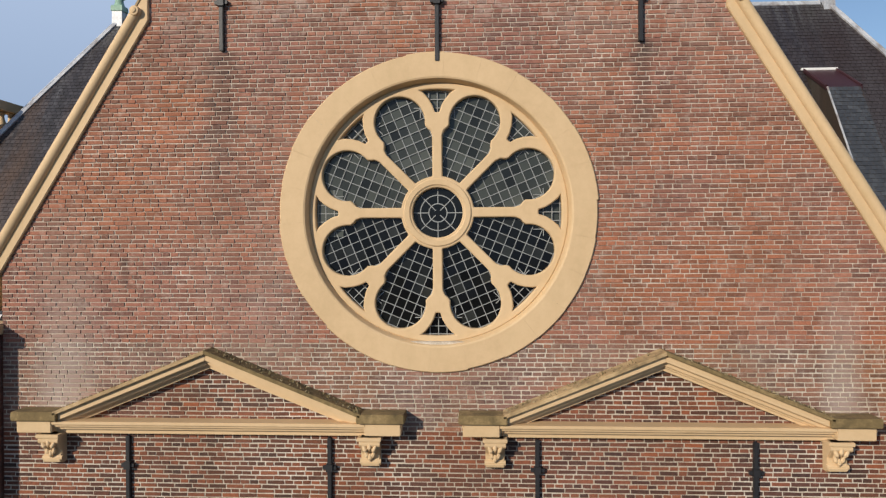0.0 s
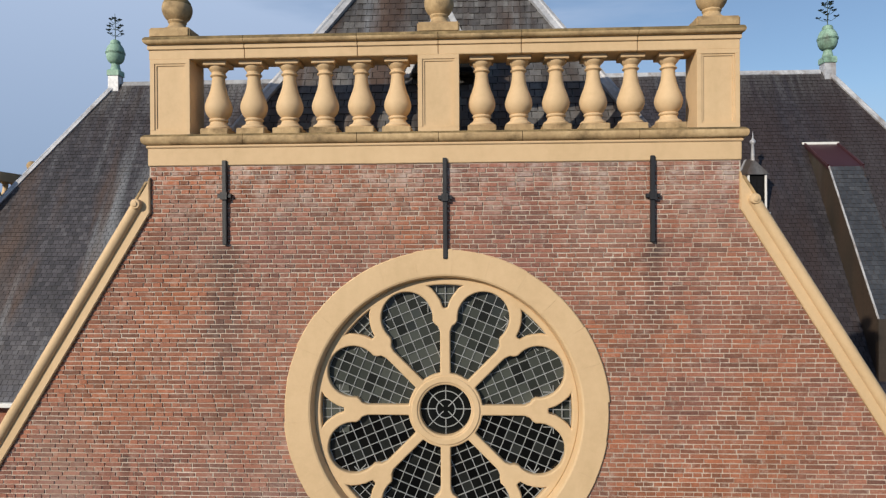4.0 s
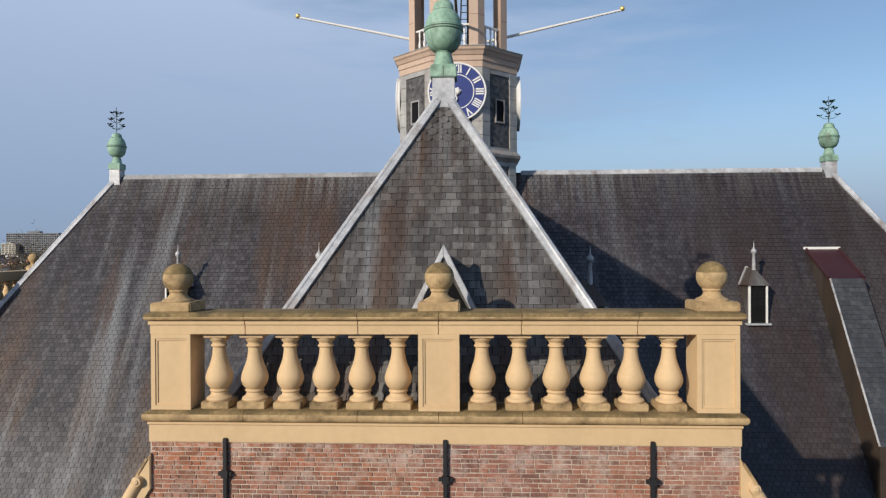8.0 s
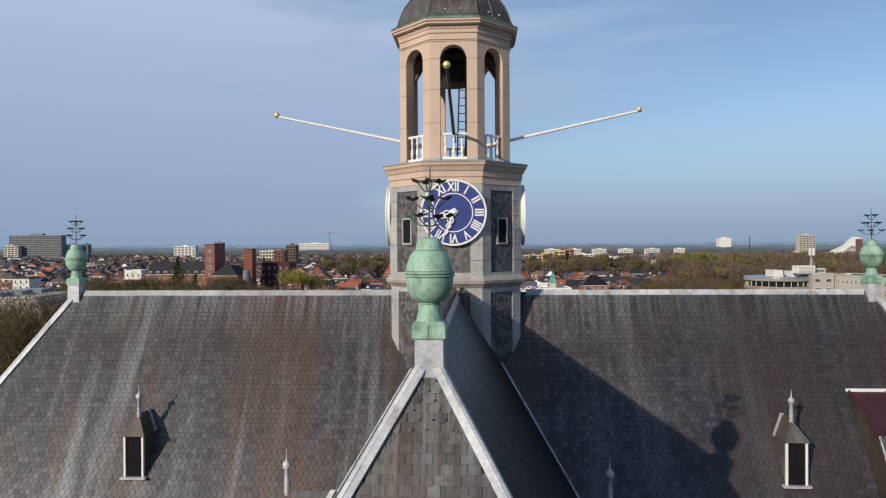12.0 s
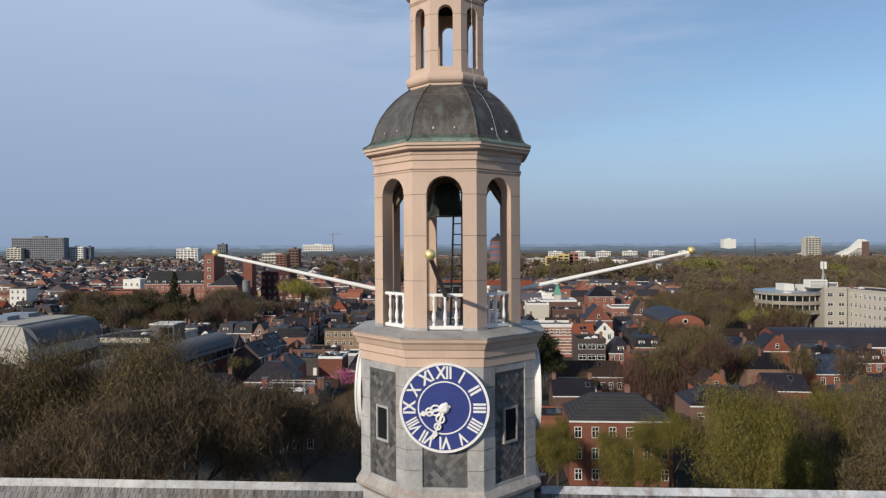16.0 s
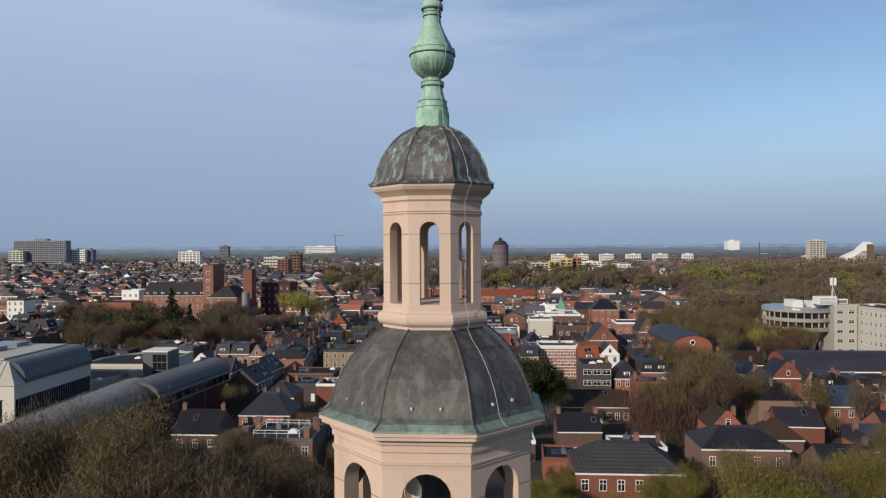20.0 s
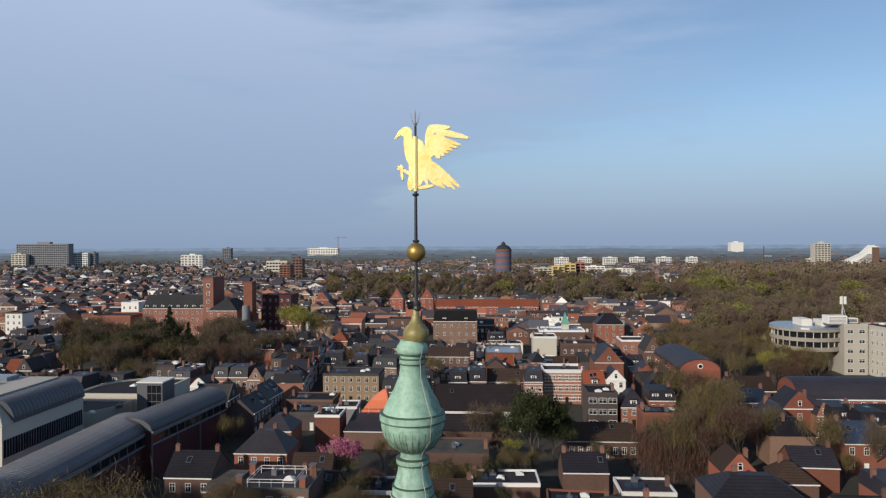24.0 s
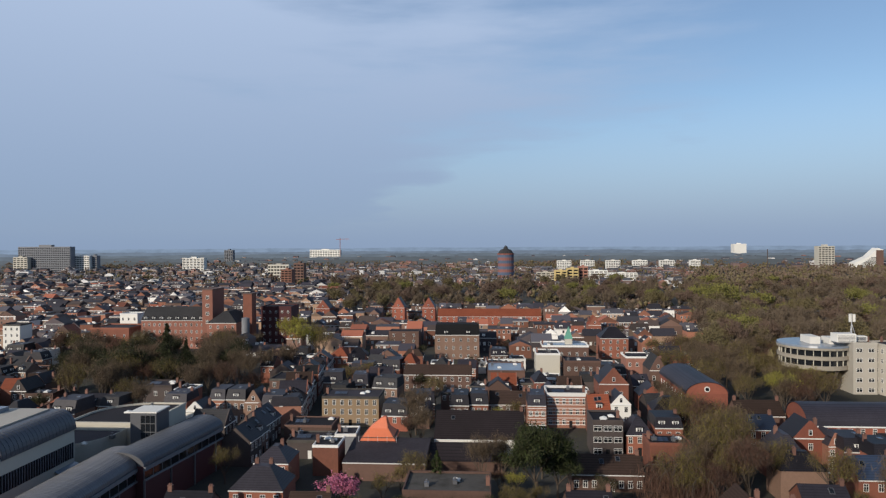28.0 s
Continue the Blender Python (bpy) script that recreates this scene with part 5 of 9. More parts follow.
# the picked bricks of the upper gable, each by itself
e = 0.0035
brick_me = []
for hw in (0.061, 0.128):
    hh = 0.028
    g = G().add([(-hw, 0.006, -hh), (hw, 0.006, -hh), (hw, 0.006, hh), (-hw, 0.006, hh), (-hw + e, -0.009, -hh + e), (hw - e, -0.009, -hh + e), (hw - e, -0.009, hh - e), (-hw + e, -0.009, hh - e)],
                [(4, 5, 6, 7), (0, 1, 5, 4), (1, 2, 6, 5), (2, 3, 7, 6), (3, 0, 4, 7)])
    brick_me.append((hw, mesh_of("brick", g, M["brick"])))
for x, z, hw, hh, d in NEARB:
    w0, me = brick_me[0 if hw < 0.09 else 1]
    part("brick", me, None, gable, at=TO @ Matrix.Translation((x, -d, z)) @ Matrix.Diagonal((hw / w0, 1, hh / 0.028, 1)))
# ---- the clock tower over the crossing ----
TX, TY = -0.2, 19.6
tower = thing("clock_tower", TX, TY, 24.0, "octagonal beige belfry tower with blue clock and green copper domes", "tower")
Z = lambda z: z - 24.0


def oct_(prof):
    return G().lathe([(r, Z(z)) for r, z in prof], 8, 0.0, True)


def face(k):
    """Turns a thing built for the front face (at -y) to face k of eight."""
    return Matrix.Rotation(k * math.pi / 4, 4, "Z")


T8 = math.tan(math.pi / 8)
part("shaft", oct_([(2.36, 23.9), (2.36, 28.4)]), M["slate_hung"], tower, "slate clad octagonal shaft")
part("string_course", oct_([(2.40, 28.28), (2.47, 28.36), (2.58, 28.46), (2.6, 28.56), (2.52, 28.66), (2.45, 28.74), (2.4, 28.76)]), M["lead_rust"], tower, "lead clad moulded string course")
part("clock_stage", oct_([(2.39, 28.7), (2.39, 32.0)]), M["slate_hung"], tower, "slate hung clock stage")
# lead strips at the corners and round the panels
for k in range(8):
    fm = face(k)
    for (z0, z1, A) in ((28.74, 31.98, 2.45), (23.9, 28.32, 2.41)):
        n = max(1, round((z1 - z0) / 0.55))
        for s in (-1, 1):
            xe = A * T8
            for j in range(n):
                a, b = z0 + (z1 - z0) * j / n, z0 + (z1 - z0) * (j + 1) / n
                part("corner_lead", G().box(*sorted((s * (xe - 0.43), s * (xe + 0.004))), -A, -A + 0.1, Z(a), Z(b) - 0.012), M["lead_dark"], tower, at=fm, bevel=0.008)
        part("panel_head", G().box(-xe + 0.43, xe - 0.43, -A + 0.01, -A + 0.1, Z(z1) - 0.2, Z(z1)), M["lead_dark"], tower, at=fm)
        part("panel_foot", G().box(-xe + 0.43, xe - 0.43, -A + 0.01, -A + 0.1, Z(z0), Z(z0) + 0.1), M["lead_dark"], tower, at=fm)
    # diamond slates of the panel
    g = G()
    q = 0.2
    for r in range(76):
        for c in range(-5, 6):
            x, z = (c + 0.5 * (r % 2)) * q, 24.1 + r * q * 0.5
            if abs(x) > 0.75 or z > 31.7 or 28.15 < z < 28.9:
                continue
            y = -2.39 if z > 28.5 else -2.36
            g.add([(x, y - 0.026, Z(z - q / 2)), (x + q / 2 - 0.004, y - 0.018, Z(z)), (x, y - 0.004, Z(z + q / 2)), (x - q / 2 + 0.004, y - 0.018, Z(z))], [(0, 1, 2, 3)])
    part("diamond_slates", g, M["slate_hung"], tower, "diamond pattern slates", kind="stuff", at=fm)
    if k % 2:
        win = part("window", G().box(-0.22, 0.22, -2.44, -2.36, Z(29.9), Z(30.75)), M["dark"], tower, "small dark window in a lead frame", at=fm)
        for (a, b, c, d) in ((-0.27, -0.215, 29.84, 30.81), (0.215, 0.27, 29.84, 30.81), (-0.215, 0.215, 30.75, 30.81), (-0.215, 0.215, 29.84, 29.905)):
            part("frame", G().box(a, b, -2.47, -2.4, Z(c), Z(d)), M["lead_dark"], win)
    else:
        # clock dial
        rx = Matrix.Translation((0, -2.56, Z(30.96))) @ Matrix.Rotation(math.pi / 2, 4, "X")
        clock = part("clock", G().lathe([(1.14, -0.12), (1.14, 0.03)], 64, m=rx), M["white"], tower, "blue clock dial with white Roman numerals", at=fm, smooth=True)
        ringg = lambda r0, r1: G().lathe([(r0, 0.0), (r0, 0.05), (r1, 0.05), (r1, 0.0), (r0, 0.0)], 64, caps=False, m=rx)
        part("dial", G().lathe([(1.12, 0.0), (1.12, 0.036)], 64, m=rx), M["blue"], clock, "blue enamel dial")
        part("rim", ringg(1.1, 1.165), M["white"], clock)
        part("inner_ring", ringg(0.655, 0.69), M["white"], clock)
        if k == 0:
            for i, txt in enumerate(("XII", "I", "II", "III", "IIII", "V", "VI", "VII", "VIII", "IX", "X", "XI")):
                cu = bpy.data.curves.new("numeral", "FONT")
                cu.body, cu.size, cu.align_x, cu.align_y, cu.extrude, cu.offset = txt, 0.44, "CENTER", "CENTER", 0.008, 0.012
                tmp = bpy.data.objects.new("numeral", cu)
                scene.collection.objects.link(tmp)
                me = bpy.data.meshes.new_from_object(tmp.evaluated_get(bpy.context.evaluated_depsgraph_get()))
                bpy.data.objects.remove(tmp)
                bpy.data.curves.remove(cu)
                me.materials.clear()
                me.materials.append(M["white"])
                wide = {"I": 0.8, "V": 0.72, "X": 0.72, "II": 0.9, "III": 0.85, "IIII": 0.75, "XII": 0.78, "VIII": 0.62, "VII": 0.75}.get(txt, 0.8)
                part("numeral", me, None, clock, at=rx @ Matrix.Rotation(-i * math.pi / 6, 4, "Z") @ Matrix.Translation((0, 0.89, 0.042)) @ Matrix.Diagonal((wide, 1.0, 1, 1)))
            def hand(length, ang, fat, lift):
                """A pierced hand: stem, two pairs of scrolls and a leaf-shaped tip."""
                mm = rx @ Matrix.Rotation(-ang, 4, "Z") @ Matrix.Translation((0, 0, lift))
                g = G().extrude([(-0.04, -0.16), (0.04, -0.16), (0.034, length * 0.5), (0.022, length * 0.72), (0.075, length * 0.82), (0.0, length), (-0.075, length * 0.82), (-0.022, length * 0.72), (-0.034, length * 0.5)], 0.0, 0.022, mm)
                for f_, k_ in ((0.34, 1.0), (0.58, 0.75)):
                    for s in (-1, 1):
                        pts = [mm @ Vector((s * fat * k_ * (0.2 + 0.9 * math.sin(t)), length * f_ + fat * k_ * math.cos(t), 0.014)) for t in [0.3 * j for j in range(11)]]
                        g.tube(pts, 0.026, 6)
                return g
            part("hour_hand", hand(0.68, radians(-105), 0.115, 0.06), M["white"], clock)
            part("minute_hand", hand(0.86, radians(200), 0.095, 0.09), M["white"], clock)
            part("hub", G().lathe([(0.12, 0.04), (0.135, 0.1), (0.08, 0.15)], 20, m=rx), M["white"], clock, smooth=True)

part("gallery_cornice", oct_([(2.42, 31.96), (2.46, 31.98), (2.46, 32.2), (2.5, 32.24), (2.5, 32.42), (2.54, 32.45), (2.6, 32.58), (2.66, 32.64), (2.68, 32.74)]), M["tower_paint"], tower, "beige moulded cornice")
part("gallery_deck", oct_([(2.70, 32.74), (2.71, 32.78), (2.1, 32.88)]), M["lead_dark"], tower, "grey lead gallery deck")
# belfry: eight panels with arched openings
A = 2.06
W8 = A * T8


def arch_loop(hw, z0, zs, n=10):
    return [(-hw, z0), (hw, z0)] + [(hw * math.cos(t), zs + hw * math.sin(t)) for t in [math.pi * i / n for i in range(n + 1)]]


def panels(A, thick, z0, z1, hw, zb, zs, name, label):
    for k in range(8):
        w = A * T8
        # open piers and head as one plate with an arched hole
        loops = [[(-w, Z(z0)), (w, Z(z0)), (w, Z(z1)), (-w, Z(z1))], [(x, Z(z)) for x, z in arch_loop(hw, zb, zs)]]
        if zb <= z0:
            o = arch_loop(hw, z0, zs)
            loops = [[(-w, Z(z0)), (-hw, Z(z0))] + [(x, Z(z)) for x, z in reversed(o[2:])] + [(hw, Z(z0)), (w, Z(z0)), (w, Z(z1)), (-w, Z(z1))]]
        p = plate(name, loops, thick, M["tower_paint"], tower, face(k) @ XZ @ Matrix.Translation((0, 0, -A + thick / 2)), label=label)
        # fine joints and mouldings
        yield k, p


for k, p in panels(2.06, 0.36, 32.86, 37.45, 0.48, 32.86, 36.52, "belfry_panel", "beige belfry wall with an arched opening"):
    fm = face(k)
    for z in (36.5, 35.4, 34.2):
        for s in (-1, 1):
            part("joint", G().box(*sorted((s * 0.485, s * (W8 + 0.0))), -2.064, -2.05, Z(z), Z(z) + 0.012), M["timber"], p)
    for s in (-1, 1):
        part("pier_foot", G().box(*sorted((s * 0.47, s * (W8 + 0.004))), -2.075, -1.8, Z(32.84), Z(32.96)), M["lead_dark"], p, "grey lead pier foot")
    for z, o in ((37.12, 0.025), (37.18, 0.04)):
        part("moulding", G().box(-W8 - 0.01, W8 + 0.01, -2.06 - o, -2.0, Z(z), Z(z) + 0.035), M["tower_paint"], p)
    # white balustrade in the opening
    rail = part("gallery_rail", G().box(-0.5, 0.5, -1.98, -1.88, Z(33.78), Z(33.86)), M["white"], p, "white turned balustrade", bevel=0.01)
    part("bottom_rail", G().box(-0.5, 0.5, -1.98, -1.88, Z(32.9), Z(33.0)), M["white"], rail, bevel=0.01)
    for x in (-0.3, 0.0, 0.3):
        part("baluster", G().lathe([(r, Z(33.0 + h)) for r, h in ((0.05, 0), (0.05, 0.04), (0.03, 0.08), (0.055, 0.16), (0.062, 0.22), (0.05, 0.32), (0.03, 0.42), (0.028, 0.5), (0.045, 0.6), (0.045, 0.66), (0.03, 0.7), (0.05, 0.75), (0.05, 0.79))], 10, cx=x, cy=-1.93), M["white"], rail, smooth=True)
    for part_ in p.children_recursive:
        if part_.parent == p:
            part_.matrix_basis = fm @ part_.matrix_basis
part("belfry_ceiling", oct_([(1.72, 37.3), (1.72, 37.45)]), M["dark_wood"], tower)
part("dome_cornice", oct_([(2.07, 37.4), (2.1, 37.42), (2.1, 37.54), (2.13, 37.57), (2.15, 37.66), (2.27, 37.68), (2.3, 37.7), (2.3, 37.76), (2.35, 37.78), (2.35, 37.86)]), M["tower_paint"], tower, "beige moulded cornice under the dome")
DOME = [(2.37, 37.86), (2.36, 37.89), (2.2, 37.98), (2.13, 38.08), (2.08, 38.25), (2.0, 38.5), (1.87, 38.78), (1.7, 39.04), (1.5, 39.28), (1.28, 39.48), (1.1, 39.62), (1.0, 39.68)]
part("dome", oct_(DOME[2:]), M["dome"], tower, "dark copper dome with green stains")
part("dome_rim", oct_(DOME[:4]), M["copper_rim"], tower, "green edged copper eaves of the dome")
for k in range(8):
    a = (k + 0.5) * math.pi / 4 - math.pi / 2
    c = 1 / math.cos(math.pi / 8)
    part("dome_rib", G().tube([(r * c * math.cos(a), r * c * math.sin(a), Z(z)) for r, z in DOME[1:]], 0.024, 6), M["dome"], tower, "dark copper rib", smooth=True)
    for x in (-0.28, 0.28):
        part("hook", G().box(x - 0.022, x + 0.022, -2.12, -2.04, Z(38.24), Z(38.29)), M["lead"], tower, at=face(k))
    part("seam", G().box(-1.5 * T8, 1.5 * T8, -1.515, -1.48, Z(39.26), Z(39.285)), M["dome"], tower, at=face(k))
# lantern
part("lantern_base", oct_([(1.02, 39.6), (1.07, 39.64), (1.07, 39.7), (1.12, 39.72), (1.165, 39.77), (1.18, 39.83), (1.175, 39.9), (1.14, 39.96), (1.08, 39.99), (1.07, 40.02), (1.07, 40.16)]), M["tower_paint"], tower, "beige moulded lantern base")
for k, p in panels(1.05, 0.2, 40.1, 42.35, 0.205, 40.14, 41.68, "lantern_panel", "beige lantern wall with a round headed opening"):
    for z in (41.62, 40.6):
        for s in (-1, 1):
            part("joint", G().box(*sorted((s * 0.21, s * 1.05 * T8)), -1.053, -1.04, Z(z), Z(z) + 0.01), M["timber"], p, at=face(k))
    for z in (42.05, 42.1):
        part("moulding", G().box(-1.05 * T8, 1.05 * T8, -1.075, -1.0, Z(z), Z(z) + 0.025), M["tower_paint"], p, at=face(k))
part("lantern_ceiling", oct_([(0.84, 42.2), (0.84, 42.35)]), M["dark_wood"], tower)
part("lantern_cornice", oct_([(1.05, 42.3), (1.09, 42.34), (1.09, 42.42), (1.16, 42.48), (1.24, 42.54), (1.28, 42.6), (1.29, 42.66)]), M["tower_paint"], tower, "beige moulded lantern cornice")
D2 = [(1.33, 42.66), (1.34, 42.69), (1.26, 42.74), (1.21, 42.84), (1.18, 43.0), (1.1, 43.22), (0.98, 43.44), (0.82, 43.66), (0.64, 43.83), (0.45, 43.94), (0.36, 43.98)]
part("upper_dome", oct_(D2), M["dome_green"], tower, "streaked green copper dome")
for k in range(8):
    a = (k + 0.5) * math.pi / 4 - math.pi / 2
    c = 1 / math.cos(math.pi / 8)
    part("dome_rib", G().tube([(r * c * math.cos(a), r * c * math.sin(a), Z(z)) for r, z in D2[1:]], 0.022, 6), M["dome_green"], tower, smooth=True)
part("spire_foot", oct_([(0.36, 43.95), (0.36, 44.32), (0.33, 44.34)]), M["verdigris"], tower, "green copper octagonal foot", bevel=0.01)
SP = [(0.345, 44.33), (0.345, 44.4), (0.325, 44.43), (0.315, 44.55), (0.29, 44.58), (0.265, 44.66), (0.235, 44.78), (0.22, 44.88), (0.25, 44.9), (0.26, 44.94), (0.25, 44.98), (0.19, 45.0), (0.19, 45.08), (0.24, 45.11), (0.36, 45.2), (0.46, 45.35), (0.49, 45.5), (0.48, 45.58), (0.51, 45.59), (0.51, 45.68), (0.46, 45.7), (0.4, 45.85), (0.29, 46.05), (0.21, 46.25), (0.185, 46.42), (0.2, 46.46), (0.2, 46.51), (0.185, 46.53), (0.19, 46.57), (0.235, 46.61), (0.248, 46.66), (0.235, 46.72), (0.2, 46.76), (0.18, 46.81)]
part("spire_urn", G().lathe([(r, Z(z)) for r, z in SP], 28), M["verdigris"], tower, "green copper urn spire", smooth=True)
for r, z in ((0.338, 44.42), (0.318, 44.565), (0.252, 44.9), (0.255, 44.985), (0.512, 45.582), (0.5, 45.69), (0.205, 46.445), (0.205, 46.525), (0.238, 46.605)):
    part("seam_ring", G().lathe([(r - 0.02, Z(z) - 0.012), (r + 0.004, Z(z) - 0.008), (r + 0.004, Z(z) + 0.008), (r - 0.02, Z(z) + 0.012)], 28), M["iron_green"], tower, smooth=True)
for k in range(30):
    a = k * math.pi / 15
    part("gadroon", G().tube([(r * math.cos(a), r * math.sin(a), Z(z)) for r, z in ((0.235, 45.11), (0.36, 45.2), (0.455, 45.34), (0.483, 45.46))], 0.006, 5, 0.004), M["verdigris_dark"], tower, smooth=True)
ca_, sa_ = math.cos(-0.9), math.sin(-0.9)      # the lightning conductor
cable = [(r + 0.035, z) for r, z in reversed(SP[3:-2:2])] + [(0.4, 44.2), (0.42, 44.0)] + [(r * 1.04 + 0.03, z) for r, z in reversed(D2[1:-1])] + [(1.35, 42.6), (1.18, 42.3), (1.17, 40.2), (1.3, 39.8), (1.25, 39.66)] + [(r * 1.05 + 0.03, z) for r, z in reversed(DOME[1:-2])]
part("lightning_cable", G().tube([(r * ca_, r * sa_, Z(z)) for r, z in cable], 0.006, 5), M["lead_dark"], tower, "thin grey lightning conductor", smooth=True)
CAP = [(0.18, 46.8), (0.203, 46.86), (0.203, 46.92), (0.18, 46.99), (0.12, 47.05), (0.08, 47.11), (0.055, 47.2), (0.045, 47.28)]
part("spire_cap", G().lathe([(r, Z(z)) for r, z in CAP], 24, cx=0.06), M["green_gold"], tower, "green stained gilded onion cap", smooth=True)
part("cap_collar", G().lathe([(0.05, Z(47.26)), (0.07, Z(47.29)), (0.06, Z(47.33)), (0.065, Z(47.38)), (0.04, Z(47.42))], 10, cx=0.08), M["iron"], tower, "dark iron collar")
vane = thing("weather_vane", TX + 0.07, TY, 47.36, "gilded bird weather vane on an iron rod", "weather vane")
V = lambda z: z - 47.3
part("rod", G().tube([(0, 0, V(47.3)), (0, 0, V(50.1))], 0.03, 8, 0.018), M["iron"], vane, "dark iron rod")
part("rod_ball", G().lathe([(0.15 * math.sin(t), V(48.11) - 0.15 * math.cos(t)) for t in [0.1 + 0.2 * i for i in range(16)]], 20), M["old_gold"], vane, "gilded ball", smooth=True)
for z in (47.98, 48.26, 48.98):
    part("collar", G().lathe([(0.045, V(z)), (0.055, V(z) + 0.02), (0.045, V(z) + 0.04)], 12), M["iron"], vane)
part("sleeve", G().tube([(0, 0, V(49.05)), (0, 0, V(49.9))], 0.042, 10), M["gold"], vane, "gilded sleeve", smooth=True)
tp = G()
for a in (0, 1.57, 3.14, 4.71):
    tp.tube([(0, 0, V(50.05)), (0.04 * math.cos(a), 0.04 * math.sin(a), V(50.13)), (0.075 * math.cos(a), 0.075 * math.sin(a), V(50.27))], 0.012, 5, 0.004)
tp.tube([(0, 0, V(50.03)), (0, 0, V(50.33))], 0.015, 5, 0.004)
part("crown_tip", tp, M["lead_dark"], vane, "forked metal tip")
# the bird: overlapping beaten-metal leaves in one sheet
bird = G()


def leaf_(x, z, length, width, ang, thick=0.03, tip=0.35, n=14):
    """A leaf-shaped plate from (x, z) outwards at ang degrees in the xz plane."""
    thick += 0.0017 * (len(bird.v) // (2 * n))
    c, s = math.cos(radians(ang)), math.sin(radians(ang))
    o = []
    for i in range(n):
        t = 2 * math.pi * i / n
        u = (1 - math.cos(t)) / 2
        w = math.sin(t) / 2 * width * (1 - tip * (u - 0.35))
        o.append((x + (u * length) * c - w * s, z + (u * length) * s + w * c))
    bird.extrude(o, -thick / 2, thick / 2, XZ)


def plume(x0, z0, x1, z1, width, tip=0.2):
    leaf_(x0, z0, math.hypot(x1 - x0, z1 - z0), width, math.degrees(math.atan2(z1 - z0, x1 - x0)), 0.03, tip)


plume(0.02, 49.12, 0.06, 49.86, 0.29)                   # breast and body
plume(0.22, 49.22, 0.02, 49.84, 0.26)
plume(-0.07, 49.45, -0.13, 50.04, 0.16, 0.1)            # neck
plume(-0.05, 49.95, -0.24, 49.99, 0.17, 0.1)            # head
plume(-0.2, 50.0, -0.325, 49.86, 0.075, 1.1)            # hooked beak
plume(0.2, 49.66, 0.24, 50.08, 0.14, 0.0)               # shoulder of the wing
plume(0.14, 49.54, 0.44, 49.98, 0.2, 0.1)
plume(0.18, 50.02, 0.84, 49.86, 0.1, 0.2)               # flight feathers, fanned
plume(0.2, 50.05, 0.55, 50.03, 0.08, 0.2)
for i in range(6):
    q = i / 5
    plume(0.2 + 0.02 * i, 49.93 - 0.06 * i, 0.72 - 0.33 * q, 49.75 - 0.19 * q, 0.068, 0.05)
plume(0.06, 49.5, 0.36, 49.24, 0.17, 0.2)               # tail, fanned
for i in range(5):
    q = i / 4
    plume(0.12 + 0.03 * i, 49.34 + 0.045 * i, 0.38 + 0.32 * q, 49.12 - 0.03 * q - (0.03 if i % 2 else 0), 0.072, 0.05)
plume(-0.02, 49.36, -0.08, 49.06, 0.15)                 # thighs
plume(-0.06, 49.3, -0.21, 49.4, 0.05, 0.1)              # raised leg
plume(-0.2, 49.22, -0.22, 49.44, 0.045, 0.1)
for dx, dz in ((-0.07, 0.0), (-0.06, 0.05), (0.0, 0.07), (0.04, 0.04)):
    plume(-0.22, 49.4, -0.22 + dx, 49.4 + dz, 0.035)
plume(0.12, 49.36, 0.2, 49.12, 0.06, 0.1)               # standing leg
plume(0.04, 49.1, 0.3, 49.14, 0.06, 0.1)
bird.v = [(x, y, V(z)) for x, y, z in bird.v]
part("bird", bird, M["gold"], vane, "polished gilded bird", bevel=0.006)

# ---- flagpoles and bell ----
for (dx, dy) in ((-1, 0), (1, 0), (0, -1)):
    tip, foot = Vector((TX + dx * 7.03, TY + dy * 7.0, 34.92)), Vector((TX + dx * 1.2, TY + dy * 1.2, 33.66))
    fp = thing("flagpole", foot.x, foot.y, foot.z, "white wooden flagpole with a gilded ball resting on the gallery rail", "flagpole", "tower flagpoles")
    part("pole", G().tube([(0, 0, 0), tip - foot], 0.065, 10, 0.045), M["white"] if dx else M["timber"], fp, smooth=True)
    e = tip - foot
    part("pole_ball", G().lathe([(0.11 * math.sin(t), e.z + 0.05 - 0.11 * math.cos(t)) for t in [0.1 + 0.3 * i for i in range(11)]], 14, cx=e.x, cy=e.y), M["gold"], fp, "gilded ball", smooth=True)
bell = thing("bell", TX - 0.05, TY, 36.0, "large dark bronze bell hung in the belfry", "bell")
part("bell_body", G().lathe([(0.6, 0.0), (0.58, 0.06), (0.48, 0.2), (0.41, 0.5), (0.38, 0.75), (0.31, 0.9), (0.13, 0.97)], 28), M["bronze"], bell, smooth=True)
part("yoke", G().box(-1.65, 1.65, -0.12, 0.12, 0.98, 1.22), M["timber"], bell)
part("post", G().box(0.42, 0.56, 0.1, 0.24, -3.1, 1.4), M["timber"], bell)
lad = thing("ladder", TX + 0.22, TY - 0.55, 32.86, "narrow wooden ladder inside the belfry", "ladder")
for x in (-0.15, 0.15):
    part("stile", G().tube([(x, 0, 0), (x + 0.12, 0.5, 4.3)], 0.03, 6), M["timber"], lad)
for i in range(14):
    q = (i + 0.5) / 14
    part("rung", G().tube([(-0.15 + 0.12 * q, 0.5 * q, 4.3 * q), (0.15 + 0.12 * q, 0.5 * q, 4.3 * q)], 0.018, 5), M["timber"], lad)
# diagonal braces in the belfry corners
for k in range(8):
    a = (k + 0.5) * math.pi / 4
    c, s = math.cos(a), math.sin(a)
    part("brace", G().tube([(1.9 * c, 1.9 * s, Z(36.2)), (1.1 * c, 1.1 * s, Z(37.3))], 0.09, 6), M["timber"], tower)
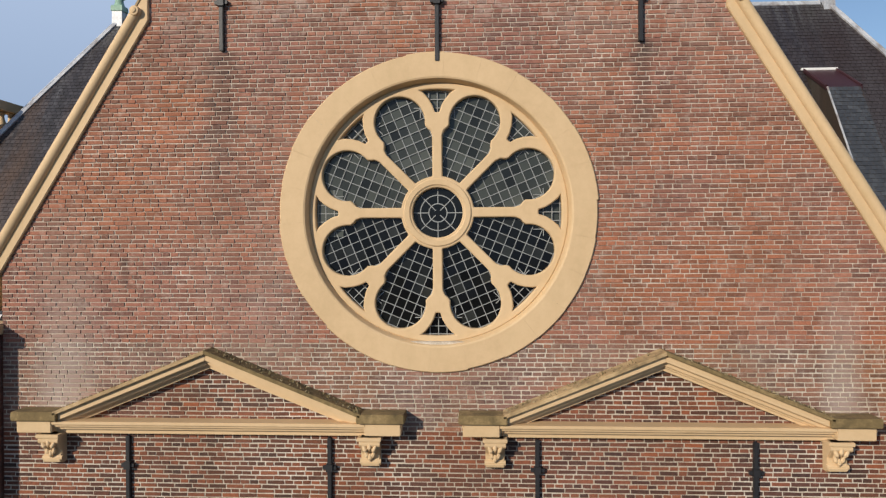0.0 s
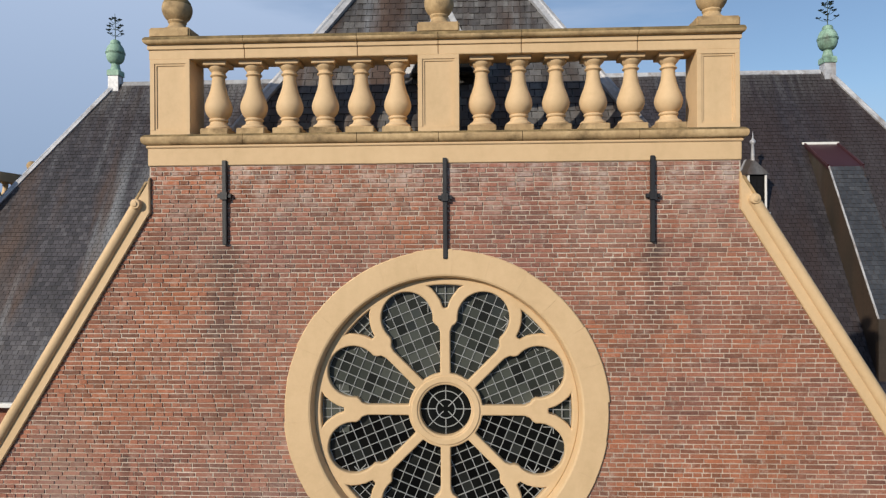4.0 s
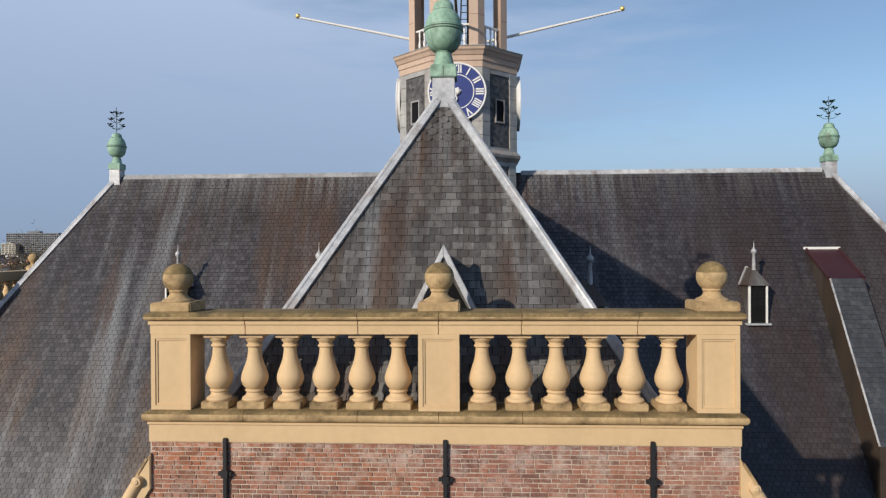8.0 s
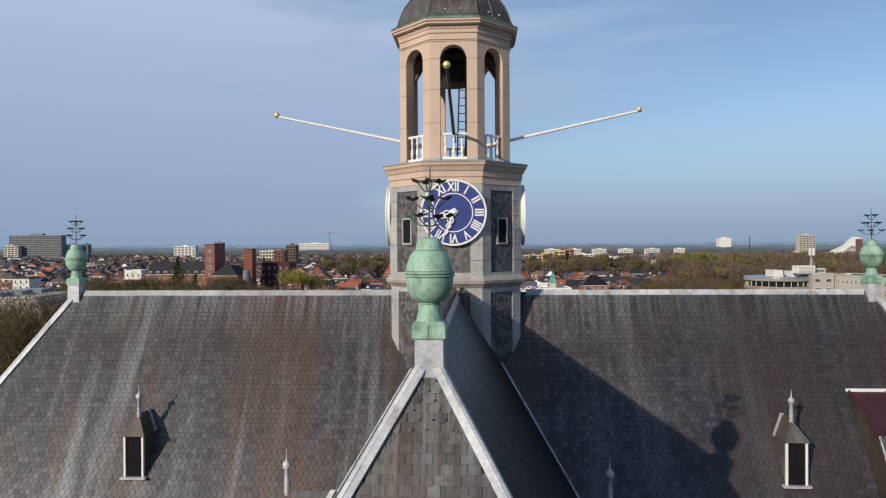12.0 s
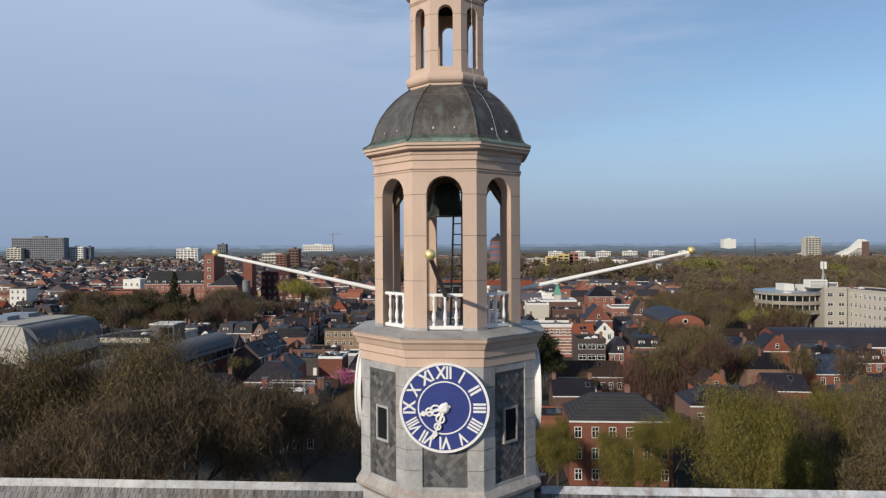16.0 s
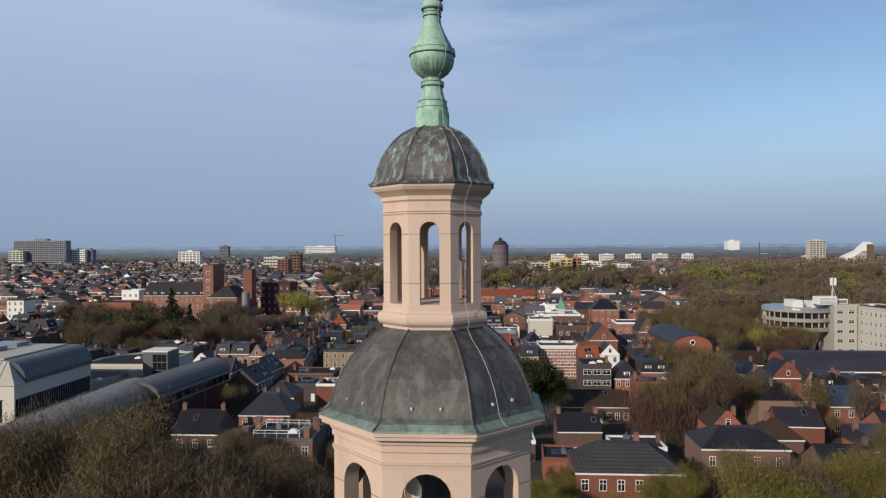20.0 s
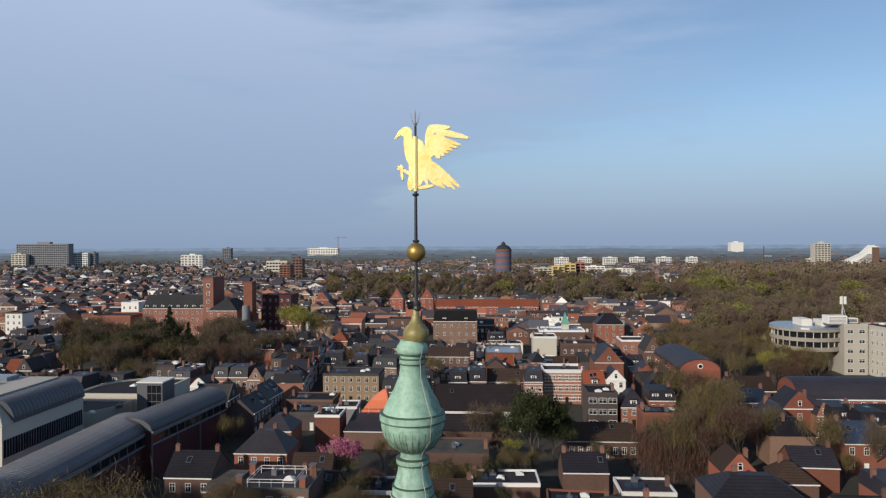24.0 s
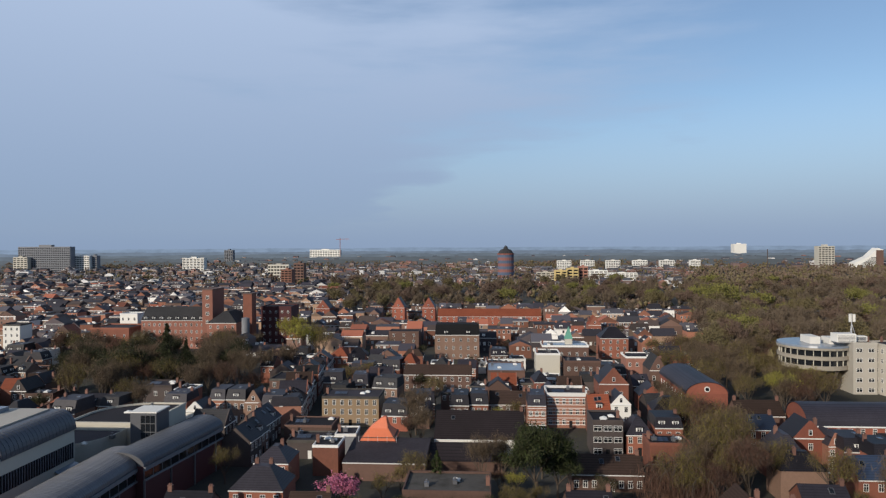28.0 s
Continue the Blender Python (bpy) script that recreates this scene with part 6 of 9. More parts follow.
# ---- the town: materials ----
def town(name, c, lo=0.65, hi=1.35, rough=0.85, **kw):
    kw = {**dict(pieces="object", spread=0.35, relief=0.15, dist=0.03), **kw}
    return weathered(name, spread3(c, lo, hi), 0.12, 1.6, rough, **kw)


TW = {"grey": town("grey_concrete", (0.17, 0.175, 0.19), 0.85, 1.15), "tan": town("tan_brick", (0.259, 0.18, 0.108), 0.85, 1.15), "brown": town("brown_brick", (0.118, 0.066, 0.05)), "buff": town("buff_brick", (0.2, 0.122, 0.088)),
      "orange": town("orange_brick", (0.205, 0.074, 0.046)), "red": town("red_brick", (0.235, 0.072, 0.044)), "sand": town("sand_cladding", (0.27, 0.24, 0.195), 0.85, 1.1), "office": town("office_cladding", (0.41, 0.38, 0.33), 0.9, 1.1), "chimney": town("chimney_brick", (0.165, 0.083, 0.062), 0.7, 1.3), "school": town("school_brick", (0.255, 0.105, 0.073), 0.8, 1.2), "redwhite": town("banded_brick", (0.238, 0.108, 0.072)),
      "white": town("white_render", (0.70, 0.68, 0.63), 0.9, 1.08), "dark": town("dark_brick", (0.0612, 0.0468, 0.0432)), "pinkish": town("pink_render", (0.346, 0.158, 0.115)),
      "cream": town("cream_cladding", (0.46, 0.43, 0.365), 0.85, 1.1), "wine": town("wine_red_brick", (0.072, 0.0202, 0.0216), 0.8, 1.2), "yellow": town("yellow_render", (0.55, 0.42, 0.18), 0.9, 1.1)}
TR = {"oldblack": town("old_dark_tiles", (0.021, 0.0155, 0.0165), 0.7, 1.5, rows=2.6), "slate": town("town_slate", (0.0235, 0.0215, 0.0275), 0.5, 1.8, 0.5, rows=2.6), "bitumen": town("roofing_felt", (0.0215, 0.0185, 0.022), 0.6, 2.2), "oldtile": town("brown_tiles", (0.042, 0.026, 0.02), 0.7, 1.5, rows=2.6),
      "greytile": town("grey_tiles", (0.04, 0.039, 0.041), 0.6, 1.5, rows=2.6), "redtile": town("red_tiles", (0.216, 0.0612, 0.0324), 0.75, 1.25, rows=2.6), "bluetile": town("blue_glazed_tiles", (0.0252, 0.036, 0.0612), 0.7, 1.6, 0.3, rows=2.6),
      "black": town("black_tiles", (0.013, 0.013, 0.0144), rows=2.6), "concrete": town("gravel_roof", (0.085, 0.078, 0.07), 0.6, 1.4, stain=(0.04, 0.036, 0.03), stain_amount=0.7, stain_scale=0.3, stain_stretch=(1, 1, 1)), "glassroof": town("grey_glazed_roof", (0.17, 0.20, 0.24), 0.8, 1.25, 0.25),
      "zincdark": town("dark_zinc_roof", (0.06, 0.064, 0.076), 0.8, 1.25, 0.45, metal=0.2),
      "zinc": town("grey_zinc_roof", (0.115, 0.117, 0.128), 0.75, 1.3, 0.45, metal=0.2)}
for k_ in ("slate", "oldblack", "bitumen", "oldtile", "greytile", "redtile", "black", "concrete"):
    TR[k_].node_tree.nodes["Principled BSDF"].inputs["Specular IOR Level"].default_value = 0.2
TWHITE = town("white_woodwork", (0.72, 0.71, 0.68), 0.85, 1.05)


def window_mesh(w, h, bars=True):
    """One joined piece: a frame with recessed panes."""
    us = [-w / 2, -w / 2 + 0.09] + ([-0.035, 0.035] if bars else []) + [w / 2 - 0.09, w / 2]
    ws = [0, 0.09, h * 0.62, h * 0.62 + 0.07, h - 0.09, h]
    g, at_ = G(), {}
    def v(x, y, z):
        k = (round(x, 4), y, round(z, 4))
        if k not in at_:
            at_[k] = len(g.v)
            g.v.append((x, y, z))
        return at_[k]
    panes = []
    for i in range(len(us) - 1):
        for j in range(len(ws) - 1):
            a, b, c, d = us[i], us[i + 1], ws[j], ws[j + 1]
            if i % 2 and j % 2:
                g.f += [(v(a, -0.06, c), v(a, -0.01, c), v(b, -0.01, c), v(b, -0.06, c)), (v(b, -0.06, c), v(b, -0.01, c), v(b, -0.01, d), v(b, -0.06, d)),
                        (v(b, -0.06, d), v(b, -0.01, d), v(a, -0.01, d), v(a, -0.06, d)), (v(a, -0.06, d), v(a, -0.01, d), v(a, -0.01, c), v(a, -0.06, c))]
                panes.append(len(g.f))
                g.f.append((v(a, -0.01, c), v(b, -0.01, c), v(b, -0.01, d), v(a, -0.01, d)))
            else:
                g.f.append((v(a, -0.06, c), v(b, -0.06, c), v(b, -0.06, d), v(a, -0.06, d)))
    a, b, c, d = us[0], us[-1], ws[0], ws[-1]
    for p, q in (((a, c), (b, c)), ((b, c), (b, d)), ((b, d), (a, d)), ((a, d), (a, c))):
        g.f.append((v(p[0], 0.06, p[1]), v(q[0], 0.06, q[1]), v(q[0], -0.06, q[1]), v(p[0], -0.06, p[1])))
    me = mesh_of("window", g, TWHITE)
    me.materials.append(M["pane"])
    for k in panes:
        me.polygons[k].material_index = 1
    return me


WIN = {(1.1, 1.7): window_mesh(1.1, 1.7), (0.9, 1.4): window_mesh(0.9, 1.4, False), (2.2, 1.5): window_mesh(2.2, 1.5), (1.3, 1.2): window_mesh(1.3, 1.2)}
chim_me = mesh_of("chimney", G().box(-0.4, 0.4, -0.3, 0.3, -1.2, 1.0).box(-0.46, 0.46, -0.36, 0.36, 1.0, 1.12).box(-0.28, -0.08, -0.1, 0.1, 1.12, 1.45).box(0.08, 0.28, -0.1, 0.1, 1.12, 1.45), TW["chimney"])
dorm_body = G().box(-0.85, 0.85, 0, 1.9, 0, 1.35)
dorm_me = mesh_of("dormer", dorm_body, TWHITE)
dormroof_me = mesh_of("dormer_roof", G().box(-1.0, 1.0, -0.15, 2.0, 1.35, 1.5), TR["bitumen"])
sky_me = mesh_of("roof_light", G().box(-0.5, 0.5, -0.7, 0.7, 0, 0.12).box(-0.4, 0.4, -0.6, 0.6, 0.12, 0.13), TR["zinc"])
sky_me.materials.append(M["pane"])
for f_ in list(sky_me.polygons)[6:]:
    f_.material_index = 1
lantern_me = mesh_of("roof_light", G().box(-0.8, 0.8, -0.8, 0.8, 0, 0.3).add([(-0.8, -0.8, 0.3), (0.8, -0.8, 0.3), (0.8, 0.8, 0.3), (-0.8, 0.8, 0.3), (0, 0, 0.7)], [(0, 1, 4), (1, 2, 4), (2, 3, 4), (3, 0, 4)]), TWHITE)
unit_me = mesh_of("vent_unit", G().box(-0.6, 0.6, -0.45, 0.45, 0, 0.8).box(-0.66, 0.66, -0.5, 0.5, 0.8, 0.86).lathe([(0.16, 0.86), (0.16, 1.3), (0.24, 1.32), (0.24, 1.4)], 8), TR["zinc"])
solar_me = mesh_of("solar_panel", G().box(-0.6, 0.6, -0.9, 0.9, 0.28, 0.33).box(-0.5, -0.42, -0.8, 0.8, -0.05, 0.28).box(0.42, 0.5, -0.8, 0.8, -0.05, 0.28), TR["bluetile"])


def roof_geo(kind, w, d, h, rh):
    """Roof over the box x -w/2..w/2, y 0..d, eaves at h; returns the roof and the gable wall pieces."""
    r, gw = G(), G()
    o, t = 0.25, 0.14
    x0, x1, y0, y1 = -w / 2 - o * 0.3, w / 2 + o * 0.3, -o, d + o
    if kind == "gable":
        s = [(y0, h - 0.1), (d / 2, h + rh), (y1, h - 0.1), (y1, h - 0.1 + t), (d / 2, h + rh + t), (y0, h - 0.1 + t)]
        r.extrude(s, x0, x1, YZ)
        gw.extrude([(0.02, h), (d - 0.02, h), (d / 2, h + rh - 0.05)], -w / 2 + 0.02, w / 2 - 0.02, YZ)
    elif kind == "front":
        s = [(x0, h - 0.1), (0, h + rh), (x1, h - 0.1), (x1, h - 0.1 + t), (0, h + rh + t), (x0, h - 0.1 + t)]
        r.extrude(s, 0.18, y1, XZ)
        gw.extrude([(-w / 2, h), (w / 2, h), (0.25, h + rh + 0.2), (-0.25, h + rh + 0.2)], 0.0, 0.3, XZ)
        gw.extrude([(-w / 2 + 0.02, h), (w / 2 - 0.02, h), (0, h + rh - 0.05)], 0.3, d - 0.02, XZ)
    elif kind == "flat":
        r.box(x0 + 0.2, x1 - 0.2, 0.25, d - 0.25, h - 0.2, h + 0.03)
        for b in ((x0, x1, -0.1, 0.22, h - 0.35, h + rh), (x0, x1, d - 0.2, d + 0.1, h - 0.35, h + rh), (x0, x0 + 0.3, 0.22, d - 0.2, h - 0.35, h + rh), (x1 - 0.3, x1, 0.22, d - 0.2, h - 0.35, h + rh)):
            gw.box(*b)
    elif kind == "mono":
        r.extrude([(y0, h - 0.05), (y1, h + rh), (y1, h + rh + t), (y0, h - 0.05 + t)], x0, x1, YZ)
        gw.extrude([(0.02, h), (d - 0.02, h), (d - 0.02, h + rh - 0.1)], -w / 2 + 0.02, w / 2 - 0.02, YZ)
    elif kind in ("hip", "mansard"):
        i = min(w, d) * (0.42 if kind == "hip" else 0.2)
        p = [(x0, y0, h), (x1, y0, h), (x1, y1, h), (x0, y1, h), (x0 + i, y0 + i, h + rh), (x1 - i, y0 + i, h + rh), (x1 - i, y1 - i, h + rh), (x0 + i, y1 - i, h + rh)]
        if kind == "mansard":
            p[4:] = [(x0 + 0.35, y0 + rh * 0.45, h + rh), (x1 - 0.35, y0 + rh * 0.45, h + rh), (x1 - 0.35, y1 - 0.3, h + rh), (x0 + 0.35, y1 - 0.3, h + rh)]
        r.add(p, [(0, 1, 5, 4), (1, 2, 6, 5), (2, 3, 7, 6), (3, 0, 4, 7), (4, 5, 6, 7), (3, 2, 1, 0)])
    return r, gw


def house(x, y, ang, w, d, h, roof, rh, wall, rmat, storeys, cols, label, dormers=0, chimneys=1, wide=0, category="house", name="house", trim=True, group=""):
    ob = thing(name, x, y, GZ, label, category, group, ang)
    rg = random.Random(int(x * 7 + y * 13))
    rf, gw = roof_geo(roof, w, d, h, rh)
    body = G().box(-w / 2, w / 2, 0, d, 0, h)
    if roof != "flat":
        body.add(gw.v, gw.f)
    part("wall", body, TW[wall], ob)
    part("roof", rf, TR[rmat], ob)
    if roof == "flat":
        part("parapet", gw, TWHITE if trim and int(x * 3 + y) % 2 == 0 else (TR["concrete"] if int(x + y) % 2 else TW[wall]), ob, "roof parapet edge")
    elif trim:
        part("gutter", G().box(-w / 2 - 0.08, w / 2 + 0.08, -0.33, -0.02, h - 0.28, h - 0.06), TWHITE, ob, "white eaves gutter")
    if wall == "redwhite":
        for s in range(1, int(h)):
            part("stone_band", G().box(-w / 2 - 0.01, w / 2 + 0.01, -0.025, 0.1, s * 1.0, s * 1.0 + 0.16), TWHITE, ob)
    if storeys and cols:
        size = (2.2, 1.5) if wide else ((1.1, 1.7) if w / cols > 1.6 else (0.9, 1.4))
        sh = (h - 0.4) / storeys
        for s in range(storeys):
            for c in range(cols):
                if s == 0 and group == "town houses":      # hidden by the rows in front
                    continue
                if s == 0 and c == cols // 2 and y < 260:
                    part("door", G().box(-0.5, 0.5, -0.04, 0.06, 0.05, 2.2), TR["black"] if rg.random() < 0.5 else TWHITE, ob, at=Matrix.Translation((-w / 2 + (c + 0.5) * w / cols, 0, 0)))
                    continue
                part("window", WIN[size], None, ob, at=Matrix.Translation((-w / 2 + (c + 0.5) * w / cols, 0.0, s * sh + min(0.9, sh - size[1] - 0.15))))
        if roof == "front" and rh > 2.2:
            part("window", WIN[(0.9, 1.4)], None, ob, at=Matrix.Translation((0, 0.0, h + rh * 0.15)))
    for i in range(dormers):
        xx = -w / 2 + (i + 0.5) * w / dormers
        run = {"gable": d / 2 / rh, "mansard": 0.45, "hip": 0.42 * min(w, d) / rh}.get(roof, 1.0)
        m = Matrix.Translation((xx, 0.5 * run, h + 0.45))
        dm = part("dormer", dorm_me, None, ob, "white dormer", at=m)
        part("dormer_roof", dormroof_me, None, dm)
        part("window", WIN[(1.3, 1.2)], None, dm, at=Matrix.Translation((0, -0.02, 0.08)))
    if y < 330 and roof == "flat":
        for i in range(rg.choice((1, 2, 2, 3))):
            part(*rg.choice((("roof_light", lantern_me), ("vent_unit", unit_me))), None, ob, at=pose((rg.random() - 0.5) * (w - 3), d * rg.uniform(0.25, 0.8), h + 0.03, 0, 0, rg.choice((0, 90))))
        part("chimney", chim_me, None, ob, at=Matrix.Translation((rg.choice((-1, 1)) * (w / 2 - 0.6), d * rg.uniform(0.3, 0.7), h + 0.7)))
        if w > 8 and y < 260 and trim:
            for i in range(3):
                part("solar_panel", solar_me, None, ob, at=pose(-w * 0.3 + i * 1.3, d * 0.45, h + 0.06, 14, 0, 0))
    elif y < 330 and roof in ("gable", "mansard") and w > 5 and rg.random() < 0.75:
        run, tilt = (d / 2 + 0.25, math.degrees(math.atan2(rh + 0.1, d / 2 + 0.25))) if roof == "gable" else (0, 0)
        for i in range(rg.choice((1, 1, 2))):
            k = rg.uniform(0.6, 0.75)
            at = pose((rg.random() - 0.5) * (w - 2.5), -0.25 + k * run, h - 0.1 + k * (rh + 0.1) + 0.15, tilt, 0, 0) if roof == "gable" else pose((rg.random() - 0.5) * (w - 2.5), d * rg.uniform(0.45, 0.7), h + rh, 0, 0, 0)
            part("roof_light", sky_me, None, ob, at=at)
    for i in range(chimneys):
        if roof in ("gable", "front", "mansard", "hip"):
            xx = (-w / 2 + 0.6 + i * (w - 1.2) / max(1, chimneys - 1)) if chimneys > 1 else rg.choice((-1, 1)) * (w / 2 - 0.6)
            yy, zz = (d / 2, h + rh) if roof == "gable" else (d * 0.6, h + rh * (0.6 if roof == "front" else 0.95))
            part("chimney", chim_me, None, ob, at=Matrix.Translation((xx if roof != "hip" else xx * 0.3, yy, zz)))
    return ob


house(-42.9, 222.3, 0.0, 17.8, 12, 9, "flat", 0.4, "tan", "bitumen", 3, 7, "tan brick apartment block with a flat roof")
house(-73.0, 246.6, 0.0, 7.0, 14, 9.5, "flat", 0.4, "brown", "bitumen", 3, 2, "brown brick building with a flat roof and blank side")
house(-80.3, 224.9, 0.0, 6.3, 9, 7.5, "mansard", 3, "buff", "slate", 2, 3, "buff brick town house with dark mansard and dormer", dormers=1)
house(-74.1, 223.5, 0.0, 5.1, 9, 7, "front", 3.5, "buff", "slate", 2, 2, "narrow town house with a dark gabled roof")
house(-66.7, 219.3, 0.0, 6.8, 10, 7, "mansard", 3, "redwhite", "slate", 2, 3, "red and white banded brick town house", dormers=1)
house(-86.2, 224.7, 0.0, 5.0, 9, 7.5, "mansard", 3, "redwhite", "slate", 2, 2, "red brick town house with a blue slate mansard", dormers=1)
house(-51.2, 203.6, 0.0, 13.7, 10, 5, "flat", 0.3, "brown", "bitumen", 1, 3, "low brick workshop with a dark flat roof")
house(-49.7, 166.6, 0.0, 8.1, 9, 6.3, "hip", 3, "orange", "slate", 2, 3, "orange brick house with a dark hipped roof")
house(-39.6, 177.0, 0.0, 6.3, 8, 7.3, "flat", 0.3, "orange", "bitumen", 1, 0, "orange brick blank walled block")
house(-24.8, 174.0, 0.0, 19.8, 15, 4.5, "mono", 1.6, "brown", "bitumen", 1, 0, "long low brick shed with a dark felt roof")
house(-2.3, 191.1, 0.0, 23.7, 18, 5.5, "gable", 5.3, "white", "oldblack", 1, 5, "low white walled hall under a large dark roof")
house(-6.5, 181.0, 0.0, 20.0, 8.0, 2.9, "mono", 2.2, "brown", "oldblack", 1, 0, "low brick lean-to hall with a dark felt roof", chimneys=0, trim=False)
house(27.1, 169.9, 0.0, 16.1, 10, 4, "gable", 3, "brown", "oldtile", 1, 8, "long low almshouse with a brown tiled roof")
house(-8.3, 150.8, 0.0, 17.9, 12, 6.0, "flat", 0.5, "brown", "concrete", 1, 4, "flat roofed building with a grey gravel roof", trim=False)
house(-47.0, 148.8, 0.0, 11.2, 9, 6.5, "hip", 3.8, "orange", "slate", 2, 4, "brick house with a dark slate roof", chimneys=2)
house(24.0, 224.0, 0.0, 12.3, 11, 10, "flat", 0.8, "redwhite", "bitumen", 3, 6, "red and white striped brick double town house")
house(14.4, 218.8, 0.0, 5.5, 10, 8, "mansard", 3, "redwhite", "slate", 2, 3, "brick town house with grey mansard and white dormer", dormers=1)
house(-9.0, 222.3, 0.0, 5.9, 10, 7, "mansard", 3, "brown", "slate", 2, 3, "brick town house with dark mansard roof and dormers", dormers=1)
house(-3.0, 223.7, -0.0, 5.7, 10, 7, "mansard", 3.2, "orange", "slate", 2, 3, "brick town house with black roof and dormer", dormers=1)
house(6.0, 228.4, 0.0, 11.7, 10, 6.0, "gable", 3.2, "brown", "oldtile", 2, 5, "brick terrace with a brown tiled roof")
house(32.6, 216.7, 0.0, 6.4, 9, 7.2, "gable", 3.8, "orange", "redtile", 2, 3, "brick house with a red tiled roof and white dormer", dormers=1)
house(38.8, 216.6, 0.0, 5.7, 10, 9.2, "front", 2.6, "white", "slate", 3, 2, "white rendered gabled house")
house(41.2, 242.2, 0.0, 9.6, 12, 10, "front", 5, "orange", "slate", 2, 2, "tall brick gabled house behind")
house(31.4, 195.3, 0.0, 7.9, 11, 9.4, "flat", 0.5, "dark", "bitumen", 3, 3, "dark grey brick house with white window bands", wide=1)
house(40.0, 197.0, 0.0, 7.2, 9, 5.6, "hip", 4, "orange", "slate", 2, 3, "brick house with a steep dark pyramid roof", dormers=1)
house(48.1, 199.2, 0.0, 7.2, 9, 7, "mansard", 2.6, "orange", "slate", 2, 3, "brick house with flat dormers and a dark mansard", dormers=2)
house(44.6, 183.8, 0.0, 10.0, 8, 7, "flat", 0.4, "orange", "bitumen", 1, 0, "orange brick annex with a blank wall")
house(70.2, 176.7, 0.0, 7.2, 11, 6.5, "hip", 4.5, "orange", "slate", 2, 2, "brick house with a dark hipped roof and rooflights")
house(82.1, 161.9, 0.0, 9.1, 10, 6.5, "gable", 3.6, "orange", "bluetile", 2, 3, "brick house with a blue glazed tile roof", chimneys=2)
house(80.3, 189.5, 0.0, 8.2, 9, 7.5, "front", 4, "red", "slate", 2, 1, "red gabled brick house")
house(84.8, 186.1, 0.0, 3.6, 8, 6.5, "front", 3, "redwhite", "slate", 2, 2, "small red brick house with white dormers", dormers=1)
house(87.8, 181.7, 0.0, 6.4, 9, 6.5, "mansard", 3, "orange", "slate", 2, 3, "brick house with a black mansard and white dormer", dormers=1)
house(91.1, 175.1, 0.0, 6.4, 9, 7, "mansard", 3, "orange", "slate", 2, 3, "brick house with grey mansard and white trim", dormers=1)
house(73.8, 202.3, 0.0, 7.8, 9, 6, "gable", 3, "orange", "bluetile", 2, 3, "brick house with a shiny blue tiled roof")
house(79.0, 217.4, 0.0, 13.5, 9, 6, "gable", 3.6, "brown", "oldtile", 1, 0, "long house with a brown tiled roof", chimneys=2)
house(6.6, 282.1, 0.0, 14.6, 20, 6.5, "flat", 0.4, "brown", "glassroof", 1, 1, "brick hall with a flat glazed roof")
house(24.1, 296.2, 0.0, 9.7, 12, 11, "flat", 0.5, "cream", "bitumen", 1, 0, "pale rendered blank end wall building")
house(34.3, 325.3, 0.0, 20.8, 14, 10, "flat", 0.5, "brown", "glassroof", 2, 6, "brick school building with a blue grey glazed roof")
house(37.7, 290.7, 0.0, 14.6, 12, 9, "flat", 0.4, "brown", "bitumen", 2, 5, "brick building with dark flat roof")
house(-19.9, 274.0, 0.0, 26.1, 10, 6.5, "gable", 3, "brown", "oldtile", 2, 9, "long brick terrace with a brown tiled roof", chimneys=4)
house(-16.0, 348.6, 0.0, 21.7, 11, 12, "mansard", 5, "buff", "black", 3, 6, "beige brick building with a black roof and white dormers", dormers=2)
house(-46.3, 378.4, 0.0, 16.2, 12, 9.5, "flat", 0.4, "brown", "bitumen", 3, 3, "brown brick block with a flat roof")
house(-0.6, 491.3, 0.0, 72.1, 9, 6.2, "gable", 5, "red", "redtile", 2, 16, "long brick terrace with an orange red tiled roof", chimneys=6)
house(-65.0, 494.0, 0.0, 8.9, 12, 12, "front", 7, "red", "slate", 3, 2, "red brick villa with a steep gable")
house(-43.5, 494.2, 0.0, 9.2, 12, 12, "front", 7, "red", "slate", 3, 2, "red brick villa with a steep gable")
house(-126.0, 520.0, 0.0, 10.5, 14, 9, "front", 6, "red", "slate", 2, 1, "red brick gabled building with a dark roof")
house(-174.4, 378.0, 0.0, 36.0, 14, 15.6, "gable", 6.9, "school", "greytile", 4, 12, "brick school wing with grey roof and dormers", dormers=8)
house(-144.0, 371.0, 0.0, 16.2, 25, 15.0, "hip", 5.6, "school", "greytile", 4, 4, "brick school wing with a grey hipped roof")
house(-208.9, 375.0, 0.0, 22.0, 20, 11.2, "flat", 0.6, "orange", "bitumen", 2, 4, "orange brick box building with a flat roof")
house(-209.8, 396.5, 0.0, 10.5, 10, 17.0, "flat", 0.5, "white", "glassroof", 4, 3, "pale blue glazed block behind the brick box", category="building")
house(-190.5, 374.0, 0.0, 9.0, 6, 8.5, "flat", 0.4, "white", "bitumen", 2, 3, "low white annex between the brick buildings")
house(-259.3, 366.3, 0.0, 9.7, 10, 14, "flat", 0.5, "white", "bitumen", 4, 3, "white painted four storey house")
house(-100.4, 231.0, 0.0, 6.1, 8, 9, "flat", 0.3, "orange", "bitumen", 2, 2, "small brick house with a flat roof")
house(-87.5, 211.1, 0.0, 6.3, 8, 7.0, "front", 2.6, "white", "slate", 2, 1, "white gabled house front")
house(-98.1, 220.6, 0.0, 7.3, 9, 7.4, "mansard", 2.5, "orange", "slate", 2, 3, "brick house with dark mansard and white windows", dormers=1)
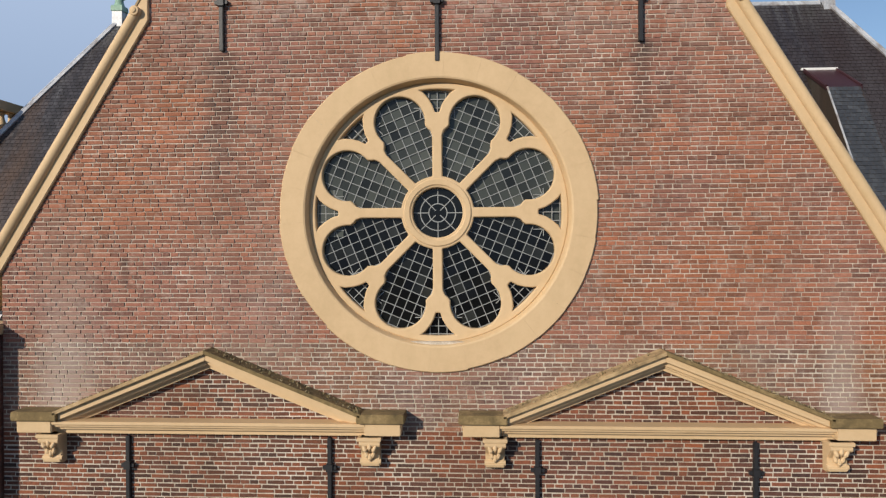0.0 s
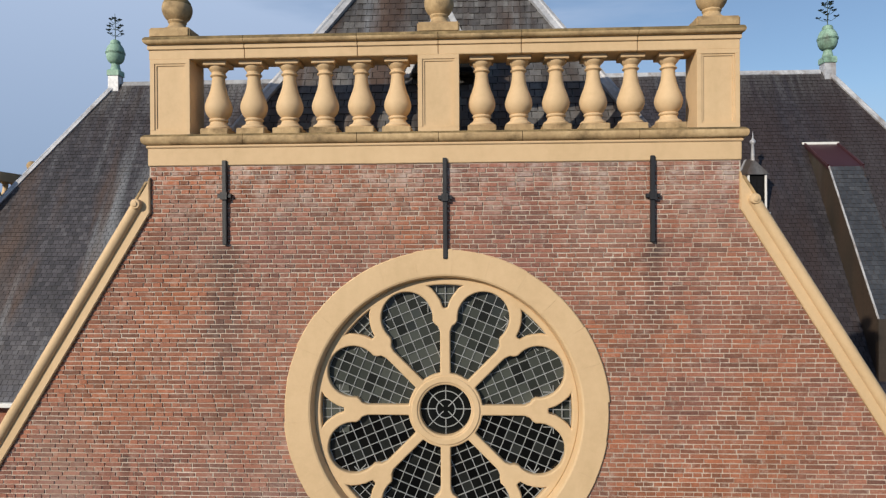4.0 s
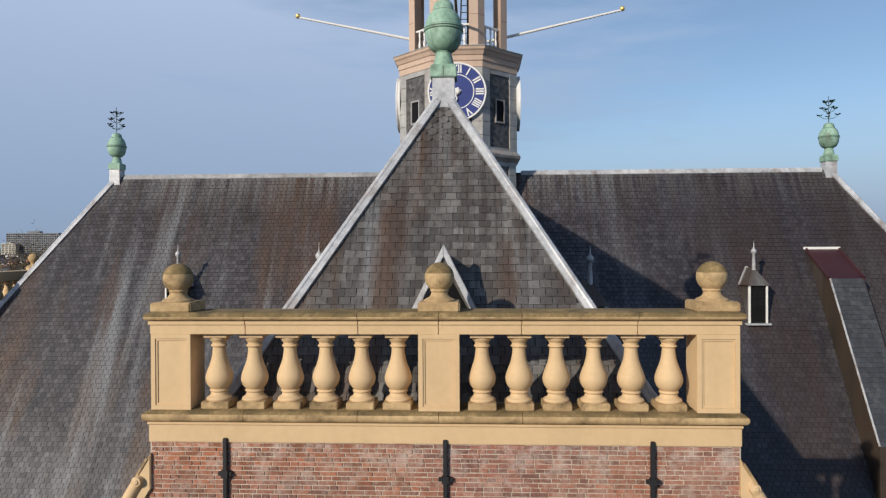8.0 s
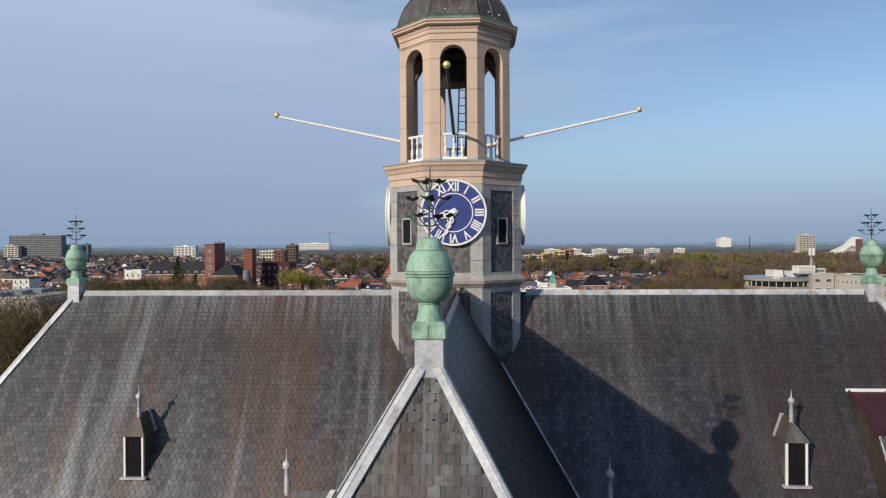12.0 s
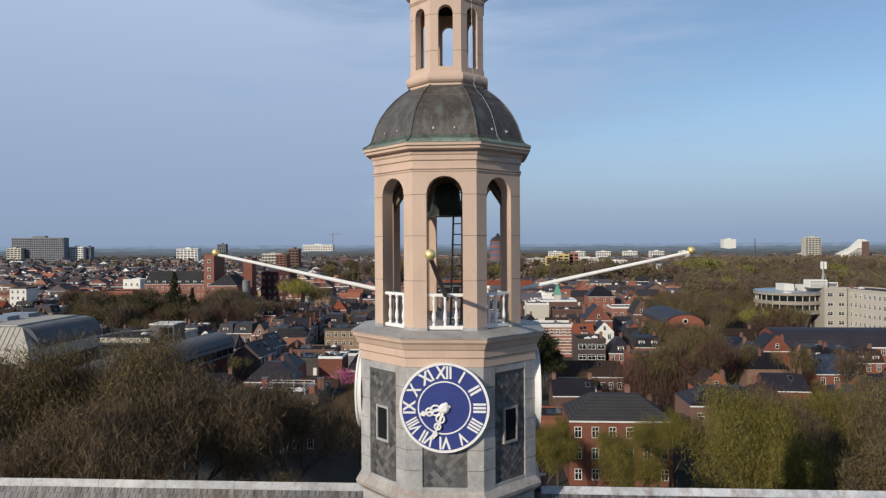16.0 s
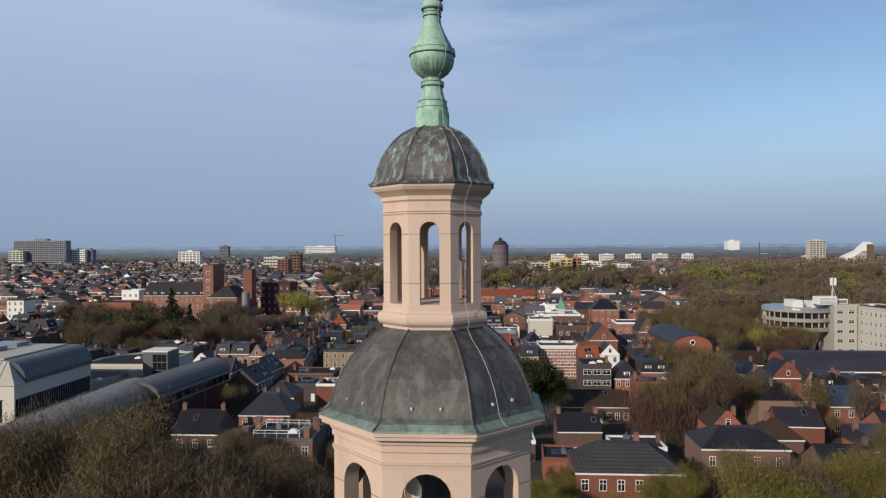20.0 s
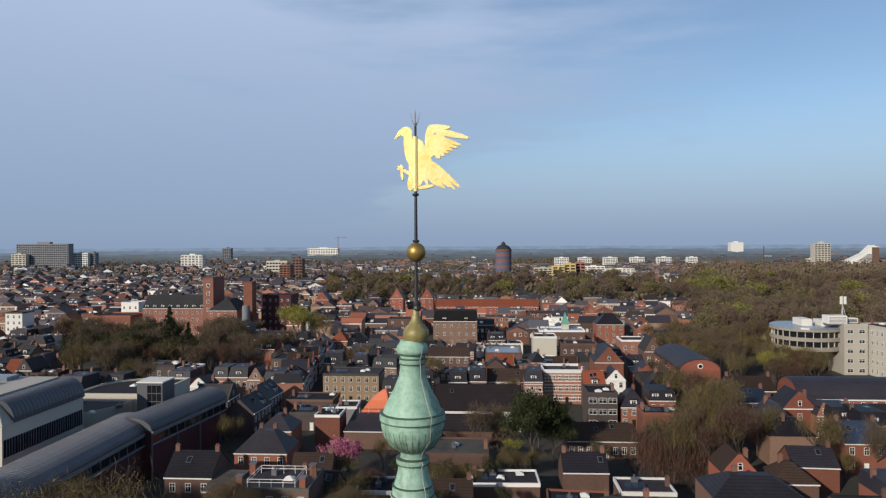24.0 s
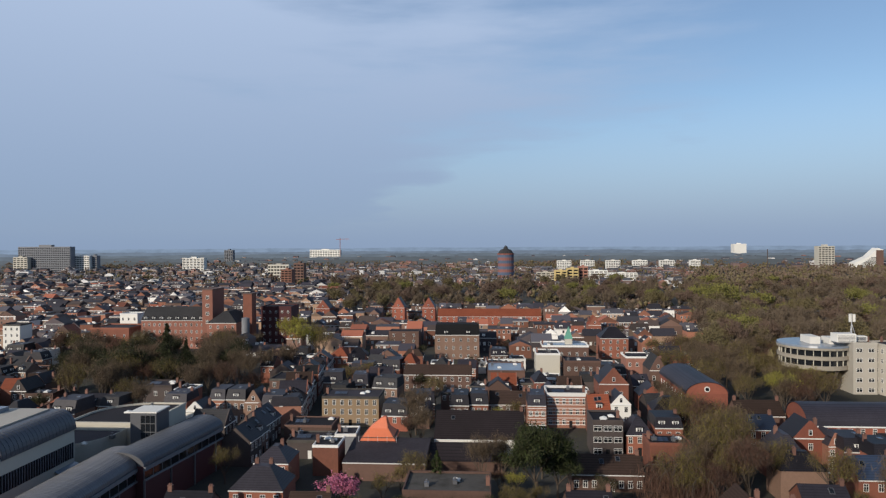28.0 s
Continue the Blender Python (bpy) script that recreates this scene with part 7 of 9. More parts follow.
house(-114.8, 241.0, 0.0, 11.5, 10, 8, "flat", 0.4, "dark", "bitumen", 2, 3, "dark house with flat roof and white band")
house(62.8, 302.0, 0.0, 12.0, 12, 9, "flat", 0.4, "pinkish", "bitumen", 2, 4, "pink rendered building with a flat roof")
house(61.0, 353.3, 0.0, 13.7, 12, 10, "hip", 5, "orange", "slate", 3, 4, "brick mansion with grey turrets", chimneys=3)
house(61.3, 417.8, 0.0, 7.2, 10, 9, "front", 5, "orange", "redtile", 2, 2, "orange brick house with a steep gable")
house(63.0, 273.1, 0.0, 6.2, 12, 9, "front", 5, "brown", "greytile", 2, 2, "brown brick gabled house")
house(145.0, 455.0, 0, 17.5, 9, 5.5, "gable", 4.2, "orange", "redtile", 2, 6, "brick terrace with a red tiled roof among trees", chimneys=3)
house(169.5, 440.0, -25, 12.5, 9, 6.0, "gable", 4.0, "red", "redtile", 2, 4, "brick house with a red tiled roof among trees", chimneys=2)
# two rows of town houses along a narrow street
for (sx, sy, ang, total) in ((-60.4, 239.6, 97.9, 39.8), (-65.9, 285.8, 95.9, 44.4)):
    n = 6
    rw = random.Random(int(sx * 10))
    for i in range(n):
        u = (i + 0.5) / n - 0.5
        c, s_ = math.cos(radians(ang)), math.sin(radians(ang))
        kind, wk = rw.choice((("mansard", "redwhite"), ("gable", "brown"), ("front", "orange"), ("mansard", "buff"), ("gable", "dark"))), None
        house(sx + c * u * total, sy + s_ * u * total, ang, total / n - 0.1, 9, rw.uniform(6.2, 9.0), kind[0], rw.uniform(2.4, 3.6), kind[1], rw.choice(("slate", "black", "slate", "oldtile")), 3, 3, "terraced brick town house along a narrow street", dormers=1 if kind[0] == "mansard" else 0, group="street terrace")
house(21.5, 104.0, 0, 15.5, 10, 10.0, "hip", 3.0, "orange", "greytile", 3, 6, "red brick building with grey tiled roof and white gutter")
for i_, (wl_, hh_) in enumerate((("dark", 6.4), ("brown", 5.8), ("dark", 6.6), ("brown", 6.0))):
    house(-60.0 - i_ * 0.6, 186.0 + i_ * 7.4, 86, 7.2, 8.0, hh_, "gable", 3.6, wl_, "slate", 2, 3, "dark brick house with a steep slate roof in a narrow lane", dormers=i_ % 2, group="lane houses")
house(-47.0, 190.0, 3, 12.0, 9, 4.6, "flat", 0.4, "dark", "bitumen", 1, 3, "low dark workshop with a flat felt roof")
house(-38.2, 193.5, 3, 5.6, 8, 5.4, "flat", 0.4, "grey", "bitumen", 1, 2, "low grey rendered workshop with a flat roof")
house(45.5, 125.0, 0, 15.0, 10, 7.5, "hip", 2.6, "brown", "slate", 2, 4, "brick house with dark hipped roof and white gutter")
house(47.0, 138.0, 0, 6.5, 8, 7.5, "front", 3.2, "red", "oldtile", 2, 2, "small red brick gabled house")
house(-35.0, 118.0, 0, 13.0, 10, 10.0, "flat", 0.4, "brown", "bitumen", 3, 5, "brick house with a roof terrace and chimneys", trim=False)
house(-55.0, 132.0, 0, 9.0, 9, 7.0, "gable", 3.6, "brown", "slate", 2, 3, "brick house with a steep dark roof", chimneys=2)
house(-47.0, 128.0, 0, 7.0, 8, 6.0, "mono", 1.0, "brown", "concrete", 1, 2, "low annex with a pale sheet roof")

# chimneys and rails on the roof terrace
ter = thing("terrace_railing", -35.0, 118.0, GZ + 10.4, "white metal railing round a roof terrace", "railing")
for z in (0.5, 1.0):
    for (xa, ya, xb, yb) in ((-4, 1, 4, 1), (-4, 8, 4, 8), (-4, 1, -4, 8), (4, 1, 4, 8)):
        part("rail", G().tube([(xa, ya, z), (xb, yb, z)], 0.05, 5), TWHITE, ter)
for x in (-4, -2, 0, 2, 4):
    for y in (1, 8):
        part("post", G().tube([(x, y, -0.4), (x, y, 1.0)], 0.05, 5), TWHITE, ter)
for x, y in ((-5.3, 1.2), (5.3, 1.2), (-5.3, 7.6), (5.3, 7.6)):
    st = thing("chimney_stack", -35.0 + x, 118.0 + y, GZ + 9.6, "brick chimney stack with a pale cap", "chimney")
    part("shaft", G().box(-0.5, 0.5, -0.5, 0.5, 0, 2.2), TW["orange"], st)
    part("cap", G().box(-0.62, 0.62, -0.62, 0.62, 2.2, 2.4), TR["zinc"], st)
# ---- landmark buildings ----
def vault(name, x0, x1, y0, y1, zw, rise, wall, rmat, label, ribs=0, n=14, axis="y", cat="hall", turn=0.0):
    """A hall under a barrel roof, its long axis along y or x."""
    ob = thing(name, (x0 + x1) / 2, (y0 + y1) / 2, GZ, label, cat, rz=turn)
    hx, hy = (x1 - x0) / 2, (y1 - y0) / 2
    m = Matrix.Identity(4) if axis == "y" else Matrix.Rotation(math.pi / 2, 4, "Z")
    a, b = (hx, hy) if axis == "y" else (hy, hx)
    part("wall", G().box(-a, a, -b, b, 0, zw), TW[wall], ob, at=m)
    arc = [(-(a + 0.2) * math.cos(math.pi * i / n), zw + rise * math.sin(math.pi * i / n)) for i in range(n + 1)]
    for s in (-1, 1):
        part("end_wall", G().extrude([(q[0] * 0.97, zw + (q[1] - zw) * 0.97) for q in arc], s * b - 0.3 * (s > 0), s * b + 0.3 * (s < 0), XZ), TW[wall], ob, at=m)
    outer = [(u * 1.015, w + 0.15) for u, w in arc]
    g = G().extrude(arc + outer[::-1], -b - 0.3, b + 0.3, XZ)
    part("roof", g, TR[rmat], ob, at=m)
    for k in range(ribs):
        yy = -b + (k + 0.5) * 2 * b / ribs
        part("seam", G().tube([(u * 1.016, yy, w + 0.16) for u, w in arc], 0.06, 4), TR[rmat], ob, at=m)
    return ob, m, a, b


ob, m, a, b = vault("barn_hall", 61.0, 73.5, 229.0, 262.0, 9.8, 3.6, "red", "slate", "red brick hall with a dark barrel roof")
for j in range(9):
    part("window", WIN[(1.1, 1.7)], None, ob, at=Matrix.Translation((-a, -b + 2 + j * 3.6, 6.8)) @ Matrix.Rotation(-math.pi / 2, 4, "Z"))
part("round_window", G().lathe([(0.85, 0), (0.85, 0.15)], 16, m=Matrix.Translation((0, -b - 0.02, 11.2)) @ Matrix.Rotation(math.pi / 2, 4, "X")), TWHITE, ob)
part("round_pane", G().lathe([(0.6, 0), (0.6, 0.2)], 16, m=Matrix.Translation((0, -b - 0.02, 11.2)) @ Matrix.Rotation(math.pi / 2, 4, "X")), M["pane"], ob)
ob, m, a, b = vault("brick_hall", 87.5, 140.0, 207.0, 221.0, 6.0, 4.8, "red", "slate", "long red brick hall with a dark barrel roof", axis="x")
for j in range(16):
    part("window", WIN[(1.1, 1.7)], None, ob, at=Matrix.Translation((-24.6 + j * 3.2, -7.0, 3.6)))
part("eaves_board", G().box(-26.3, 26.3, -7.5, -7.0, 5.7, 6.05), TWHITE, ob, "white eaves board")
# twin metal vaults of the arcade on wine red walls
for (x0, x1, y0, y1, zw, rs, turn) in ((-79.1, -69.5, 151.0, 183.0, 10.3, 2.7, -6.9), (-84.2, -73.3, 96.0, 155.8, 10.0, 2.8, 0.0)):
    ob, m, a, b = vault("arcade_hall", x0, x1, y0, y1, zw, rs, "wine", "zinc" if turn == 0 else "zincdark", "long hall with a ribbed grey metal barrel roof", ribs=96 if y1 < 160 else 34, turn=turn)
    for ch in list(ob.children):
        if ch.name.startswith("end_wall"):
            ch.data.materials[0] = TR["zinc"]
    for j in range(int(2 * b / 3.2)):
        part("window", G().box(a - 0.02, a + 0.08, 0.12, 3.0, zw - 2.7, zw - 0.9), M["pane"], ob, at=Matrix.Translation((0, -b + j * 3.2, 0)))
        part("mullion", G().box(a, a + 0.14, -0.1, 0.1, zw - 2.7, zw - 0.9), TR["zinc"], ob, at=Matrix.Translation((0, -b + j * 3.2, 0)))
        if j % 3 == 0:
            part("pilaster", G().box(a, a + 0.3, -0.18, 0.18, 0, zw - 2.9), TR["zinc"], ob, at=Matrix.Translation((0, -b + j * 3.2, 0)))
    for z0, z1 in ((zw - 0.9, zw - 0.1), (zw - 3.05, zw - 2.75)):
        part("gutter", G().box(a - 0.05, a + 0.45, -b, b, z0, z1), TW["grey"], ob, "pale metal gutter band")
# the big white and zinc building
mus = thing("museum", -106.5, 145.5, GZ, "large pale museum with zinc vaulted roof and glass bands", "museum")
MX, MY, MH = 15.0, 13.0, 15.8
part("wall", G().box(-MX, MX, -MY, MY, 0, MH), TW["cream"], mus)
nr = 8
prof = [(MX + 0.3, MH)] + [(MX + 0.3 - 3.6 * (1 - math.cos(math.pi / 2 * i / nr)), MH + 0.2 + 4.2 * math.sin(math.pi / 2 * i / nr)) for i in range(nr + 1)] + [(-MX, MH + 4.4), (-MX, MH)]
part("roof", G().extrude(prof, -MY + 3, MY + 0.2, XZ), TR["zincdark"], mus)
end = [(-MX, -MY - 0.3, MH), (MX + 0.3, -MY - 0.3, MH), (MX - 3.3, -MY + 3.02, MH + 4.38), (-MX, -MY + 3.02, MH + 4.38), (MX + 0.3, -MY + 3.02, MH)]
part("end_roof", G().add(end + [(-MX, -MY + 3.02, MH)], [(0, 1, 2, 3), (1, 4, 2), (0, 3, 5), (0, 5, 4, 1), (4, 5, 3, 2)]), TW["office"], mus, "pale ribbed end roof")
for j in range(26):
    xx = -MX + 0.6 + j * 1.12
    if xx < MX - 3.3:
        part("rib", G().tube([(xx, -MY - 0.3, MH + 0.1), (xx, -MY + 3.0, MH + 4.45)], 0.12, 4), TW["office"], mus)
for j in range(20):
    yy = -MY + 3.3 + j * 1.15
    part("seam", G().tube([(u, yy, w + 0.03) for u, w in prof[1:-2]], 0.05, 4), TR["zincdark"], mus)
part("roof_deck", G().box(-MX + 1, MX - 5, -MY + 4, MY - 1, MH + 4.35, MH + 4.7), TW["office"], mus, "pale roof deck")
for j in range(3):
    part("skylight", G().box(-4, 2, -8 + j * 7, -4 + j * 7, MH + 4.7, MH + 5.6), TR["glassroof"], mus, "flat roof light")
for j in range(8):
    y0 = -MY + 0.4 + j * 3.15
    part("window", G().box(MX - 0.1, MX + 0.06, y0, y0 + 2.9, 9.6, 13.0), M["pane"], mus, "dark glass band")
    for q in range(4):
        part("mullion", G().box(MX, MX + 0.16, y0 + 0.62 + q * 0.77, y0 + 0.72 + q * 0.77, 9.6, 13.0), TW["grey"], mus)
    part("window", G().box(MX - 0.1, MX + 0.05, y0 + 0.4, y0 + 2.5, 3.5, 6.5), M["pane"], mus)
for j in range(4):
    part("window", G().box(-MX + 2 + j * 7, -MX + 6.5 + j * 7, -MY - 0.06, -MY + 0.1, 8.5, 13.0), M["pane"], mus)
part("awning", G().extrude([(MX, 8.4), (MX + 3.2, 7.2), (MX + 3.2, 7.35), (MX, 8.6)], 6, 13, XZ), TR["glassroof"], mus, "blue glass awning")
# glass lift tower and its flat neighbours
gt = thing("glass_tower", -81.75, 173.0, GZ, "square grey tower with a glazed corner", "tower")
part("wall", G().box(-3.2, 3.2, -3.0, 3.4, 0, 16.6), TR["zinc"], gt)
part("roof", G().box(-3.35, 3.35, -3.15, 3.55, 16.6, 16.9), TW["white"], gt)
for r in range(6):
    for c in range(3):
        part("pane", G().box(-0.6 + c * 1.2, 0.45 + c * 1.2, -3.06, -2.95, 4.2 + r * 2.0, 6.0 + r * 2.0), M["pane"], gt)
def round_block(plan, h, label):
    """A flat roofed building over a plan with curved corners, with a pale rim round its dark roof."""
    n = len(plan)
    cx, cy = sum(q[0] for q in plan) / n, sum(q[1] for q in plan) / n
    ob = thing("gallery_building", cx, cy, GZ, label, "building")
    ring = lambda k, z: [((x - cx) * k, (y - cy) * k, z) for x, y in plan]
    walls = [(i, (i + 1) % n, n + (i + 1) % n, n + i) for i in range(n)]
    part("wall", G().add(ring(1, 0) + ring(1, h), walls + [tuple(range(2 * n - 1, n - 1, -1))[::-1]]), TW["cream"], ob)
    part("roof", G().add(ring(0.96, h) + ring(0.96, h + 0.06), walls + [tuple(range(n, 2 * n))]), TR["bitumen"], ob, "dark felt roof")
    rim = G().add(ring(1.01, h - 0.3) + ring(1.01, h + 0.55) + ring(0.965, h + 0.55) + ring(0.965, h - 0.3), [(a + i, a + (i + 1) % n, b + (i + 1) % n, b + i) for a, b in ((0, n), (n, 2 * n), (2 * n, 3 * n), (3 * n, 0)) for i in range(n)])
    part("parapet", rim, TW["cream"], ob, "pale roof rim")
    part("roof_light", lantern_me, None, ob, at=pose(2.0, -3.0, h + 0.06))
    part("vent_unit", unit_me, None, ob, at=pose(6.0, 2.0, h + 0.06, 0, 0, 90))


arc_ = lambda x, y, r, a0, a1, n=7: [(x + r * math.cos(radians(a0 + (a1 - a0) * i / n)), y + r * math.sin(radians(a0 + (a1 - a0) * i / n))) for i in range(n + 1)]
round_block([(-112.0, 159.2), (-95.5, 159.2)] + arc_(-104.0, 173.5, 14.4, -52, 0) + [(-89.6, 176.6), (-112.0, 176.6)], 10.5, "low pale gallery building with a curved wall and dark flat roof")
round_block([(-106.0, 178.0), (-85.2, 178.0), (-85.2, 200.0), (-95.0, 200.0)] + arc_(-92.0, 186.0, 14.0, 100, 172), 11.6, "cream rendered gallery building with a rounded corner and dark flat roof")
# scaffolded house under orange sheeting
sc = thing("scaffolded_house", -28.2, 187.0, GZ, "house under orange sheeting and scaffolding", "house")
part("wall", G().box(-4.2, 4.2, 0, 8, 0, 6.8), TW["brown"], sc)
sheet = town("orange_sheeting", (0.62, 0.16, 0.07), 0.8, 1.15, 0.6)
part("sheeting", G().add([(-4.8, -0.6, 6.0), (4.6, -0.6, 6.0), (4.6, 8.4, 6.0), (-4.8, 8.4, 6.0), (-2.6, 2.0, 8.6), (2.2, 2.0, 8.6), (2.2, 6, 8.6), (-2.6, 6, 8.6), (0.6, 3.2, 11.2), (1.6, 3.2, 11.2), (1.6, 4.8, 11.2), (0.6, 4.8, 11.2)],
     [(0, 1, 5, 4), (1, 2, 6, 5), (2, 3, 7, 6), (3, 0, 4, 7), (4, 5, 9, 8), (5, 6, 10, 9), (6, 7, 11, 10), (7, 4, 8, 11), (8, 9, 10, 11), (3, 2, 1, 0)]), sheet, sc, "orange plastic sheeting", bevel=0.1)
for x in (-4.9, -2.5, 0, 2.4, 4.8):
    part("scaffold_pole", G().tube([(x, -1.0, 0), (x, -1.0, 7.5)], 0.05, 5), M["lead"], sc)
for z in (2, 4, 5.8):
    part("scaffold_board", G().box(-5, 5, -1.2, -0.4, z, z + 0.08), M["timber"], sc)
# brick tower of the school
bt = thing("brick_tower", -153.9, 380.0, GZ, "tall square red brick tower with a flat top", "tower")
part("wall", G().box(-2.9, 2.9, -4, 12, 0, 32.3), TW["school"], bt)
part("parapet", G().box(-3.05, 3.05, -4.15, 12.15, 32.3, 32.9), TW["brown"], bt)
for z in (14, 18.5, 23, 27.5):
    part("window", WIN[(1.3, 1.2)], None, bt, at=Matrix.Translation((0.0, -4.0, z)) @ Matrix.Diagonal((1.4, 1, 1.6, 1)))
b2 = thing("chimney_tower", -134.4, 387.0, GZ, "square orange brick shaft", "tower")
part("wall", G().box(-2.5, 2.5, -3, 4, 0, 29.5), TW["orange"], b2)
part("cap", G().box(-2.65, 2.65, -3.15, 4.15, 29.5, 30.0), TW["brown"], b2)
house(-123.0, 399.0, 0, 17.7, 16, 21, "flat", 0.5, "wine", "bitumen", 5, 5, "tall dark brick block with balconies", category="building", trim=False)
sil = thing("metal_flue", -130.0, 369.0, GZ, "shiny metal cylinder flue", "flue")
part("cylinder", G().lathe([(2.1, 0), (2.1, 17.8), (1.5, 18.1)], 18), TW["grey"], sil, smooth=True)
# the round office on raised legs, and the long white block beside it
off = thing("round_office", 127.0, 290.0, GZ, "round cream office block on slanted legs with window bands", "office")
for z0, z1, r, mt in ((8.4, 10.0, 12.8, "sand"), (12.2, 13.6, 13.2, "sand"), (15.9, 16.8, 13.4, "sand")):
    part("band", G().lathe([(r, z0), (r, z1)], 28), TW[mt], off)
for z0, z1 in ((10.0, 12.2), (13.6, 15.9)):
    part("window_band", G().lathe([(12.3, z0), (12.3, z1)], 28), M["pane"], off, "dark glass band")
    for j in range(28):
        part("mullion", G().box(-0.12, 0.12, -12.6, -12.25, z0, z1), TW["cream"], off, at=Matrix.Rotation(j * math.pi / 14, 4, "Z"))
part("roof", G().lathe([(13.5, 16.8), (13.3, 17.5)], 28), TR["glassroof"], off, "blue grey metal roof")
part("plant_room", G().box(-4, 0, -5, 3, 17.5, 20.2), TW["white"], off)
part("plant_room", G().box(3, 9, -6, 1, 17.5, 19.8), TW["white"], off)
part("core", G().lathe([(7, 0), (7, 8.6)], 20), TW["dark"], off)
for j in range(10):
    a = j * math.pi / 5
    part("leg", G().tube([(8 * math.cos(a), 8 * math.sin(a), 0), (11.5 * math.cos(a), 11.5 * math.sin(a), 8.6)], 0.5, 6), TW["dark"], off)
house(147.0, 259.0, -80.7, 50, 14, 18.4, "flat", 0.5, "office", "bitumen", 5, 20, "long white office block with rows of windows", category="office", trim=False)
house(138.9, 276.0, 0, 8.6, 12, 18.8, "flat", 0.5, "office", "bitumen", 5, 2, "cream link block beside the round office", wide=1, category="office", trim=False)
mast = thing("antenna_mast", 136.5, 281.0, GZ, "slim roof mast with white antenna panels", "mast")
part("pole", G().tube([(0, 0, 18.8), (0, 0, 29.5)], 0.2, 6), M["lead"], mast)
for dx, dy in ((-0.7, -0.4), (0.7, -0.4), (0, 0.8)):
    part("panel", G().box(dx - 0.45, dx + 0.45, dy - 0.18, dy + 0.18, 26.4, 29.3), TW["white"], mast)
for dx, dy in ((-1.6, -1.0), (1.6, -1.0), (0, 1.8)):
    part("strut", G().tube([(dx, dy, 18.8), (0, 0, 26)], 0.09, 5), M["lead"], mast)
for x, y, w, d, z, h in ((133.0, 280.0, 7.0, 5.0, 18.8, 3.4), (140.0, 282.0, 4.0, 3.0, 18.8, 2.2)):
    pu = thing("plant_unit", x, y, GZ + z, "white ventilation unit on the office roof", "plant unit")
    part("casing", G().box(-w / 2, w / 2, -d / 2, d / 2, 0.3, h), TW["white"], pu, bevel=0.05)
    part("plinth", G().box(-w / 2 + 0.3, w / 2 - 0.3, -d / 2 + 0.3, d / 2 - 0.3, 0, 0.3), TW["grey"], pu)
    for j in range(5):
        part("louvre", G().box(-w / 2 + 0.4, w / 2 - 0.4, -d / 2 - 0.05, -d / 2 + 0.02, 0.6 + j * (h - 0.9) / 5, 0.8 + j * (h - 0.9) / 5), TR["zinc"], pu)
# small green spire
gs = thing("spire_turret", 36.6, 334.0, GZ, "cream turret with a green copper spire", "turret")
part("turret", G().box(-1.6, 1.6, -1.6, 1.6, 0, 12.5), TW["cream"], gs)
part("spire", G().lathe([(1.9, 12.5), (1.2, 14.5), (0.1, 18.0)], 4, 0, True), town("green_copper_roof", (0.12, 0.32, 0.24)), gs, "green copper spire")
# water tower
wt = thing("water_tower", 23.5, 1085.0, GZ, "round banded water tower with a pointed cap", "water tower")
WATER = (town("blue_brick_band", (0.07, 0.095, 0.15), 0.85, 1.15), town("red_brick_band", (0.2, 0.085, 0.075), 0.85, 1.15))
for i in range(9):
    part("band", G().lathe([(12.6, i * 4.6), (12.6, (i + 1) * 4.6)], 24), WATER[i % 2], wt)
part("gallery", G().lathe([(13.4, 41.4), (13.4, 43)], 24), TW["red"], wt)
part("cap", G().lathe([(12.4, 43), (8.5, 48.5), (3.5, 50.5), (3.0, 53.0), (0.4, 55.5)], 24), TR["greytile"], wt)


def slab(name, x, y, w, d, h, wall, floors, cols, label, cat="apartment block", ang=0.0):
    """A far tall block with a window band on every floor."""
    ob = thing(name, x, y, GZ, label, cat, rz=ang)
    part("wall", G().box(-w / 2, w / 2, 0, d, 0, h), TW[wall], ob)
    part("roof_house", G().box(-w * 0.12, w * 0.12, d * 0.2, d * 0.8, h, h + h * 0.07), TW[wall], ob)
    fh = h / (floors + 0.5)
    me = mesh_of("window", G().box(-0.5, 0.5, -0.12, 0.05, 0, 1), M["pane"])
    for f in range(floors):
        for c in range(cols):
            part("window", me, None, ob, at=Matrix.Translation((-w / 2 + (c + 0.5) * w / cols, 0, f * fh + fh * 0.45)) @ Matrix.Diagonal((w / cols * 0.72, 1, fh * 0.5, 1)))
    return ob


slab("tower_block", -959.0, 1417.0, 117, 18, 58, "grey", 14, 24, "wide grey high rise hospital block")
slab("tower_block", -1003.0, 1403.0, 32, 12, 36, "cream", 8, 4, "pale grey lower block beside the high rise")
slab("tower_block", -889.0, 1440.0, 34, 14, 38, "white", 8, 6, "white apartment block with even windows")
slab("tower_block", -868.0, 1450.0, 14, 14, 38, "grey", 8, 3, "dark narrow apartment block far off")
slab("tower_block", -616.0, 1388.0, 46, 16, 33, "white", 9, 6, "white apartment block with dark windows")
slab("tower_block", -841.0, 2150.0, 28, 18, 45, "grey", 9, 4, "dark office tower far off")
slab("tower_block", -264.0, 880.0, 14, 16, 26, "redwhite", 8, 3, "brick apartment tower with white balconies")
slab("tower_block", -262.0, 930.0, 14, 14, 33, "brown", 8, 3, "brown brick apartment tower")
slab("tower_block", -638.0, 2600.0, 118, 30, 42, "white", 6, 12, "white hospital complex far away")
slab("tower_block", -373.0, 1190.0, 38, 14, 24, "cream", 4, 7, "cream office block far off")
slab("tower_block", 732.0, 1560.0, 34, 20, 50, "cream", 12, 5, "cream and brown apartment tower")
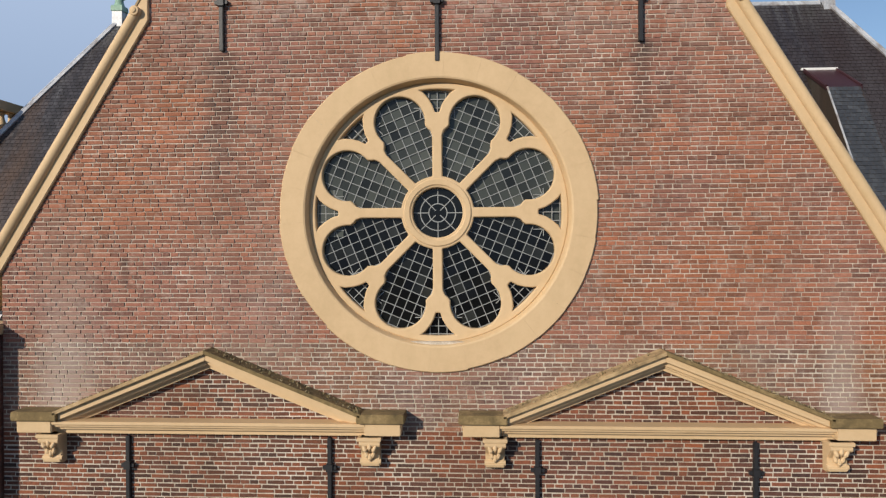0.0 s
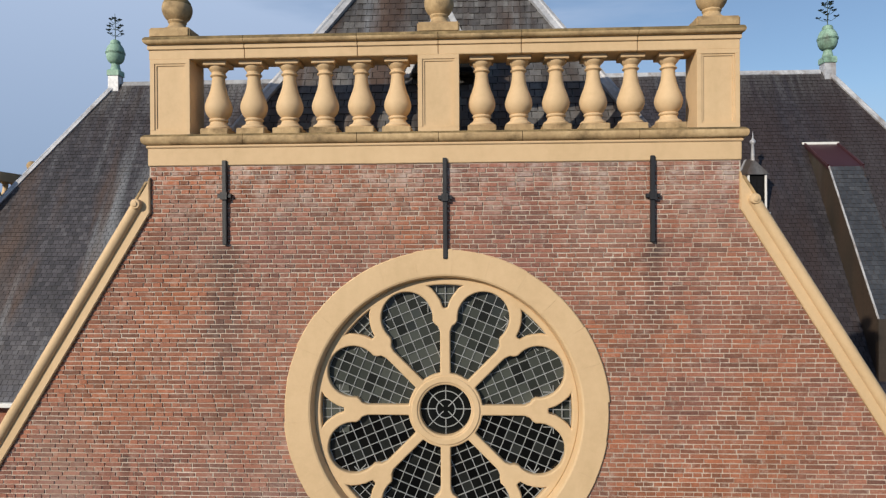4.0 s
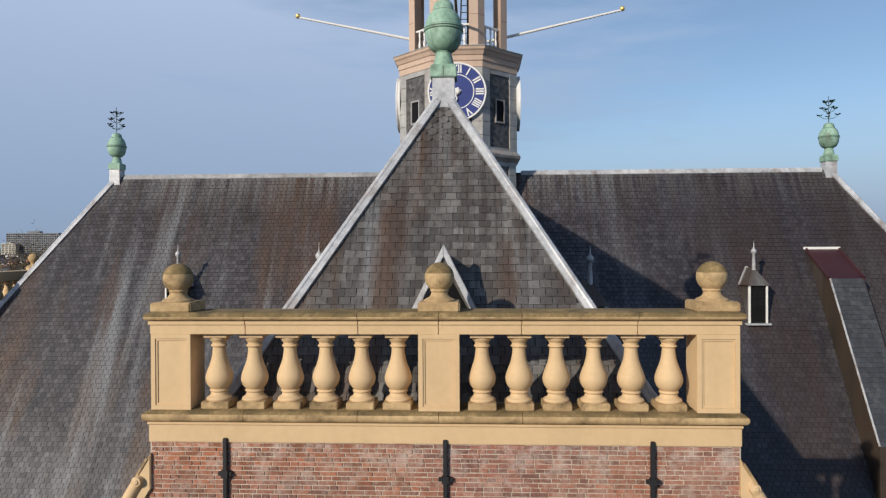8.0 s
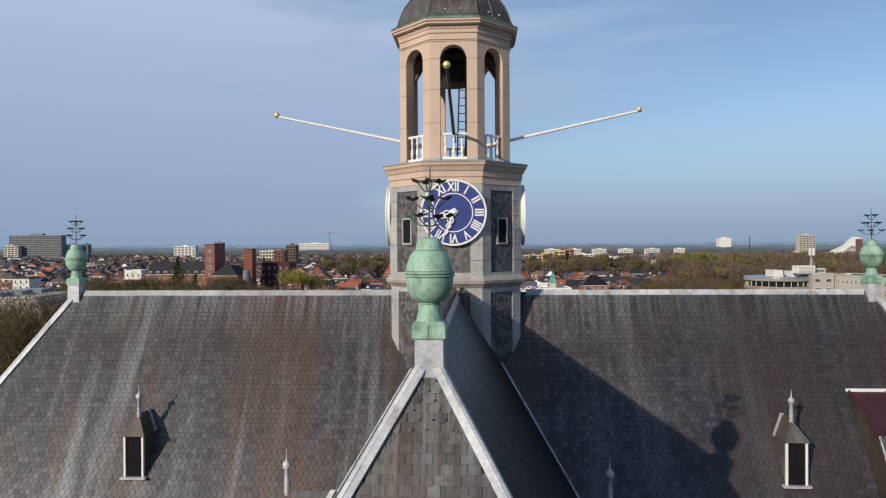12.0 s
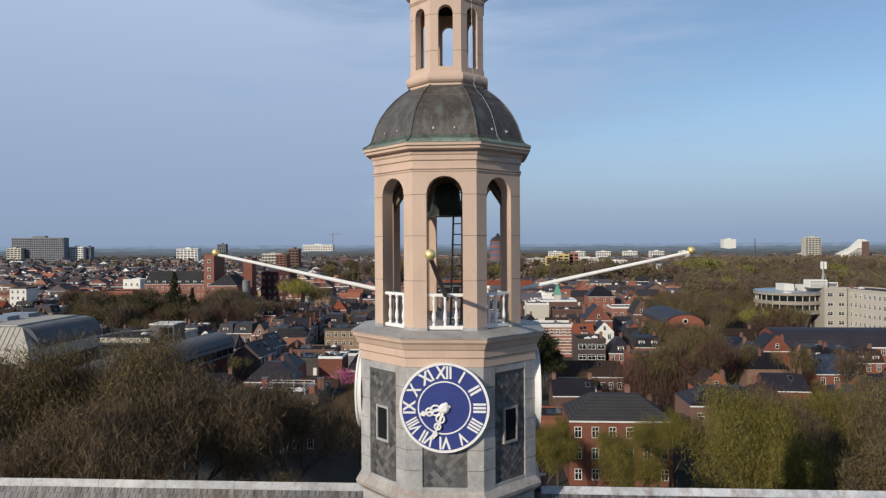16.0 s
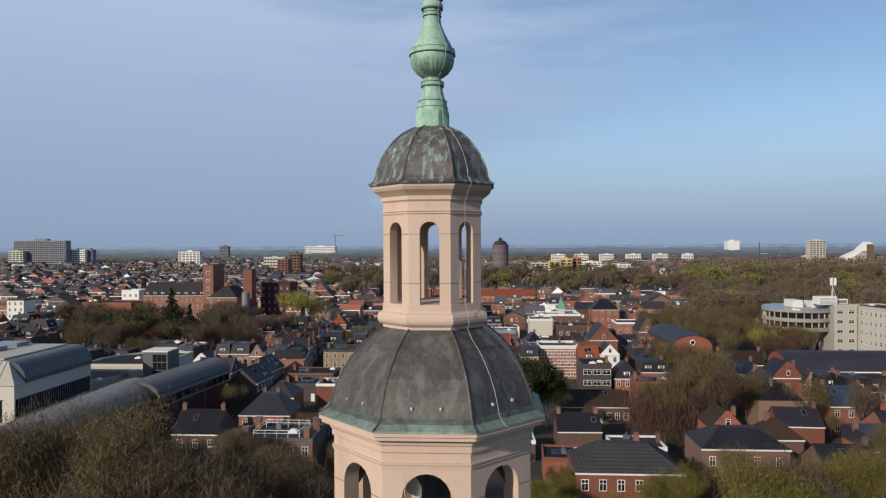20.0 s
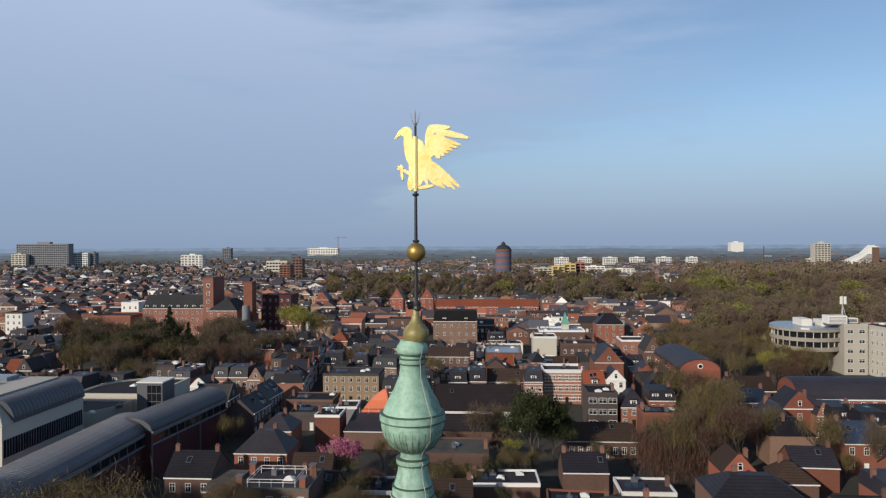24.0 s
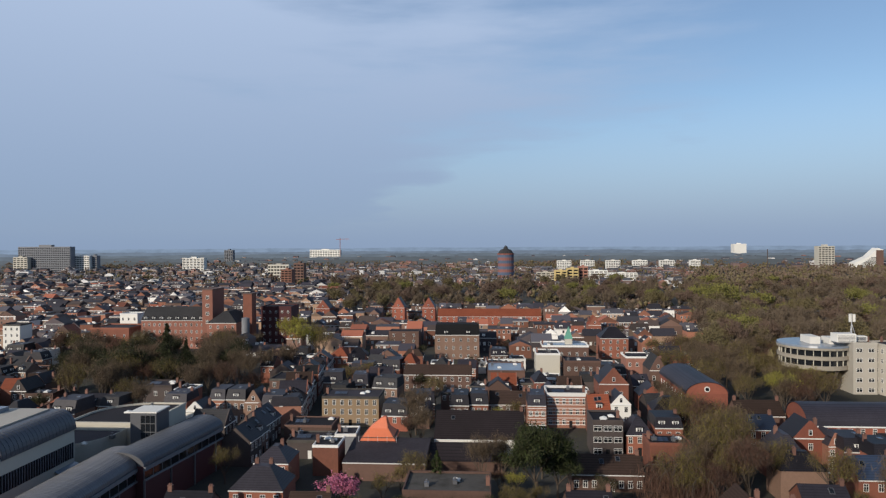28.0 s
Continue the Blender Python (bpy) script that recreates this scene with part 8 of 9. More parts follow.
slab("tower_block", 1041.0, 2950.0, 50, 40, 56, "white", 0, 0, "pale windowless tank like block")
for x, w in ((158, 30), (208, 29), (262, 30), (319, 30), (376, 30), (435, 21)):
    slab("tower_block", x, 1500, w, 14, 22, "white", 6, 6, "white balcony apartment block far off")
for (x, y, w, h, m_) in ((79, 1000, 26, 17, "cream"), (99, 985, 17, 20, "yellow"), (116, 990, 16, 23, "yellow"), (132, 1000, 13, 25, "pinkish"), (160, 1060, 33, 17, "white"), (205, 1090, 44, 12, "white")):
    slab("tower_block", x, y, w, 14, h, m_, 5, max(2, w // 6), "stepped pale apartment block far off")
sk = thing("sloped_block", 824.0, 1560.0, GZ, "white stepped block with a long sloping side", "apartment block")
WIDE = Matrix.Diagonal((1.5, 1.56, 1.08, 1))
part("wall", G().extrude([(-22, 0), (18, 0), (18, 38), (11, 42), (-2, 25), (-22, 12)], 0, 16, XZ), TW["white"], sk, at=WIDE)
part("end", G().box(8, 18.2, -0.4, 16, 0, 37.5), TW["brown"], sk, at=WIDE)
for j in range(9):
    part("balcony_band", G().box(-20 + j * 2.6, 8, -0.3, 0.2, 2 + j * 2.5, 3.2 + j * 2.5), M["pane"], sk, at=WIDE)
chm = thing("mast", 505.0, 1300.0, GZ, "thin dark mast among the trees", "mast")
part("pole", G().tube([(0, 0, 0), (0, 0, 46)], 1.0, 6, 0.7), TW["dark"], chm)
cr = thing("tower_crane", -556.0, 2500.0, GZ, "far tower crane over a building site", "crane")
part("mast", G().tube([(0, 0, 0), (0, 0, 86)], 1.2, 4), TW["red"], cr)
part("jib", G().tube([(-14, 0, 80), (34, 0, 82)], 1.0, 4), TW["red"], cr)
# ---- rows of town houses between the landmarks ----
TAKEN = []
for o in scene.objects:
    if o.parent is None and o.type == "EMPTY" and o.location.y > 100:
        xs, ys = [], []
        for ch in o.children:
            if ch.type == "MESH" and ch.name.split(".")[0] in ("wall", "roof", "band"):
                mw = o.matrix_basis @ ch.matrix_basis
                for c in ch.bound_box:
                    q = mw @ Vector(c)
                    xs.append(q.x), ys.append(q.y)
        if xs:
            TAKEN.append((min(xs) - 1.0, max(xs) + 1.0, min(ys) - (26 if o.location.y > 300 else 9 if o.location.y > 205 else 2), max(ys) + 1.5))


def free(x, y, w, d):
    return not any(x + w / 2 > a and x - w / 2 < b and y + d > c and y < e for a, b, c, e in TAKEN)


def wooded(x, y):
    """Where parks and gardens stand instead of houses."""
    r = x / y
    if 560 < y < 900 and r > -0.22:
        return True
    if 218 < y <= 240 and r > 0.3:
        return True
    if 240 < y <= 560 and r > 0.275:
        return True
    if 222 < y < 345 and -0.66 < r < -0.33:
        return True
    if 900 <= y < 1500 and 0.28 < r < 0.75:
        return True
    if y >= 1500 and noise.noise((x * 0.002, y * 0.001, 3.0)) > 0.12:
        return True
    return False


rf = random.Random(11)
KINDS = [("orange", "slate"), ("brown", "bitumen"), ("red", "slate"), ("brown", "slate"), ("brown", "slate"), ("buff", "slate"), ("dark", "slate"), ("orange", "redtile"), ("brown", "oldtile"), ("redwhite", "slate"), ("white", "bitumen"), ("brown", "bitumen"), ("dark", "greytile"), ("orange", "oldtile"), ("buff", "greytile")]
LAB = {"red": "red brick", "orange": "orange brick", "brown": "brown brick", "buff": "buff brick", "redwhite": "banded red brick", "white": "white rendered", "dark": "dark brick"}
LABR = {"slate": "dark slate roof", "redtile": "red tiled roof", "oldtile": "brown tiled roof", "bitumen": "dark flat roof", "greytile": "grey tiled roof"}
for x, yy, w, d, h, rt_, rh, wl_, rm_ in ((-30, 128, 7, 8, 5.5, "gable", 3.2, "orange", "slate"), (-20, 134, 8, 8, 4, "flat", 0.4, "brown", "bitumen"), (-34, 140, 8, 8, 5.2, "gable", 3.0, "brown", "oldtile"), (60, 118, 9, 9, 6, "gable", 3.2, "brown", "slate"),
                                  (72, 128, 9, 9, 6.5, "mansard", 2.6, "orange", "slate"), (58, 140, 8, 8, 5, "hip", 3, "brown", "oldtile"), (66, 150, 9, 8, 5.0, "gable", 3.0, "orange", "slate"), (30, 136, 10, 8, 4, "flat", 0.4, "brown", "bitumen"), (82, 140, 9, 9, 6.5, "gable", 3.2, "orange", "slate"), (94, 150, 9, 9, 6, "gable", 3.5, "brown", "slate")):
    house(x, yy, rf.uniform(-5, 5), w, d, h, rt_, rh, wl_, rm_, 2 if h > 5 else 1, 3, f"small {LAB[wl_]} house with a {LABR[rm_]}", group="town houses")
    TAKEN.append((x - w / 2, x + w / 2, yy, yy + d))
for x, yy, an, w, d, h, rt_, rh, wl_, rm_ in ((4, 140, 2, 13, 8, 3.8, "flat", 0.4, "brown", "bitumen"), (16.5, 128, -3, 11, 8, 4.2, "flat", 0.4, "orange", "bitumen"), (20, 146, 1, 9, 8, 4.5, "gable", 2.8, "brown", "slate"), (-7, 128, 3, 10, 8, 4.5, "gable", 3.0, "brown", "oldtile")):
    house(x, yy, an, w, d, h, rt_, rh, wl_, rm_, 1, 4, f"small {LAB[wl_]} house with a {LABR[rm_]}", group="town houses", chimneys=2)
    TAKEN.append((x - w / 2, x + w / 2, yy, yy + d))
y = 168.0
while y < 330:
    x = -0.78 * y
    ang = rf.choice((-9, -6, -3, 2, 5))
    while x < 0.72 * y:
        w, d = rf.uniform(5.5, 10), rf.uniform(8, 10)
        yy = y + rf.uniform(-3, 3)
        turned = rf.random() < 0.3          # side on to the street
        sx, sy = (d, w) if turned else (w, d)
        if free(x + sx / 2, yy, sx, sy) and not wooded(x, yy) and rf.random() < 0.9 and not (yy < 185 and x < -62) and not (yy < 207 and -66 < x < 62):
            wall, rm = rf.choice(KINDS)
            rt = "flat" if rm == "bitumen" else rf.choice(("gable", "gable", "front", "mansard", "mansard", "hip"))
            h = rf.choice((3.2, 3.6, 5.5, 5.8, 6.2, 6.8)) if y < 215 else rf.uniform(4.4, 7.6)
            at_x, at_y, at_a = (x + d, yy + w / 2, 90) if turned else (x + w / 2, yy, ang if rt != "front" else 0)
            house(at_x, at_y, at_a, w - 0.1, d, round(h, 1), rt, rf.uniform(2.6, 3.8) if rt != "flat" else 0.4, wall, rm, max(1, round(h / 3.1)), max(2, int(w / 2.4)), f"small {LAB[wall]} house with a {LABR[rm]}", dormers=(2 if w > 7.5 else 1) if rt == "mansard" else int(rt == "gable" and rf.random() < 0.6), group="town houses")
            TAKEN.append((x, x + sx, yy, yy + sy))
        x += sx + (rf.uniform(2, 6) if rf.random() < 0.2 else 0)
    y += rf.uniform(11.5, 14.5)

# farther rows, joined
fw = {k: G() for k in ("orange", "brown", "buff", "white", "dark")}
fr = {k: G() for k in ("slate", "redtile", "oldtile", "bitumen", "greytile")}
fwin = G()
fw2, fr2 = {k: G() for k in fw}, {k: G() for k in fr}      # beyond 900 m
near_w, near_r = fw, fr
y = 330.0
while y < 3300:
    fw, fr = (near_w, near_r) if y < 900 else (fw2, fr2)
    x = -0.74 * y
    step = max(21.0, y * 0.034)
    while x < 0.70 * y:
        w, d = rf.uniform(6, 12) * (1 + y / 2500), rf.uniform(8, 10) * (1 + y / 2500)
        yy = y + rf.uniform(-3, 3)
        keep = 0.88 if y < 900 else (0.62 if y < 1500 else 0.2)
        if free(x + w / 2, yy, w, d) and not wooded(x, yy) and rf.random() < keep:
            wk = rf.choices(list(fw), (4, 4, 3, 1.0, 3) if y < 900 else (3, 4, 2, 2.4, 5))[0]
            rk = rf.choices(list(fr), (7, 1.3, 2.5, 3, 3) if y < 900 else (5, 0.5, 1, 5, 5))[0]
            h = rf.uniform(5.5, 9.5) if y < 1200 else rf.uniform(6, 12)
            flat = rk == "bitumen" or rf.random() < 0.18
            rh = rf.uniform(2.0, 3.6)
            fw[wk].box(x, x + w, yy, yy + d, GZ, GZ + h)
            if flat:
                fr[rk].box(x - 0.1, x + w + 0.1, yy - 0.1, yy + d, GZ + h, GZ + h + 0.4)
            elif rf.random() < 0.6:
                fr[rk].add([(x, yy - 0.2, GZ + h), (x + w, yy - 0.2, GZ + h), (x + w, yy + d, GZ + h), (x, yy + d, GZ + h), (x, yy + d / 2, GZ + h + rh), (x + w, yy + d / 2, GZ + h + rh)], [(0, 1, 5, 4), (2, 3, 4, 5), (1, 2, 5), (3, 0, 4), (3, 2, 1, 0)])
                if rf.random() < 0.6:
                    fw["orange"].box(x + 0.2, x + 1.0, yy + d / 2 - 0.3, yy + d / 2 + 0.3, GZ + h + rh - 1, GZ + h + rh + 1)
            else:
                fr[rk].add([(x, yy, GZ + h), (x + w, yy, GZ + h), (x + w, yy + d, GZ + h), (x, yy + d, GZ + h), (x + w / 2, yy + 0.1, GZ + h + rh), (x + w / 2, yy + d, GZ + h + rh)], [(1, 2, 5, 4), (3, 0, 4, 5), (2, 3, 5), (3, 2, 1, 0)])
                fw[wk].add([(x, yy, GZ + h), (x + w, yy, GZ + h), (x + w / 2, yy, GZ + h + rh + 0.2), (x, yy + 0.3, GZ + h), (x + w, yy + 0.3, GZ + h), (x + w / 2, yy + 0.3, GZ + h + rh + 0.2)], [(0, 1, 2), (5, 4, 3), (1, 4, 5, 2), (3, 0, 2, 5)])
            if rf.random() < 0.55:      # white eaves boards and dormers
                fw["white"].box(x - 0.1, x + w + 0.1, yy - 0.3, yy - 0.02, GZ + h - 0.35, GZ + h + 0.05)
            if not flat and y < 1600 and rf.random() < 0.5:
                for q in range(rf.choice((1, 1, 2))):
                    cx = x + w * (0.3 + 0.4 * q) + rf.uniform(-0.5, 0.5)
                    fw["white"].box(cx - 0.8, cx + 0.8, yy + d * 0.12, yy + d * 0.4, GZ + h + 0.3, GZ + h + 1.7)
                    fwin.box(cx - 0.55, cx + 0.55, yy + d * 0.12 - 0.05, yy + d * 0.12 + 0.02, GZ + h + 0.5, GZ + h + 1.5)
            if y < 900 and flat:        # roof lights and vents
                for q in range(rf.choice((1, 2, 3))):
                    cx, cy = x + rf.uniform(1, w - 1), yy + rf.uniform(1.5, d - 1.5)
                    fw[rf.choice(("white", "white", "dark"))].box(cx - 0.7, cx + 0.7, cy - 0.5, cy + 0.5, GZ + h + 0.4, GZ + h + rf.uniform(0.7, 1.6))
            if y < 1300:
                n = max(2, int(w / 2.2))
                for s in range(max(1, int(h / 3))):
                    for c in range(n):
                        if rf.random() < 0.8:
                            cx, cz = x + (c + 0.5) * w / n, GZ + s * 3 + 1.0
                            fwin.box(cx - 0.5, cx + 0.5, yy - 0.05, yy + 0.02, cz, cz + 1.5)
                            if y < 620 and s == max(1, int(h / 3)) - 1:
                                fw["white"].box(cx - 0.62, cx + 0.62, yy - 0.03, yy + 0.03, cz - 0.12, cz + 1.62)
            TAKEN.append((x, x + w, yy, yy + d)) if y < 500 else None
        x += w + (rf.uniform(3, 12) if rf.random() < 0.3 else 0)
    y += step
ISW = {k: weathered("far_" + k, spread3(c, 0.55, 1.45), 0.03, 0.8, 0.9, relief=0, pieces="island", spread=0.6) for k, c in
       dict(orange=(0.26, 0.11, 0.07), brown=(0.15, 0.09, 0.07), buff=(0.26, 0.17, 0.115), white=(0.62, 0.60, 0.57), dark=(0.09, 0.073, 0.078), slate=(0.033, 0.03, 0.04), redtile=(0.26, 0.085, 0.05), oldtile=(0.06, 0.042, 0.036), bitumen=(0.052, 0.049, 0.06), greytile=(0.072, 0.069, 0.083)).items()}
# beyond 900 m: muted, cooler base colours with the distance haze painted in
FAR_HAZED = {k: weathered("remote_" + k, spread3(c, 0.7, 1.35), 0.03, 0.8, 0.9, relief=0, pieces="island", spread=0.5) for k, c in
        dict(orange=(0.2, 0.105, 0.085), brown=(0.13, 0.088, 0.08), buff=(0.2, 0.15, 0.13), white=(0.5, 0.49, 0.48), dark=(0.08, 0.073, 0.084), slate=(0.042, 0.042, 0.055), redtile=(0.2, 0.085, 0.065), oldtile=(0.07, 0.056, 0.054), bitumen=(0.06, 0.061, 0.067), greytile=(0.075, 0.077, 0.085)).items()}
for walls, roofs, ms in ((near_w, near_r, ISW), (fw2, fr2, FAR_HAZED)):
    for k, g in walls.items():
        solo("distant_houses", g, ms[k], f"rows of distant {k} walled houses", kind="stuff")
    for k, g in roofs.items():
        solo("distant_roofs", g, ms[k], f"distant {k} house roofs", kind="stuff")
solo("distant_windows", fwin, weathered("far_windows", [(0.2, (0.02, 0.022, 0.026)), (0.5, (0.03, 0.033, 0.038)), (0.75, (0.6, 0.6, 0.58))], 0.1, 1, 0.3, relief=0, pieces="island", spread=0.9), "windows of distant houses", kind="stuff")
# woods and fields far off round the horizon: glowing strips, haze painted in
def backdrop(radius, base, vary, colour, seed):
    n = 900
    g = G()
    for i in range(n + 1):
        a = radians(28 + 124 * i / n)
        h = base + vary * (noise.noise((i * 0.025, seed, 0)) + 0.5 * noise.noise((i * 0.16, seed, 1)) + 0.35 * noise.noise((i * 0.6, seed, 2)))
        g.v += [(radius * math.cos(a), radius * math.sin(a), GZ), (radius * math.cos(a), radius * math.sin(a), GZ + h)]
    g.f = [(2 * i, 2 * i + 1, 2 * i + 3, 2 * i + 2) for i in range(n)]
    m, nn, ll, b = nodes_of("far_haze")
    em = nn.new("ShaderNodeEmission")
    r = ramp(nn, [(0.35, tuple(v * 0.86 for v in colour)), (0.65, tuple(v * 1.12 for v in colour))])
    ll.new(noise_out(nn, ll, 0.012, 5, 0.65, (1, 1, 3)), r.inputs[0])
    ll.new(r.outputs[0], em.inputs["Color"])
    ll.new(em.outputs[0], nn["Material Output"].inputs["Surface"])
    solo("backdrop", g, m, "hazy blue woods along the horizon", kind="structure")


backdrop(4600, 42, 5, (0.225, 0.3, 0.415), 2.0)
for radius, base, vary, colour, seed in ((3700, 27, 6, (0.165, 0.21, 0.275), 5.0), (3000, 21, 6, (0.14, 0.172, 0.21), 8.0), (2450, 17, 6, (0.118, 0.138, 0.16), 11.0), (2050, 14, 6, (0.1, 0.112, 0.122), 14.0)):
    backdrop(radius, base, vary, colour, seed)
# ---- trees ----
def leaf_mat(name, c, lo=0.7, hi=1.3, each=0.55):
    m = weathered(name, spread3(c, lo, hi), 0.3, 3.0, 0.85, relief=0, pieces="island", spread=each, where="object")
    for q in list(m.node_tree.nodes):
        if q.type == "BSDF_PRINCIPLED":
            q.inputs["Specular IOR Level"].default_value = 0.15
            tl, mx, out = m.node_tree.nodes.new("ShaderNodeBsdfTranslucent"), m.node_tree.nodes.new("ShaderNodeMixShader"), m.node_tree.nodes["Material Output"]
            ln = m.node_tree.links
            mx.inputs[0].default_value = 0.12
            ln.new(q.inputs["Base Color"].links[0].from_socket, tl.inputs["Color"])
            ln.new(q.outputs[0], mx.inputs[1])
            ln.new(tl.outputs[0], mx.inputs[2])
            ln.new(mx.outputs[0], out.inputs["Surface"])
    return m


LF = {"twig": leaf_mat("budding_twigs", (0.128, 0.093, 0.06)), "olive": leaf_mat("young_olive_leaves", (0.145, 0.118, 0.034)), "green": leaf_mat("fresh_green_leaves", (0.185, 0.176, 0.034)),
      "lime": leaf_mat("lime_green_leaves", (0.27, 0.25, 0.045)), "dark": leaf_mat("dark_needles", (0.038, 0.042, 0.02)), "red": leaf_mat("red_brown_twigs", (0.10, 0.056, 0.04)), "pink": leaf_mat("pink_blossom", (0.46, 0.15, 0.24)), "ivy": leaf_mat("dark_green_leaves", (0.045, 0.06, 0.02))}
BARK = weathered("bark", spread3((0.07, 0.052, 0.038)), 0.6, 8, 0.9, where="object")


def tree_meshes(kind, height, spread, mats, leaves, seed, size=0.22, weep=False, cone=False):
    """A trunk with limbs and a crown of many small pieces. mats: (share, material) pairs, one crown mesh each."""
    rg = np.random.default_rng(seed)
    rr = random.Random(seed)
    tr = G()
    tips = []
    if cone:
        tr.tube([(0, 0, 0), (0, 0, height * 0.96)], height * 0.018, 7, 0.03)
        for i in range(90):
            q = (i + rr.random()) / 90
            z = height * (0.08 + 0.9 * q)
            r = spread * (1 - q) ** 0.8 * rr.uniform(0.75, 1.1)
            a = rr.uniform(0, 6.283)
            for s in np.linspace(0.25, 1, 4):
                tips.append((r * s * math.cos(a), r * s * math.sin(a), z - 0.18 * r * s, 0.10 + 0.10 * r))
            if i % 3 == 0:
                tr.tube([(0, 0, z), (r * 0.8 * math.cos(a), r * 0.8 * math.sin(a), z - 0.14 * r)], 0.05, 4, 0.015)
    else:
        th = height * rr.uniform(0.2, 0.3)
        tr.tube([(0, 0, -0.2), (rr.uniform(-.2, .2), rr.uniform(-.2, .2), th * 0.5), (rr.uniform(-.4, .4), rr.uniform(-.4, .4), th)], height * 0.022, 8, height * 0.016)
        def grow(p, d, length, r, lvl):
            q = p
            pts = [p]
            for s in range(3):
                d2 = (d + Vector((rr.uniform(-.22, .22), rr.uniform(-.22, .22), rr.uniform(-0.05, .16) if not weep else -0.15 * lvl))).normalized()
                q = q + d2 * length / 3
                pts.append(q)
                d = d2
            tr.tube(pts, r, 6 if lvl < 2 else 4, r * 0.55)
            if lvl >= 2:
                for s, t in enumerate(pts[1:]):
                    tips.append((t.x, t.y, t.z, spread * 0.10))
            if lvl < 3:
                for c in range(4 if lvl < 2 else 3):
                    ax = rr.uniform(0, 6.283)
                    side = Vector((math.cos(ax), math.sin(ax), 0))
                    nd = (d * rr.uniform(0.5, 0.9) + side * rr.uniform(0.5, 0.95) + Vector((0, 0, 0.18 if not weep else -0.25))).normalized()
                    grow(pts[rr.choice((2, 3, 3))], nd, length * rr.uniform(0.5, 0.72), r * 0.52, lvl + 1)
        for c in range(5):
            a = c * 1.257 + rr.uniform(-.4, .4)
            lean = rr.uniform(0.35, 0.95)
            grow(Vector((0, 0, th * rr.uniform(0.75, 1.0))), Vector((math.cos(a) * lean, math.sin(a) * lean, 1)).normalized(), height * 0.3, height * 0.011, 0)
        zt = max(t[2] for t in tips)
        rt = max(math.hypot(t[0], t[1]) for t in tips)
        kz, kr = (height * 0.97) / zt, spread / rt
        tr.v = [(x * (kr if z > th else 1 + (kr - 1) * max(0, z) / th), y * (kr if z > th else 1 + (kr - 1) * max(0, z) / th), z * kz) for x, y, z in tr.v]
        tips = [(x * kr, y * kr, z * kz, s) for x, y, z, s in tips]
    T = np.array(tips)
    out = [mesh_of(kind + "_trunk", tr, BARK)]
    for share, mat, shape in mats:
        n = int(leaves * share)
        pick = T[rg.integers(0, len(T), n)]
        c = pick[:, :3] + rg.normal(0, 1, (n, 3)) * pick[:, 3:4] * np.array([1, 1, 0.8])
        if weep:
            c[:, 2] -= rg.random(n) ** 1.5 * height * 0.45
        c[:, 2] = np.maximum(c[:, 2], 0.4)
        u = rg.normal(0, 1, (n, 3))
        u /= np.linalg.norm(u, axis=1)[:, None]
        if shape == "twig":
            u[:, 2] = np.abs(u[:, 2]) + 0.4
            if weep:
                u = np.array([0, 0, -1.0]) + rg.normal(0, 0.15, (n, 3))
            L, Wd = size * rg.uniform(2.2, 5, (n, 1)), size * rg.uniform(0.12, 0.24, (n, 1))
        else:
            q = 0.55 if shape == "bud" else 1.0
            L, Wd = q * size * rg.uniform(0.7, 1.5, (n, 1)), q * size * rg.uniform(0.55, 1.0, (n, 1))
        w = np.cross(u, rg.normal(0, 1, (n, 3)))
        w /= np.linalg.norm(w, axis=1)[:, None] + 1e-9
        v = np.stack([c - u * L / 2, c + w * Wd / 2, c + u * L / 2, c - w * Wd / 2], 1).reshape(-1, 3)
        me = bpy.data.meshes.new(kind + "_crown")
        me.vertices.add(len(v))
        me.vertices.foreach_set("co", v.ravel())
        me.loops.add(n * 4)
        me.loops.foreach_set("vertex_index", np.arange(n * 4))
        me.polygons.add(n)
        me.polygons.foreach_set("loop_start", np.arange(n) * 4)
        me.update(calc_edges=True)
        me.materials.append(mat)
        out.append(me)
    return out


def plant(name, meshes, x, y, s, label, rz=0.0, group="trees", z=GZ):
    ob = thing(name, x, y, z, label, "tree", group, rz)
    part("trunk", meshes[0], None, ob, at=Matrix.Diagonal((s, s, s, 1)))
    for me in meshes[1:]:
        part("crown", me, None, ob, at=Matrix.Diagonal((s, s, s, 1)))
    return ob


NEAR = [tree_meshes("limes", 22, 8.5, ((0.6, LF["olive"], "bud"), (0.4, LF["twig"], "twig")), 50000, 21, 0.21),
        tree_meshes("elms", 22, 9.5, ((0.25, LF["olive"], "bud"), (0.75, LF["twig"], "twig")), 50000, 22, 0.21),
        tree_meshes("limes_b", 21, 8.0, ((0.55, LF["green"], "bud"), (0.45, LF["olive"], "twig")), 50000, 23, 0.21)]
